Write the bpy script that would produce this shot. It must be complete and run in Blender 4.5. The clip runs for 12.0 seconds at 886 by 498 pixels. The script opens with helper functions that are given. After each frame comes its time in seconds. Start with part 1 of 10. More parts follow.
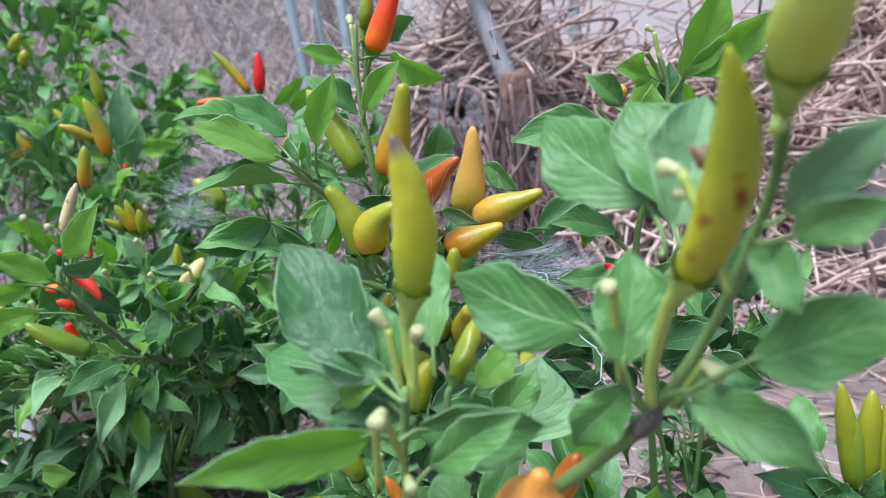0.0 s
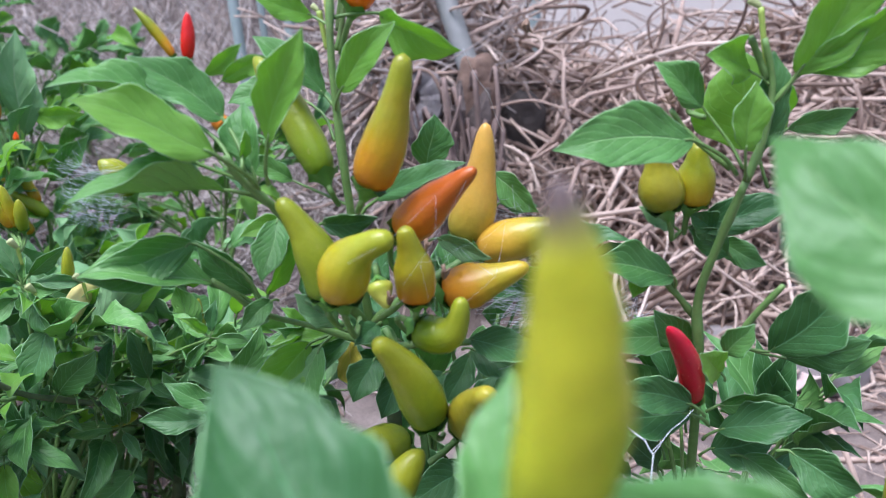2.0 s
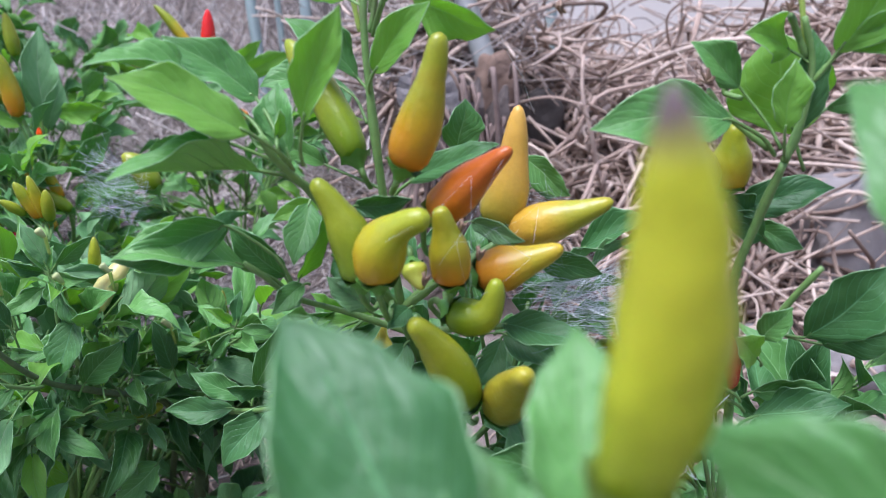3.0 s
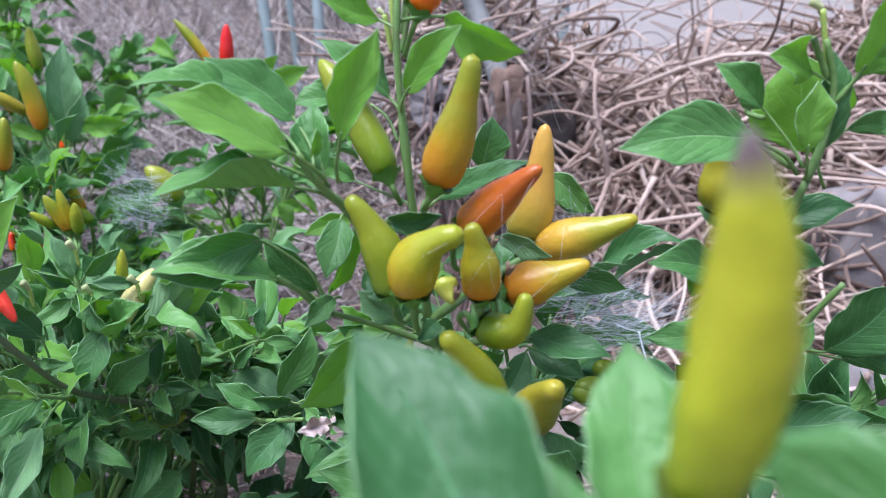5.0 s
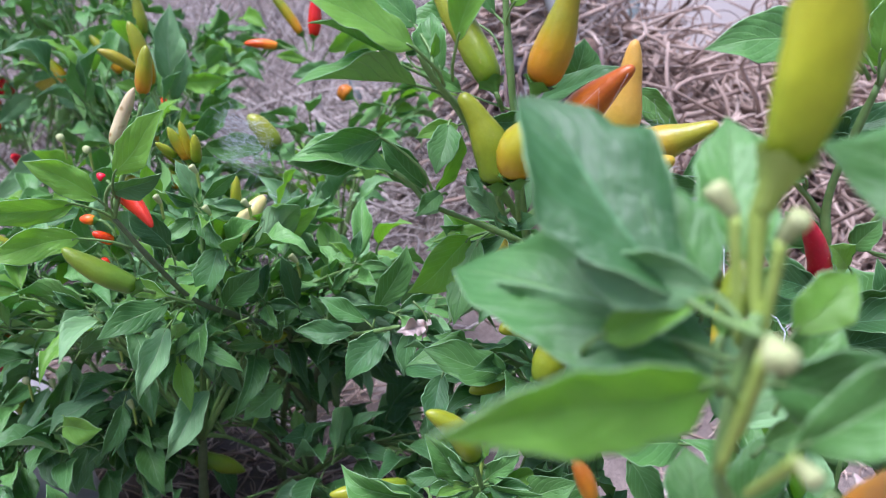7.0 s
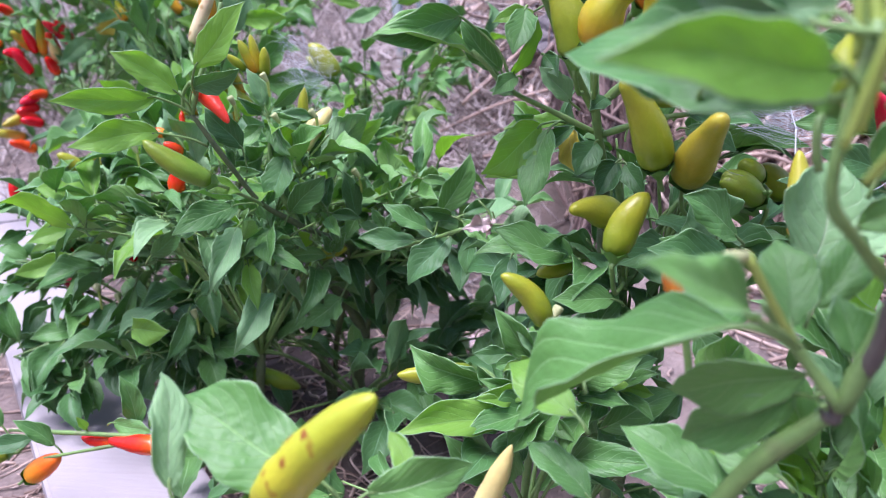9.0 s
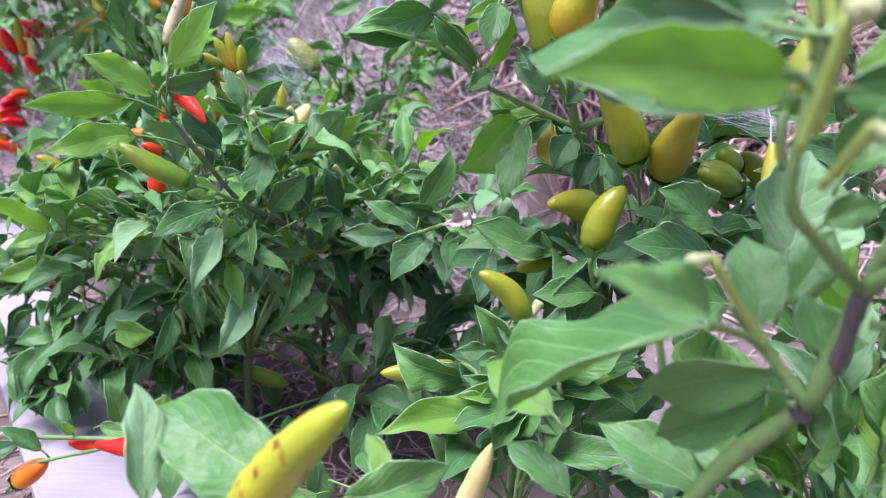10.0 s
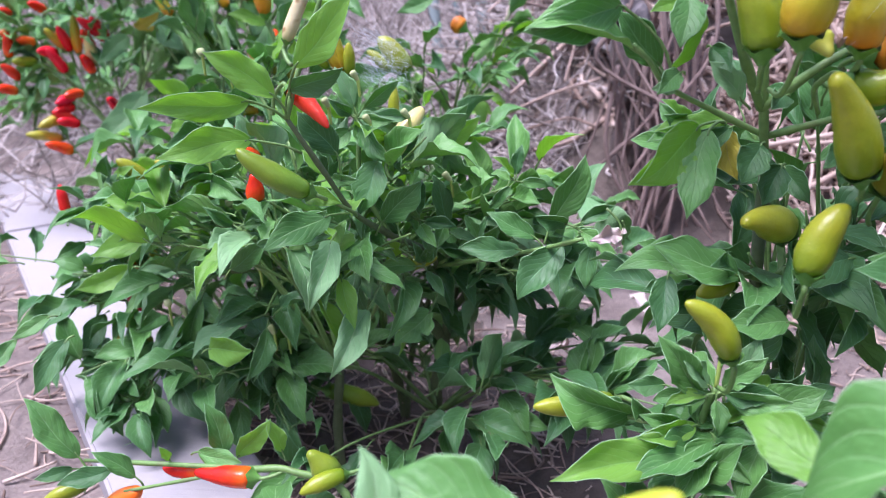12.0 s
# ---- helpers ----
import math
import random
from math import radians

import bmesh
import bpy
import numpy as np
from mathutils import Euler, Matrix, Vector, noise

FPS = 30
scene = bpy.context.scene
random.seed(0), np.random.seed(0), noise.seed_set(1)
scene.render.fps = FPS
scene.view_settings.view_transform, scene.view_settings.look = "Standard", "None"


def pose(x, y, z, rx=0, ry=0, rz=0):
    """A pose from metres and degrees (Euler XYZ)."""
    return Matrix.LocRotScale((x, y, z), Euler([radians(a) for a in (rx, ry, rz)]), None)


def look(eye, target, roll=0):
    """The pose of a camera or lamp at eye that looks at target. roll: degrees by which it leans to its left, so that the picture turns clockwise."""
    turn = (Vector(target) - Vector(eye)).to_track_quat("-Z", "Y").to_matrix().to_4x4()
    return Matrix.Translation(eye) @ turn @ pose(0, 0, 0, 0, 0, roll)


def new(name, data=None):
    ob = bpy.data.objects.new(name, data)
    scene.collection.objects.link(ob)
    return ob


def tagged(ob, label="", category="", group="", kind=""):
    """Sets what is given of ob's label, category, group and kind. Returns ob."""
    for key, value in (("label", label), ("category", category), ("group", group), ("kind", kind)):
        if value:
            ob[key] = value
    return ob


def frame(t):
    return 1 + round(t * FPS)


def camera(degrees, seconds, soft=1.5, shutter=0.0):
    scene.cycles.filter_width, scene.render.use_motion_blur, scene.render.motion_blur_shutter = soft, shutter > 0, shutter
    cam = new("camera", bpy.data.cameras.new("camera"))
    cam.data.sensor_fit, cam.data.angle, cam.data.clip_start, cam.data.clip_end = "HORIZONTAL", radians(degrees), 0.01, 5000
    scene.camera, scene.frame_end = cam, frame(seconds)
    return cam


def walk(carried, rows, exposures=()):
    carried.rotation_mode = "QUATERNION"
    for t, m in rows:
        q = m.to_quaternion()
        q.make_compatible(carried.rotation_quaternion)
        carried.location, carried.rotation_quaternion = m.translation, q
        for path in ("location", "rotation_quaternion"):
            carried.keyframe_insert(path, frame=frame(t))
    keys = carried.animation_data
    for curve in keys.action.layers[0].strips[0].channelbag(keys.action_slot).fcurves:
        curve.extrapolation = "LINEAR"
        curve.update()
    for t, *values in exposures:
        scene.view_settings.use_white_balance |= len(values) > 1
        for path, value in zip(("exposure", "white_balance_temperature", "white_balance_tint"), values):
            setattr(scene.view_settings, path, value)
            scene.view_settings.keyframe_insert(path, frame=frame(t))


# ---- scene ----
cam = camera(57.0, 12.0, soft=1.0)
PATH = [
    (0, (0.048, 0.014, 0.493), (-0.038, 1.926, -0.085), -4.9),
    (0.5, (0.031, 0.028, 0.500), (-0.040, 1.939, -0.086), -4.4),
    (0.7, (0.023, 0.037, 0.502), (-0.026, 1.946, -0.092), -4.7),
    (1, (0.014, 0.059, 0.517), (-0.026, 1.971, -0.066), -4.5),
    (1.5, (0.018, 0.105, 0.500), (0.062, 2.011, -0.104), -2.2),
    (2, (0.016, 0.144, 0.479), (0.109, 2.043, -0.142), -0.4),
    (2.5, (0.012, 0.148, 0.471), (0.090, 2.047, -0.151), -0.6),
    (3, (0.008, 0.144, 0.471), (0.070, 2.046, -0.143), -0.7),
    (5, (-0.001, 0.137, 0.475), (0.045, 2.048, -0.113), -0.6),
    (5.5, (-0.003, 0.132, 0.473), (0.034, 2.045, -0.112), -0.6),
    (6, (-0.004, 0.129, 0.472), (0.021, 2.042, -0.109), -0.7),
    (6.5, (-0.010, 0.111, 0.463), (-0.033, 2.026, -0.114), -0.4),
    (7, (-0.019, 0.085, 0.446), (-0.118, 1.991, -0.152), -0.7),
    (7.5, (-0.035, 0.070, 0.431), (-0.161, 1.974, -0.167), -0.7),
    (9.3, (-0.037, 0.056, 0.401), (-0.223, 1.943, -0.236), -0.2),
    (9.5, (-0.035, 0.059, 0.406), (-0.208, 1.946, -0.233), -0.9),
    (10, (-0.031, 0.059, 0.406), (-0.186, 1.941, -0.254), -1.2),
    (10.5, (-0.028, 0.051, 0.412), (-0.184, 1.939, -0.230), -1.6),
    (11, (-0.032, 0.056, 0.407), (-0.180, 1.938, -0.253), -1.7),
    (11.5, (-0.057, 0.068, 0.408), (-0.238, 1.951, -0.240), -2.0),
    (12, (-0.103, 0.097, 0.402), (-0.301, 1.975, -0.257), -1.2),
]
walk(cam, [(t, look(eye, target, roll)) for t, eye, target, roll in PATH], exposures=[(0, 0.66, 5550, 17), (5.5, 0.7, 5450, 18), (6.5, 0.66, 5450, 19), (7.5, 0.8, 5550, 31), (9.5, 0.96, 5580, 35), (11, 0.96, 5580, 35), (12, 0.95, 5550, 30)])
cam.data.dof.use_dof = True
cam.data.dof.focus_distance = 0.43
cam.data.dof.aperture_fstop = 14.0

# ---- world and light: a bright overcast sky ----
world = bpy.data.worlds.new("overcast_sky")
scene.world = world
world.use_nodes = True
wn = world.node_tree
sky = wn.nodes.new("ShaderNodeTexSky")
sky.sky_type = "NISHITA"
sky.sun_disc = False
sky.sun_elevation = radians(72)
sky.sun_rotation = radians(234)
sky.air_density, sky.dust_density, sky.ozone_density = 1.0, 4.0, 1.0
wn.nodes["Background"].inputs["Strength"].default_value = 0.13
wn.links.new(sky.outputs[0], wn.nodes["Background"].inputs["Color"])
sun = new("sun", bpy.data.lights.new("sun", "SUN"))
sun.data.energy = 3.1
sun.data.angle = radians(32)
sun.data.color = (1.0, 0.97, 0.94)
sun.matrix_world = look((-1.5, -0.5, 6), (0, 0.6, 0.2))


# ---- materials ----
class Nodes:
    """A short hand for building a node material."""

    def __init__(self, name):
        self.material = bpy.data.materials.new(name)
        self.material.use_nodes = True
        self.tree = self.material.node_tree
        self.bsdf = self.tree.nodes["Principled BSDF"]
        self.out = self.tree.nodes["Material Output"]

    def add(self, kind, links=None, **settings):
        node = self.tree.nodes.new("ShaderNode" + kind)
        if "operation" in settings:
            node.operation, node.use_clamp = settings["operation"], settings["use_clamp"]
        if "blend_type" in settings:
            node.data_type, node.blend_type = settings["data_type"], settings["blend_type"]
        for key, value in (links or {}).items():
            self.put(node, key, value)
        return node

    def put(self, node, key, value):
        socket = node.inputs[key]
        if hasattr(value, "is_output"):
            self.tree.links.new(value, socket)
        else:
            socket.default_value = value

    def math(self, operation, a, b=0.0, c=0.0, clamp=False):
        return self.add("Math", {0: a, 1: b, 2: c}, operation=operation, use_clamp=clamp).outputs[0]

    def noise(self, scale, detail=4.0, rough=0.55, vector=None, distortion=0.0):
        links = {"Scale": scale, "Detail": detail, "Roughness": rough, "Distortion": distortion}
        if vector is not None:
            links["Vector"] = vector
        return self.add("TexNoise", links).outputs["Fac"]

    def ramp(self, fac, *stops):
        node = self.add("ValToRGB", {0: fac})
        ramp = node.color_ramp
        while len(ramp.elements) < len(stops):
            ramp.elements.new(0.5)
        for element, (at, colour) in zip(ramp.elements, stops):
            element.position = at
            element.color = (*colour, 1)
        return node.outputs[0]

    def mix(self, fac, a, b, blend="MIX"):
        node = self.add("Mix", data_type="RGBA", blend_type=blend)
        for key, value in (("Factor_Float", fac), ("A_Color", a), ("B_Color", b)):
            socket = next(s for s in node.inputs if s.identifier == key)
            if hasattr(value, "is_output"):
                self.tree.links.new(value, socket)
            else:
                socket.default_value = value if key == "Factor_Float" else (*value, 1)
        return next(s for s in node.outputs if s.identifier == "Result_Color")

    def finish(self, colour, rough=0.5, bump=None, strength=0.3, distance=0.001, specular=0.5):
        self.put(self.bsdf, "Base Color", colour if hasattr(colour, "is_output") else (*colour, 1))
        self.put(self.bsdf, "Roughness", rough)
        self.put(self.bsdf, "Specular IOR Level", specular)
        if bump is not None:
            node = self.add("Bump", {"Height": bump, "Strength": strength, "Distance": distance})
            self.tree.links.new(node.outputs[0], self.bsdf.inputs["Normal"])
        return self.material

    def leafy(self, colour, share=0.3):
        """Lets part of the light through, as a thin blade does."""
        glow = self.add("BsdfTranslucent", {"Color": colour})
        both = self.add("MixShader", {0: share, 1: self.bsdf.outputs[0], 2: glow.outputs[0]})
        self.tree.links.new(both.outputs[0], self.out.inputs["Surface"])
        return self.material


def place_of(n):
    return n.add("NewGeometry").outputs["Position"]


def leaf_material(name, dark, light, vein, gloss=0.36, under=False, through_light=(0.42, 0.75, 0.12), share=0.29):
    n = Nodes(name)
    uv = n.add("SeparateXYZ", {0: n.add("UVMap").outputs[0]})
    off = n.math("ABSOLUTE", n.math("SUBTRACT", uv.outputs[0], 0.5))
    rib = n.math("SUBTRACT", 1.0, n.math("DIVIDE", off, n.math("SUBTRACT", 0.03, n.math("MULTIPLY", uv.outputs[1], 0.014))), clamp=True)
    wave = n.math("SINE", n.math("MULTIPLY", n.math("SUBTRACT", uv.outputs[1], n.math("MULTIPLY", off, n.math("ADD", 0.6, n.math("MULTIPLY", off, 0.5)))), 46.0))
    side = n.math("MULTIPLY", n.math("SUBTRACT", wave, 0.93, clamp=True), 14.0, clamp=True)
    side = n.math("MULTIPLY", side, 0.5 if not under else 0.6)
    veins = n.math("MAXIMUM", rib, side)
    where = place_of(n)
    patch = n.noise(70.0, 5.0, 0.6, where)
    fine = n.noise(900.0, 3.0, 0.6, where)
    quilt = n.noise(260.0, 2.0, 0.5, where)
    rnd = n.add("ObjectInfo").outputs["Random"]
    tone = n.math("ADD", n.math("MULTIPLY", patch, 0.7), n.math("MULTIPLY", n.math("SUBTRACT", rnd, 0.5), 0.55), clamp=True)
    tone = n.math("ADD", tone, n.math("MULTIPLY", n.math("SUBTRACT", fine, 0.5), 0.25), clamp=True)
    colour = n.mix(tone, dark, light)
    speck = n.math("MULTIPLY", n.math("SUBTRACT", n.noise(420.0, 2.0, 0.5, where), 0.72, clamp=True), 9.0, clamp=True)
    colour = n.mix(n.math("MULTIPLY", speck, 0.45), colour, vein)
    colour = n.mix(n.math("MULTIPLY", veins, 0.85), colour, vein)
    height = n.math("ADD", n.math("MULTIPLY", veins, -0.25 if not under else 0.7), n.math("ADD", n.math("ADD", n.math("MULTIPLY", patch, 0.7), n.math("MULTIPLY", n.math("MULTIPLY", wave, off), -0.11 if not under else 0.16)), n.math("ADD", n.math("MULTIPLY", fine, 0.12), n.math("MULTIPLY", quilt, 0.45))))
    rough = n.math("ADD", gloss, n.math("MULTIPLY", fine, 0.15))
    n.finish(colour, rough, height, 0.9, 0.0014, 0.45)
    return n.leafy(n.mix(0.55, colour, through_light), share)


LEAF = {
    "dark": (leaf_material("leaf_dark_top", (0.046, 0.142, 0.042), (0.118, 0.285, 0.08), (0.21, 0.44, 0.2)),
             leaf_material("leaf_dark_under", (0.12, 0.29, 0.099), (0.19, 0.39, 0.144), (0.28, 0.48, 0.217), 0.55, True)),
    "mid": (leaf_material("leaf_mid_top", (0.075, 0.215, 0.051), (0.178, 0.395, 0.1), (0.35, 0.6, 0.245)),
            leaf_material("leaf_mid_under", (0.17, 0.38, 0.090), (0.24, 0.47, 0.135), (0.33, 0.54, 0.217), 0.55, True)),
    "broad": (leaf_material("leaf_broad_top", (0.098, 0.26, 0.057), (0.2, 0.435, 0.107), (0.4, 0.66, 0.28)),
              leaf_material("leaf_broad_under", (0.2, 0.43, 0.090), (0.27, 0.51, 0.135), (0.36, 0.58, 0.226), 0.55, True)),
    "young": (leaf_material("leaf_young_top", (0.185, 0.4, 0.058), (0.31, 0.55, 0.112), (0.36, 0.62, 0.198), 0.3, False, (0.62, 0.92, 0.121), 0.55),
              leaf_material("leaf_young_under", (0.27, 0.5, 0.063), (0.36, 0.6, 0.099), (0.44, 0.66, 0.180), 0.5, True, (0.62, 0.92, 0.121), 0.58)),
    "pale": (leaf_material("leaf_pale_top", (0.16, 0.35, 0.135), (0.28, 0.48, 0.208), (0.38, 0.52, 0.298), 0.5),
             leaf_material("leaf_pale_under", (0.2, 0.37, 0.163), (0.3, 0.46, 0.234), (0.4, 0.56, 0.307), 0.6, True)),
    "yellow": (leaf_material("leaf_yellow_top", (0.45, 0.38, 0.03), (0.6, 0.5, 0.05), (0.6, 0.5, 0.15), 0.6),
               leaf_material("leaf_yellow_under", (0.42, 0.38, 0.06), (0.55, 0.5, 0.1), (0.6, 0.5, 0.2), 0.65, True)),
    "dry": (leaf_material("leaf_dry_top", (0.6, 0.47, 0.43), (0.82, 0.7, 0.65), (0.74, 0.6, 0.54), 0.8, False, (0.7, 0.5, 0.45)),
            leaf_material("leaf_dry_under", (0.46, 0.35, 0.31), (0.68, 0.56, 0.51), (0.7, 0.58, 0.52), 0.8, True, (0.7, 0.5, 0.45))),
}


def rim_material():
    n = Nodes("leaf_margin")
    return n.finish(n.mix(n.noise(300.0, vector=place_of(n)), (0.16, 0.35, 0.13), (0.36, 0.53, 0.28)), 0.5)


def stem_material():
    n = Nodes("green_stem")
    where = place_of(n)
    streak = n.noise(260.0, 4.0, 0.6, where)
    colour = n.mix(streak, (0.085, 0.18, 0.04), (0.2, 0.33, 0.09))
    colour = n.mix(n.math("MULTIPLY", n.math("SUBTRACT", n.noise(60.0, 2.0, 0.5, where), 0.6, clamp=True), 4.0, clamp=True), colour, (0.13, 0.12, 0.06))
    return n.finish(colour, 0.5, streak, 0.4, 0.0006)


def wood_stem_material():
    n = Nodes("woody_stem")
    streak = n.noise(180.0, 5.0, 0.7, place_of(n))
    return n.finish(n.mix(streak, (0.06, 0.085, 0.03), (0.18, 0.23, 0.1)), 0.7, streak, 0.6, 0.001)


def fruit_material(name, base, middle, tip, rough=0.25, blotch=(0.0, (0, 0, 0)), burnt=False):
    n = Nodes("pepper_" + name)
    uv = n.add("SeparateXYZ", {0: n.add("UVMap").outputs[0]})
    where = place_of(n)
    soft = n.noise(95.0, 3.0, 0.5, where)
    fine = n.noise(700.0, 4.0, 0.6, where)
    along = n.math("ADD", uv.outputs[1], n.math("MULTIPLY", n.math("SUBTRACT", soft, 0.5), 0.3))
    colour = n.ramp(along, (0.06, base), (0.34, middle), (0.64, tip))
    broad = n.noise(42.0, 2.0, 0.5, where)
    colour = n.mix(n.math("MULTIPLY", n.math("SUBTRACT", broad, 0.5, clamp=True), 0.9, clamp=True), colour, base)
    rnd = n.add("ObjectInfo").outputs["Random"]
    hsv = n.add("HueSaturation", {"Hue": n.math("ADD", 0.492, n.math("MULTIPLY", rnd, 0.016)), "Value": n.math("ADD", 0.9, n.math("MULTIPLY", fine, 0.2)), "Color": colour})
    colour = hsv.outputs[0]
    scar = n.math("MULTIPLY", n.math("SUBTRACT", n.noise(310.0, 2.0, 0.5, where), 0.7, clamp=True), 7.0, clamp=True)
    colour = n.mix(n.math("MULTIPLY", scar, 0.25), colour, (0.5, 0.42, 0.18))
    if blotch[0]:
        spot = n.math("MULTIPLY", n.math("SUBTRACT", n.noise(150.0, 1.0, 0.4, where), 1.0 - blotch[0], clamp=True), 9.0, clamp=True)
        colour = n.mix(spot, colour, blotch[1])
    if burnt:
        scald = n.math("MULTIPLY", n.math("SUBTRACT", n.math("ADD", uv.outputs[1], n.math("MULTIPLY", soft, 0.08)), 0.88, clamp=True), 9.0, clamp=True)
        colour = n.mix(scald, colour, (0.16, 0.12, 0.11))
    height = n.math("ADD", n.math("MULTIPLY", soft, 1.0), n.math("MULTIPLY", fine, 0.12))
    n.finish(colour, n.math("ADD", rough, n.math("MULTIPLY", fine, 0.14)), height, 0.4, 0.0022, 0.38)
    n.put(n.bsdf, "Subsurface Weight", 0.12)
    n.put(n.bsdf, "Subsurface Scale", 0.004)
    n.put(n.bsdf, "Subsurface Radius", (1.0, 0.6, 0.2))
    return n.material


FRUIT = {
    "lime": fruit_material("lime", (0.13, 0.21, 0.006), (0.21, 0.27, 0.008), (0.27, 0.3, 0.012)),
    "pale_lime": fruit_material("pale_lime", (0.36, 0.44, 0.06), (0.4, 0.47, 0.05), (0.45, 0.5, 0.08)),
    "scorched": fruit_material("scorched", (0.27, 0.37, 0.012), (0.42, 0.48, 0.016), (0.44, 0.46, 0.02), 0.3, burnt=True),
    "green": fruit_material("green", (0.1, 0.19, 0.012), (0.135, 0.235, 0.014), (0.2, 0.28, 0.018)),
    "olive": fruit_material("olive", (0.19, 0.19, 0.01), (0.29, 0.25, 0.012), (0.34, 0.31, 0.02)),
    "turning": fruit_material("turning", (0.5, 0.19, 0.004), (0.38, 0.27, 0.006), (0.24, 0.27, 0.01)),
    "yellow": fruit_material("yellow", (0.42, 0.24, 0.005), (0.39, 0.32, 0.007), (0.29, 0.32, 0.012)),
    "gold": fruit_material("gold", (0.42, 0.36, 0.03), (0.58, 0.39, 0.05), (0.62, 0.37, 0.06)),
    "peach": fruit_material("peach", (0.54, 0.28, 0.03), (0.54, 0.33, 0.03), (0.33, 0.31, 0.02)),
    "amber": fruit_material("amber", (0.5, 0.19, 0.01), (0.52, 0.27, 0.012), (0.44, 0.36, 0.02)),
    "rust": fruit_material("rust", (0.54, 0.2, 0.01), (0.52, 0.165, 0.009), (0.4, 0.11, 0.008)),
    "orange": fruit_material("orange", (0.78, 0.3, 0.01), (0.8, 0.2, 0.006), (0.78, 0.12, 0.006)),
    "tangerine": fruit_material("tangerine", (0.8, 0.37, 0.012), (0.82, 0.34, 0.01), (0.7, 0.34, 0.05)),
    "scarlet": fruit_material("scarlet", (0.78, 0.13, 0.006), (0.7, 0.045, 0.005), (0.62, 0.022, 0.005), 0.12),
    "red": fruit_material("red", (0.62, 0.012, 0.008), (0.66, 0.015, 0.01), (0.6, 0.012, 0.012), 0.18),
    "crimson": fruit_material("crimson", (0.5, 0.008, 0.04), (0.56, 0.012, 0.06), (0.5, 0.01, 0.05), 0.2),
    "cream": fruit_material("cream", (0.42, 0.44, 0.12), (0.64, 0.6, 0.24), (0.6, 0.52, 0.18)),
    "spotted": fruit_material("spotted", (0.33, 0.36, 0.014), (0.42, 0.42, 0.018), (0.33, 0.39, 0.018), 0.36, (0.37, (0.22, 0.07, 0.01))),
    "withered": fruit_material("withered", (0.5, 0.46, 0.2), (0.62, 0.55, 0.3), (0.55, 0.45, 0.25), 0.7, (0.4, (0.3, 0.2, 0.07))),
}


def plain_material(name, a, b, scale, rough=0.7, bump=0.4, distance=0.001):
    n = Nodes(name)
    grain = n.noise(scale, 5.0, 0.65, place_of(n))
    return n.finish(n.mix(grain, a, b), rough, grain, bump, distance)


RIM = rim_material()
STEM = stem_material()
WOODY = wood_stem_material()
CALYX = plain_material("calyx_green", (0.07, 0.2, 0.03), (0.14, 0.31, 0.05), 220.0, 0.45)
PALE_CALYX = plain_material("pale_calyx", (0.25, 0.37, 0.05), (0.4, 0.5, 0.11), 220.0, 0.5)
DARKSTEM = plain_material("purple_stem", (0.05, 0.035, 0.045), (0.17, 0.16, 0.11), 200.0, 0.55)
BUD = plain_material("cream_bud", (0.28, 0.35, 0.11), (0.52, 0.54, 0.27), 300.0, 0.6)
SCORCHED = plain_material("dried_tip", (0.07, 0.055, 0.05), (0.28, 0.24, 0.2), 700.0, 0.8)
PAPERY = plain_material("dry_calyx", (0.14, 0.08, 0.05), (0.36, 0.25, 0.17), 600.0, 0.85)


def soil_material():
    n = Nodes("dry_soil")
    where = place_of(n)
    clod = n.noise(16.0, 6.0, 0.65, where)
    grit = n.noise(210.0, 5.0, 0.7, where)
    wide = n.noise(2.5, 3.0, 0.5, where)
    colour = n.ramp(n.math("ADD", n.math("MULTIPLY", clod, 0.6), n.math("MULTIPLY", grit, 0.4)),
                    (0.3, (0.075, 0.058, 0.05)), (0.5, (0.22, 0.178, 0.155)), (0.72, (0.38, 0.325, 0.285)))
    colour = n.mix(n.math("MULTIPLY", wide, 0.5), colour, (0.2, 0.162, 0.142))
    return n.finish(colour, 0.95, n.math("ADD", clod, n.math("MULTIPLY", grit, 0.35)), 0.9, 0.012, 0.2)


def straw_material(name, dark, mid, light):
    n = Nodes(name)
    rnd = n.add("NewGeometry").outputs["Random Per Island"]
    where = place_of(n)
    tone = n.math("ADD", n.math("MULTIPLY", rnd, 0.75), n.math("MULTIPLY", n.noise(90.0, 4.0, 0.6, where), 0.3))
    colour = n.ramp(tone, (0.08, dark), (0.5, mid), (0.95, light))
    return n.finish(colour, 0.85, n.noise(500.0, 3.0, 0.6, where), 0.5, 0.0008, 0.25)


SOIL = soil_material()
STRAW = straw_material("dry_stalks", (0.11, 0.073, 0.054), (0.385, 0.285, 0.228), (0.6, 0.485, 0.4))
GREYSTRAW = straw_material("grey_dry_grass", (0.13, 0.106, 0.09), (0.4, 0.35, 0.315), (0.64, 0.575, 0.53))
ROOT = straw_material("dark_roots", (0.04, 0.026, 0.021), (0.17, 0.12, 0.1), (0.42, 0.32, 0.28))
BED_AND_GAPSHADE = plain_material("dark_bed_and_gap_shade", (0.045, 0.034, 0.027), (0.155, 0.12, 0.098), 40.0, 0.95, 0.9, 0.01)


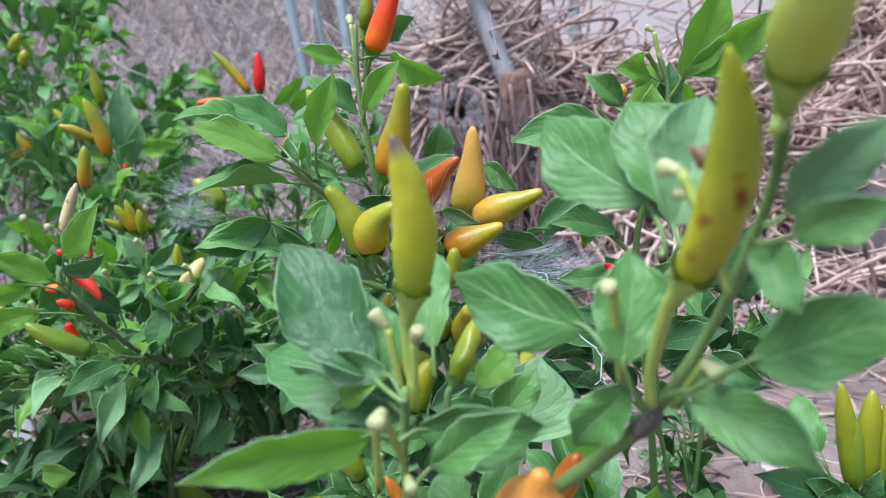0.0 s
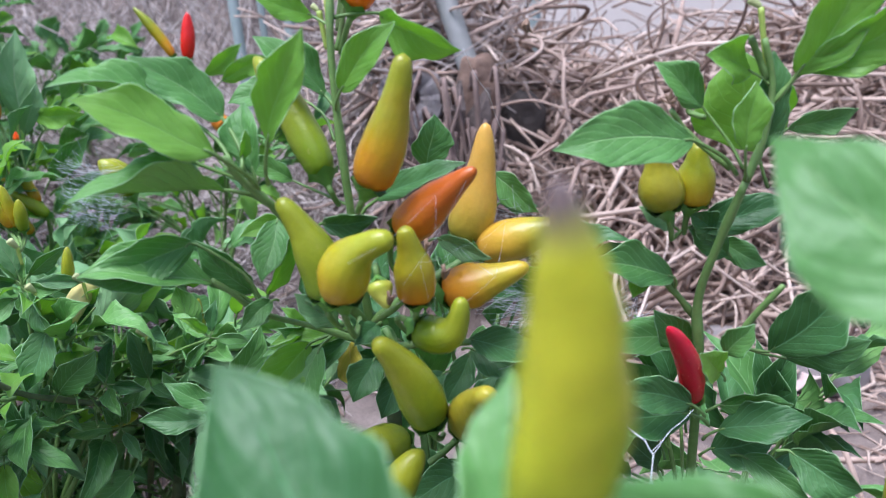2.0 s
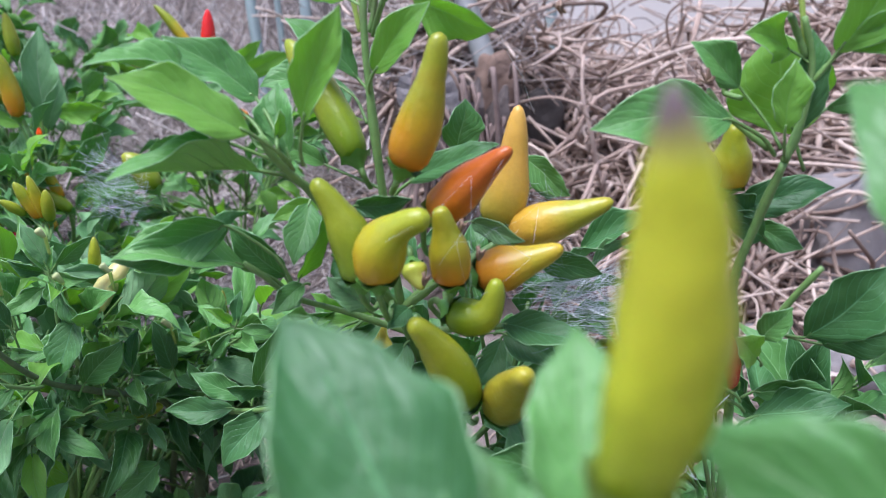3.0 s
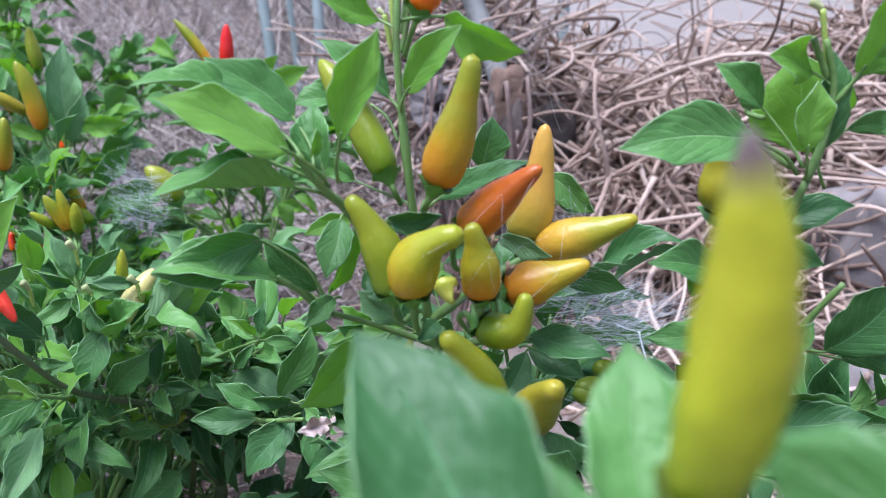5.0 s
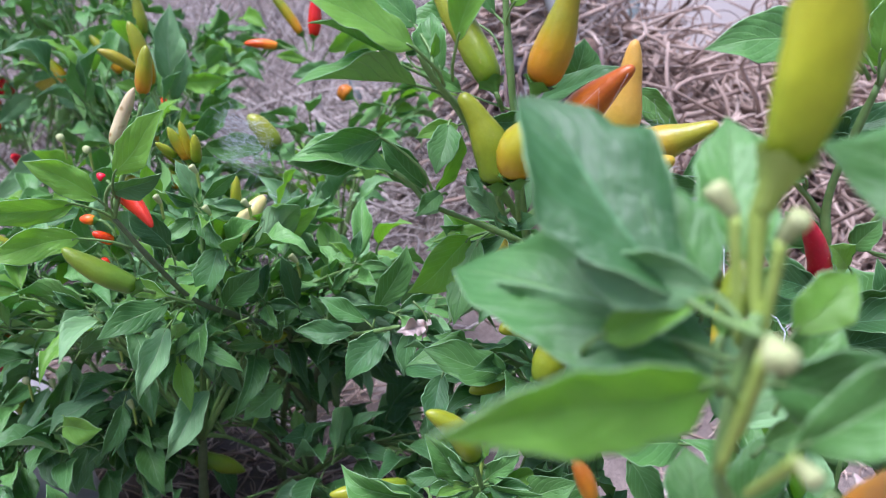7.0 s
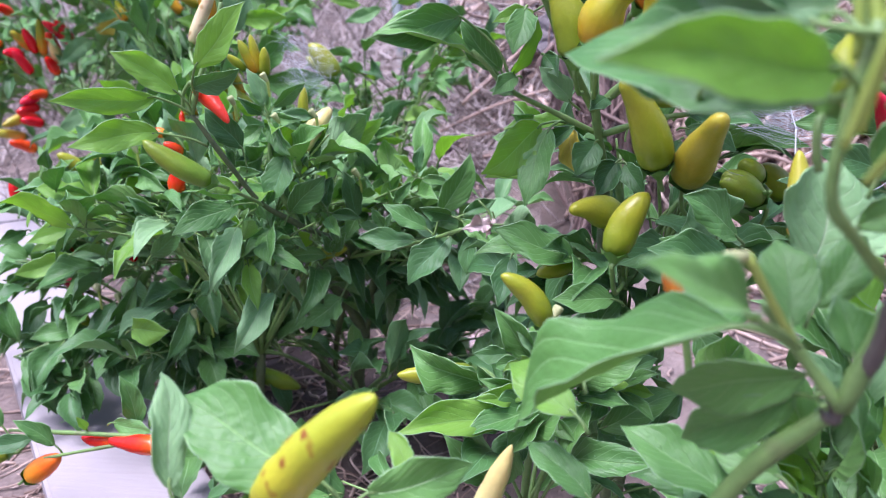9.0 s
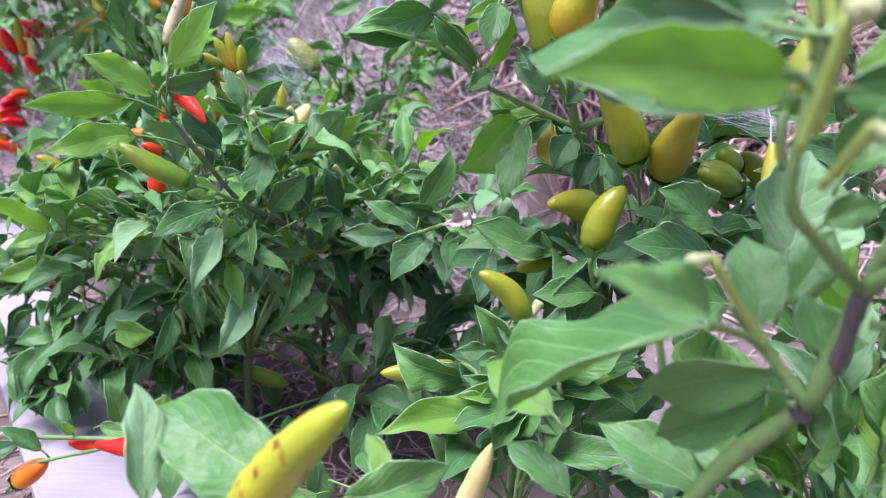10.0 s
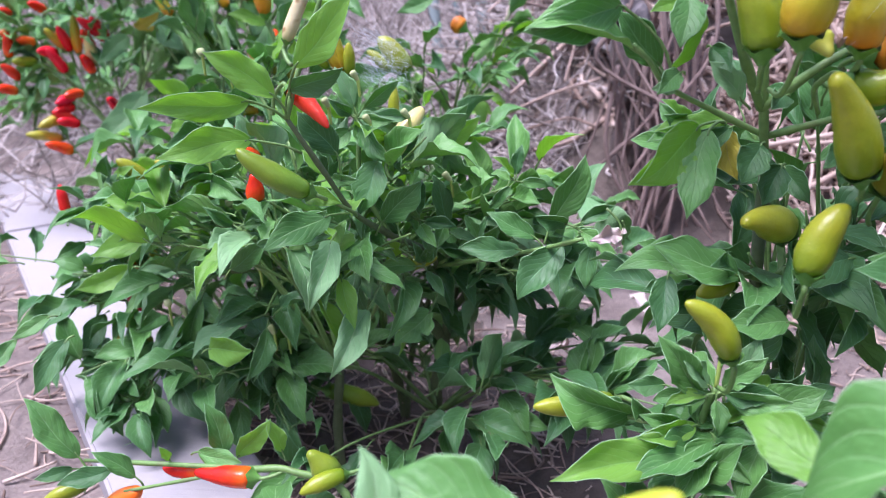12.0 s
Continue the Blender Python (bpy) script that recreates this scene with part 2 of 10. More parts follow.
def wall_material():
    n = Nodes("grey_render")
    where = place_of(n)
    wide = n.noise(3.0, 5.0, 0.6, where)
    fine = n.noise(120.0, 5.0, 0.65, where)
    colour = n.mix(n.math("ADD", n.math("MULTIPLY", wide, 0.7), n.math("MULTIPLY", fine, 0.3)), (0.66, 0.605, 0.54), (0.82, 0.765, 0.69))
    return n.finish(colour, 0.9, fine, 0.4, 0.003, 0.3)


def board_material():
    n = Nodes("whitewashed_board")
    where = place_of(n)
    turned = n.add("Mapping", {"Vector": where, "Rotation": (0, 0, radians(53)), "Scale": (3.0, 60.0, 60.0)})
    grain = n.noise(6.0, 6.0, 0.7, turned.outputs[0], 0.6)
    worn = n.noise(38.0, 5.0, 0.65, where)
    colour = n.mix(n.math("MULTIPLY", grain, 0.5), (0.37, 0.35, 0.345), (0.27, 0.248, 0.245))
    colour = n.mix(n.math("MULTIPLY", n.math("SUBTRACT", worn, 0.62, clamp=True), 6.0, clamp=True), colour, (0.42, 0.36, 0.33))
    return n.finish(colour, 0.75, grain, 0.4, 0.002, 0.3)


WALL = wall_material()
BOARD = board_material()
PIPE = plain_material("blue_green_pole", (0.2, 0.26, 0.25), (0.34, 0.4, 0.38), 30.0, 0.55)
GREYPIPE = plain_material("grey_pipe", (0.15, 0.155, 0.14), (0.28, 0.285, 0.27), 45.0, 0.6)
OLDWOOD = plain_material("weathered_wood", (0.11, 0.092, 0.086), (0.36, 0.33, 0.32), 75.0, 0.9, 0.8, 0.006)
HOLLOWSHADE = plain_material("hollow_shade_black", (0.015, 0.012, 0.01), (0.06, 0.048, 0.042), 60.0, 0.9, 0.9, 0.006)
BROWNWOOD = plain_material("rotten_brown_wood", (0.1, 0.062, 0.042), (0.25, 0.165, 0.12), 60.0, 0.9, 0.9, 0.006)
DARKWOOD = plain_material("split_dark_wood", (0.035, 0.026, 0.022), (0.17, 0.135, 0.12), 60.0, 0.9, 0.9, 0.006)
STONE = plain_material("pale_stone", (0.178, 0.160, 0.155), (0.326, 0.298, 0.287), 26.0, 0.9, 0.6, 0.006)
SILK = plain_material("spider_silk", (0.5, 0.54, 0.56), (0.75, 0.78, 0.8), 50.0, 0.5)


# ---- mesh helpers ----
WORLD = {}


def data_mesh(name, verts, faces, materials, slots=None, uvs=None, smooth=True):
    me = bpy.data.meshes.new(name)
    me.from_pydata([tuple(v) for v in verts], [], faces)
    for m in materials:
        me.materials.append(m)
    if slots is not None:
        me.polygons.foreach_set("material_index", slots)
    if uvs is not None:
        layer = me.uv_layers.new(name="UVMap")
        loops = np.empty(len(me.loops), dtype=np.int32)
        me.loops.foreach_get("vertex_index", loops)
        layer.data.foreach_set("uv", np.asarray(uvs, dtype=np.float32)[loops].ravel())
    me.polygons.foreach_set("use_smooth", [smooth] * len(me.polygons))
    me.update()
    return me


def put(name, me, parent=None, at=(0, 0, 0), label="", basis=None):
    """Links a mesh as one object at a place in the world, under a thing or a part."""
    ob = new(name, me)
    m = basis if basis is not None else Matrix.Translation(at)
    ob.matrix_basis = m
    if parent is not None:
        ob.parent = parent
        ob.matrix_parent_inverse = WORLD[parent].inverted()
    WORLD[ob] = m
    return tagged(ob, label) if label else ob


def thing(name, at, label, category, group="", kind=""):
    ob = new(name)
    ob.empty_display_size = 0.02
    ob.location = at
    WORLD[ob] = Matrix.Translation(at)
    return tagged(ob, label, category, group, kind)


def curve_through(points, steps):
    """Evenly many places along a smooth line through a few points."""
    p = [np.array(q, float) for q in points]
    p = [2 * p[0] - p[1]] + p + [2 * p[-1] - p[-2]]
    out = []
    for i in range(1, len(p) - 2):
        for k in range(steps):
            t = k / steps
            a, b, c, d = p[i - 1], p[i], p[i + 1], p[i + 2]
            out.append(0.5 * ((2 * b) + (c - a) * t + (2 * a - 5 * b + 4 * c - d) * t * t + (3 * b - a - 3 * c + d) * t ** 3))
    out.append(p[-2])
    return np.array(out)


def rings(spine, radii, sides, squash=1.0, lumps=0.0, seed=0):
    """A tube's corners round a line, with frames carried along it."""
    rng = np.random.default_rng(seed)
    tang = np.gradient(spine, axis=0)
    tang /= np.linalg.norm(tang, axis=1)[:, None] + 1e-12
    n = np.cross(tang[0], (0.3, 0.2, 0.93))
    if np.linalg.norm(n) < 1e-3:
        n = np.cross(tang[0], (1.0, 0, 0))
    n /= np.linalg.norm(n)
    ang = np.linspace(0, 2 * math.pi, sides, endpoint=False)
    swell = 1 + lumps * np.cos(ang * 3 + rng.uniform(0, 6)) if lumps else np.ones(sides)
    verts = []
    for i, (c, t) in enumerate(zip(spine, tang)):
        n = n - t * (n @ t)
        n /= np.linalg.norm(n) + 1e-12
        b = np.cross(t, n)
        r = radii[i] * swell
        verts.append(c + np.outer(np.cos(ang) * r, n) + np.outer(np.sin(ang) * r * squash, b))
    return np.concatenate(verts)


def tube_faces(count, sides, first=0, caps=True):
    faces = [[first + i * sides + j, first + i * sides + (j + 1) % sides, first + (i + 1) * sides + (j + 1) % sides, first + (i + 1) * sides + j]
             for i in range(count - 1) for j in range(sides)]
    if caps:
        faces.append([first + j for j in range(sides)][::-1])
        faces.append([first + (count - 1) * sides + j for j in range(sides)])
    return faces


def tube(name, points, r0, r1, material, parent, sides=7, steps=5, knots=0.0, label=""):
    spine = curve_through(points, steps)
    n = len(spine)
    radii = np.linspace(r0, r1, n)
    if knots:
        radii = radii * (1 + knots * np.sin(np.linspace(0, 9, n)) ** 8)
    at = spine[0]
    verts = rings(spine - at, radii, sides)
    return put(name, data_mesh(name, verts, tube_faces(n, sides), [material]), parent, at, label)


# ---- leaves ----
FINE_ROWS = np.array([0.0, 0.03, 0.07, 0.115, 0.16, 0.21, 0.26, 0.31, 0.36, 0.41, 0.46, 0.51, 0.56, 0.61, 0.66, 0.71, 0.76, 0.81, 0.855, 0.9, 0.935, 0.965, 1.0])
FINE_COLS = np.array([-1.0, -0.93, -0.8, -0.6, -0.38, -0.17, 0.0, 0.17, 0.38, 0.6, 0.8, 0.93, 1.0])
COARSE_ROWS = np.array([0.0, 0.05, 0.12, 0.2, 0.29, 0.38, 0.47, 0.56, 0.65, 0.74, 0.83, 0.91, 0.96, 1.0])
COARSE_COLS = np.array([-1.0, -0.82, -0.45, 0.0, 0.45, 0.82, 1.0])


def leaf_mesh(axis, up, width, curl, fold, wave, twist, bites, seed, tint, stalk, rim=0.00022, fine=True, droop=0.0):
    """A thin blade from the origin to the end of axis, its face towards up, with a petiole back to stalk."""
    LEAF_ROWS, LEAF_COLS = (FINE_ROWS, FINE_COLS) if fine else (COARSE_ROWS, COARSE_COLS)
    rng = np.random.default_rng(seed)
    axis, up = np.array(axis, float), np.array(up, float)
    length = np.linalg.norm(axis)
    y = axis / length
    up = up - y * (up @ y)
    up /= np.linalg.norm(up)
    side = np.cross(y, up)
    full = rng.uniform(0.66, 0.9)
    shape = LEAF_ROWS ** full * (1 - LEAF_ROWS) ** rng.uniform(0.84, 1.0)
    shape = shape / shape.max() * np.interp(LEAF_ROWS, [0, 0.6, 0.76, 0.88, 0.95, 1], [1, 1, 0.94, 0.76, 0.55, 0.4])
    phase = rng.uniform(0, 6, 6)
    rolled = rng.uniform(-0.5, 1.0)
    lip = rng.uniform(0.1, 0.55, 2)
    pucker = 0.009 * length if fine else 0.014 * length
    top = []
    for v, s in zip(LEAF_ROWS, shape):
        a = twist * (v - 0.3)
        sv, uv = side * math.cos(a) + up * math.sin(a), up * math.cos(a) - side * math.sin(a)
        mid = axis * v + up * (curl * length * (4 * v * (1 - v) + 0.5 * math.sin(v * 6.28 + 2.6) * v)) + side * (0.04 * length * math.sin(v * 3 + phase[3]) * v * (1 - v) * 4)
        mid = mid - up * (droop * length * v * v) - y * (0.5 * droop * droop * length * v ** 3)
        row = []
        for u in LEAF_COLS:
            k = 0 if u > 0 else 1
            half = 0.5 * width * s * (1 + 0.07 * math.sin(v * 13 + phase[k]) + 0.035 * math.sin(v * 29 + phase[4 + k]))
            if bites and abs(u) > 0.5:
                half *= 1 - bites * max(0.0, math.sin(v * 17 + phase[2] + u)) ** 3
            lift = fold * abs(u) ** 1.25 * half * (0.55 + 0.6 * math.sin(math.pi * min(1.0, v * 1.1))) + wave * length * abs(u) ** 2 * s * (math.sin(v * 11 + phase[k] + u) + 0.45 * math.sin(v * 25 + phase[5 - k]))
            lift += pucker * s * math.sin((v - 0.3 * abs(u)) * 30 + (0.9 if u > 0 else 0)) * min(1.0, 3 * abs(u)) * (1 - 0.5 * abs(u))
            roll = rolled * half * max(0.0, abs(u) - 0.6) * math.sin(v * 5 + phase[2] + (2 if u > 0 else 0))
            edge_up = lip[k] * half * max(0.0, abs(u) - 0.72) * (0.6 + math.sin(v * 9 + phase[4 + k]))
            tuck = 1 - 0.16 * max(0.0, fold - 0.3) * abs(u)
            row.append(mid + sv * (u * half * tuck) + uv * (lift + roll + edge_up - 0.3 * fold * half * abs(u) ** 3))
        top.append(row)
    top = np.array(top)
    nv, nu = len(LEAF_ROWS), len(LEAF_COLS)
    du = np.gradient(top, axis=1)
    dv = np.gradient(top, axis=0)
    nrm = np.cross(du, dv)
    nrm /= np.linalg.norm(nrm, axis=2)[:, :, None] + 1e-9
    thick = 0.0003
    low = top - nrm * thick
    verts = list(top.reshape(-1, 3)) + list(low.reshape(-1, 3))
    uv = [(0.5 + 0.5 * u, v) for v in LEAF_ROWS for u in LEAF_COLS] * 2
    faces, slots = [], []
    m = nv * nu
    for i in range(nv - 1):
        for j in range(nu - 1):
            a = i * nu + j
            faces.append([a, a + 1, a + nu + 1, a + nu])
            slots.append(0)
            faces.append([m + a, m + a + nu, m + a + nu + 1, m + a + 1])
            slots.append(1)
    edge = [i * nu for i in range(nv)], [i * nu + nu - 1 for i in range(nv)]
    for col, flip in zip(edge, (1, -1)):
        first = len(verts)
        for i in range(nv):
            a = col[i]
            out = top.reshape(-1, 3)[a] - top[i, nu // 2]
            out = out / (np.linalg.norm(out) + 1e-9)
            verts.append((verts[a] + verts[m + a]) / 2 + out * rim * (0 < i < nv - 1))
            uv.append((0.0, LEAF_ROWS[i]))
        for i in range(nv - 1):
            a, b, c, d = col[i], col[i + 1], first + i + 1, first + i
            faces.append([a, b, c, d][::flip])
            faces.append([d, c, m + b, m + a][::flip])
            slots += [2, 2]
    if stalk is not None:
        stalk = np.array(stalk, float)
        bend = stalk * 0.5 - y * np.linalg.norm(stalk) * 0.12 + up * 0.0006
        spine = curve_through([stalk, bend, (0, 0, 0), y * length * 0.09 + up * curl * length * 0.3], 3)
        n0 = len(verts)
        verts += list(rings(spine, np.linspace(0.0009, 0.0006, len(spine)) * (0.6 + length * 8), 5))
        uv += [(0.5, 0.0)] * (len(spine) * 5)
        tf = tube_faces(len(spine), 5, n0)
        faces += tf
        slots += [3] * len(tf)
    return data_mesh("leaf", verts, faces, [*LEAF[tint], RIM, STEM], slots, uv)


SEED = [100]


def leaf(plant, base, tip, up, width=0.45, tint="mid", curl=0.08, fold=0.4, wave=0.024, twist=0.0, bites=0.0, stalk=None, label=""):
    """One blade from base to tip; width as a share of its length, stalk: where its petiole leaves the branch."""
    base = np.array(base)
    axis = np.array(tip) - base
    SEED[0] += 1
    if stalk is None:
        stalk = -axis * 0.16 - np.array((0, 0, 0.1)) * np.linalg.norm(axis)
    else:
        stalk = np.array(stalk) - base
    me = leaf_mesh(axis, up, width * np.linalg.norm(axis), curl, fold, wave, twist, bites, SEED[0], tint, stalk)
    if bites and not label:
        label = "leaf with eaten edges" if tint != "dry" else "crumpled dry blade"
    return put("leaf", me, plant, base, label)


POOL = {}
for _tint, _n in (("dark", 24), ("mid", 26), ("broad", 14), ("young", 18), ("pale", 12), ("yellow", 2)):
    POOL[_tint] = []
    for _k in range(_n):
        _g = random.Random(_k * 7 + len(_tint))
        POOL[_tint].append(leaf_mesh((0, 0.05, 0), (0, 0, 1), 0.05 * _g.uniform(0.32, 0.56), _g.uniform(0.02, 0.2), _g.uniform(0.25, 1.2), _g.uniform(0.02, 0.06),
                                     _g.uniform(-0.8, 0.8), 0.0, _k, _tint, (_g.uniform(-0.002, 0.002), -0.011, -0.004), 0.0002, False, _g.uniform(-0.1, 0.5)))


def scatter_leaf(plant, rng, at, way, size, tint):
    """A leaf of the stock at the end of its petiole, pointing along way and drooping."""
    y = Vector(way).normalized()
    z = Vector((rng.gauss(0, 0.5), rng.gauss(0, 0.5), 1.0))
    x = y.cross(z).normalized()
    z = x.cross(y)
    s = size / 0.05
    m = Matrix.Translation(at) @ Matrix((x, y, z)).transposed().to_4x4() @ Matrix.Diagonal((s, s, s, 1))
    return put("leaf", rng.choice(POOL[tint]), plant, basis=m)


# ---- peppers, buds and flowers ----
LOOK = {
    "lime": "smooth lime-green pepper", "pale_lime": "pale lime pepper", "scorched": "lime pepper with a dry grey tip", "green": "small green pepper",
    "olive": "olive-yellow pepper", "turning": "yellow pepper turning orange", "yellow": "plump yellow pepper", "gold": "pale golden pepper",
    "peach": "pale orange pepper", "amber": "amber-orange pepper", "rust": "dark rusty orange pepper", "orange": "bright orange pepper",
    "tangerine": "round orange pepper", "scarlet": "glossy orange-red pepper", "red": "glossy red pepper", "crimson": "crimson pepper",
    "cream": "cream-yellow pepper", "spotted": "green-yellow pepper with brown scars", "withered": "shrivelled pale pepper",
}


def pepper(plant, base, tip, radius, colour, bend=(0, 0, 0), stalk=None, shape="cone", pale=False, dried=0.0, label="", lumpy=0.055):
    """A pepper from its shoulder at base to its tip, with calyx and stalk; bend moves its middle sideways."""
    SEED[0] += 1
    base, tip = np.array(base), np.array(tip)
    axis = tip - base
    length = np.linalg.norm(axis)
    ctrl = axis * 0.5 + np.array(bend)
    s = np.array([0.0, 0.015, 0.05, 0.1, 0.17, 0.25, 0.34, 0.43, 0.52, 0.61, 0.7, 0.78, 0.85, 0.91, 0.95, 0.98, 1.0])
    spine = np.outer(2 * s * (1 - s), ctrl) + np.outer(s * s, axis)
    if shape == "cone":
        r = np.interp(s, [0, 0.015, 0.05, 0.1, 0.2, 0.34, 0.52, 0.7, 0.85, 0.93, 0.98, 1.0], [0.3, 0.55, 0.78, 0.92, 1.0, 0.98, 0.8, 0.6, 0.44, 0.33, 0.19, 0.02])
    elif shape == "finger":
        r = np.interp(s, [0, 0.015, 0.05, 0.1, 0.25, 0.5, 0.7, 0.85, 0.93, 0.98, 1.0], [0.35, 0.55, 0.74, 0.86, 1.0, 0.98, 0.86, 0.62, 0.43, 0.22, 0.02])
    elif shape == "horn":
        r = np.interp(s, [0, 0.015, 0.05, 0.12, 0.28, 0.5, 0.68, 0.82, 0.92, 0.97, 1.0], [0.4, 0.6, 0.76, 0.9, 1.02, 1.0, 0.84, 0.62, 0.38, 0.2, 0.05])
    elif shape == "round":
        r = np.interp(s, [0, 0.015, 0.05, 0.1, 0.22, 0.42, 0.62, 0.74, 0.82, 0.92, 0.98, 1.0], [0.3, 0.55, 0.78, 0.92, 1.0, 1.0, 0.82, 0.5, 0.32, 0.27, 0.18, 0.02])
    else:
        r = np.interp(s, [0, 0.015, 0.05, 0.1, 0.22, 0.4, 0.55, 0.7, 0.85, 0.94, 0.98, 1.0], [0.3, 0.55, 0.8, 0.93, 1.0, 0.98, 0.84, 0.62, 0.5, 0.42, 0.28, 0.03])
    rng = np.random.default_rng(SEED[0])
    r = r * (1 + 0.03 * np.sin(s * 9 + rng.uniform(0, 6)))
    sides = 16
    verts = rings(spine, r * radius, sides, rng.uniform(0.93, 1.05), 0.025, SEED[0])
    axes = np.repeat(spine, sides, axis=0)
    bumps = [lumpy * noise.noise(Vector(v) * 0.95 / radius + Vector((SEED[0], 0, 0))) + 0.03 * noise.noise(Vector(v) * 2.1 / radius) for v in verts]
    verts = axes + (verts - axes) * (1 + np.array(bumps))[:, None]
    uv = [(j / sides, v) for v in s for j in range(sides)]
    faces = tube_faces(len(s), sides)
    slots = [0] * len(faces)
    mats = [FRUIT[colour]]
    if dried:
        mats.append(SCORCHED)
        for i in range(len(s) - 1):
            if s[i] > 1 - dried:
                for j in range(sides):
                    slots[i * sides + j] = 1
        slots[-1] = 1
    fruit = put("pepper", data_mesh("pepper", verts, faces, mats, slots, uv), plant, base, label or LOOK[colour])
    y = (2 * ctrl) / (np.linalg.norm(2 * ctrl) + 1e-9)
    # calyx: a small flared cap over the shoulder
    cs = np.array([-1.0, -0.55, -0.2, 0.04, 0.22]) * (1.0 if pale else 0.42)
    cr = np.array([0.36, 0.46, 0.66, 0.84, 0.98] if pale else [0.2, 0.36, 0.6, 0.76, 0.92]) * radius
    cap_verts = rings(np.outer(cs * radius * 1.5, y), cr, 10)
    cap_verts[-10:] += np.outer(np.cos(np.arange(10) * 2 * math.pi / 2) * radius * 0.14, y)
    cap = put("calyx", data_mesh("calyx", cap_verts, tube_faces(5, 10, 0, False), [PALE_CALYX if pale else CALYX]), fruit, base)
    start = -y * radius * (1.3 if pale else 0.5)
    end = np.array(stalk) - base if stalk is not None else start - y * 0.012 - np.array((0, 0, 0.012))
    mid = start * 0.5 + end * 0.5 - y * np.linalg.norm(end - start) * 0.2
    line = curve_through([start, start - y * 0.003, mid, end], 4)
    sr = np.interp(np.linspace(0, 1, len(line)), [0, 0.12, 1], [0.38 * radius, 0.0019, 0.0014] if pale else [0.24 * radius, 0.0013, 0.0011])
    put("stalk", data_mesh("stalk", rings(line, np.maximum(sr, 0.0008), 7), tube_faces(len(line), 7), [PALE_CALYX if pale else STEM]), fruit, base)
    return fruit


def bud(plant, base, tip, radius=0.003, dry=False):
    """A cream flower bud on a bent stalk: base is where the stalk leaves the stem."""
    base, tip = np.array(base), np.array(tip)
    axis = tip - base
    up = np.array((0, 0, 1.0))
    neck = axis * 0.88 + up * np.linalg.norm(axis) * 0.1
    line = curve_through([(0, 0, 0), axis * 0.45 + up * np.linalg.norm(axis) * 0.05, neck], 5)
    ob = put("flower_bud", data_mesh("flower_bud", rings(line, np.linspace(0.0009, 0.0012, len(line)), 7), tube_faces(len(line), 7), [PALE_CALYX]), plant, base)
    y = axis - neck
    y = y / (np.linalg.norm(y) + 1e-9)
    s = np.array([0, 0.12, 0.35, 0.6, 0.82, 0.95, 1.0])
    r = np.array([0.5, 0.64, 0.74, 0.92, 1.0, 0.86, 0.2]) * radius * 0.98
    head = rings(np.outer(s * radius * 2.9, y), r, 10, 1.0, 0.06, 3)
    put("bud_head", data_mesh("bud_head", head, tube_faces(len(s), 10), [PAPERY if dry else BUD]), ob, base + neck)
    return ob


def stub(plant, at, way, radius=0.0025):
    """A withered flower: a few crumpled dry petals."""
    way = np.array(way, float)
    way /= np.linalg.norm(way)
    rng = np.random.default_rng(SEED[0])
    verts, faces = [], []
    for k in range(7):
        d = way * 1.4 + rng.normal(0, 0.45, 3)
        d /= np.linalg.norm(d)
        spine = curve_through([(0, 0, 0), d * radius, d * radius * 1.6 + rng.normal(0, 0.3, 3) * radius], 3)
        faces += tube_faces(len(spine), 4, len(verts))
        verts += list(rings(spine, np.array([0.2, 0.32, 0.4, 0.42, 0.3, 0.22, 0.1][:len(spine)]) * radius, 4, 0.4))
    return put("withered_flower", data_mesh("withered_flower", verts, faces, [PAPERY]), plant, at)


def branch(plant, *points, r=(0.0022, 0.0013), name="branch", woody=False, knots=0.25, dark=False):
    return tube(name, points, r[0], r[1], DARKSTEM if dark else WOODY if woody else STEM, plant, 8, 6, knots)


# fruits that hang at the open side of a crown, with no leaf in front of them
BARE = [Vector(v) for v in ((-0.322, 0.712, 0.228), (-0.19, 0.69, 0.285), (-0.235, 0.535, 0.325), (-0.25, 0.675, 0.075), (-0.152, 0.80, 0.237),
                            (-0.345, 0.71, 0.15), (-0.22, 0.66, 0.30), (-0.185, 0.63, 0.19), (-0.28, 0.52, 0.29))]
OPEN_SIDE = Vector((0.42, -0.82, 0.38)).normalized()


def covers(p):
    """Whether a leaf at p would hide one of the bare fruits."""
    for v in BARE:
        d = p - v
        along = d.dot(OPEN_SIDE)
        if -0.01 < along < 0.26 and (d - OPEN_SIDE * along).length < 0.017 + 0.04 * along:
            return True
    return False


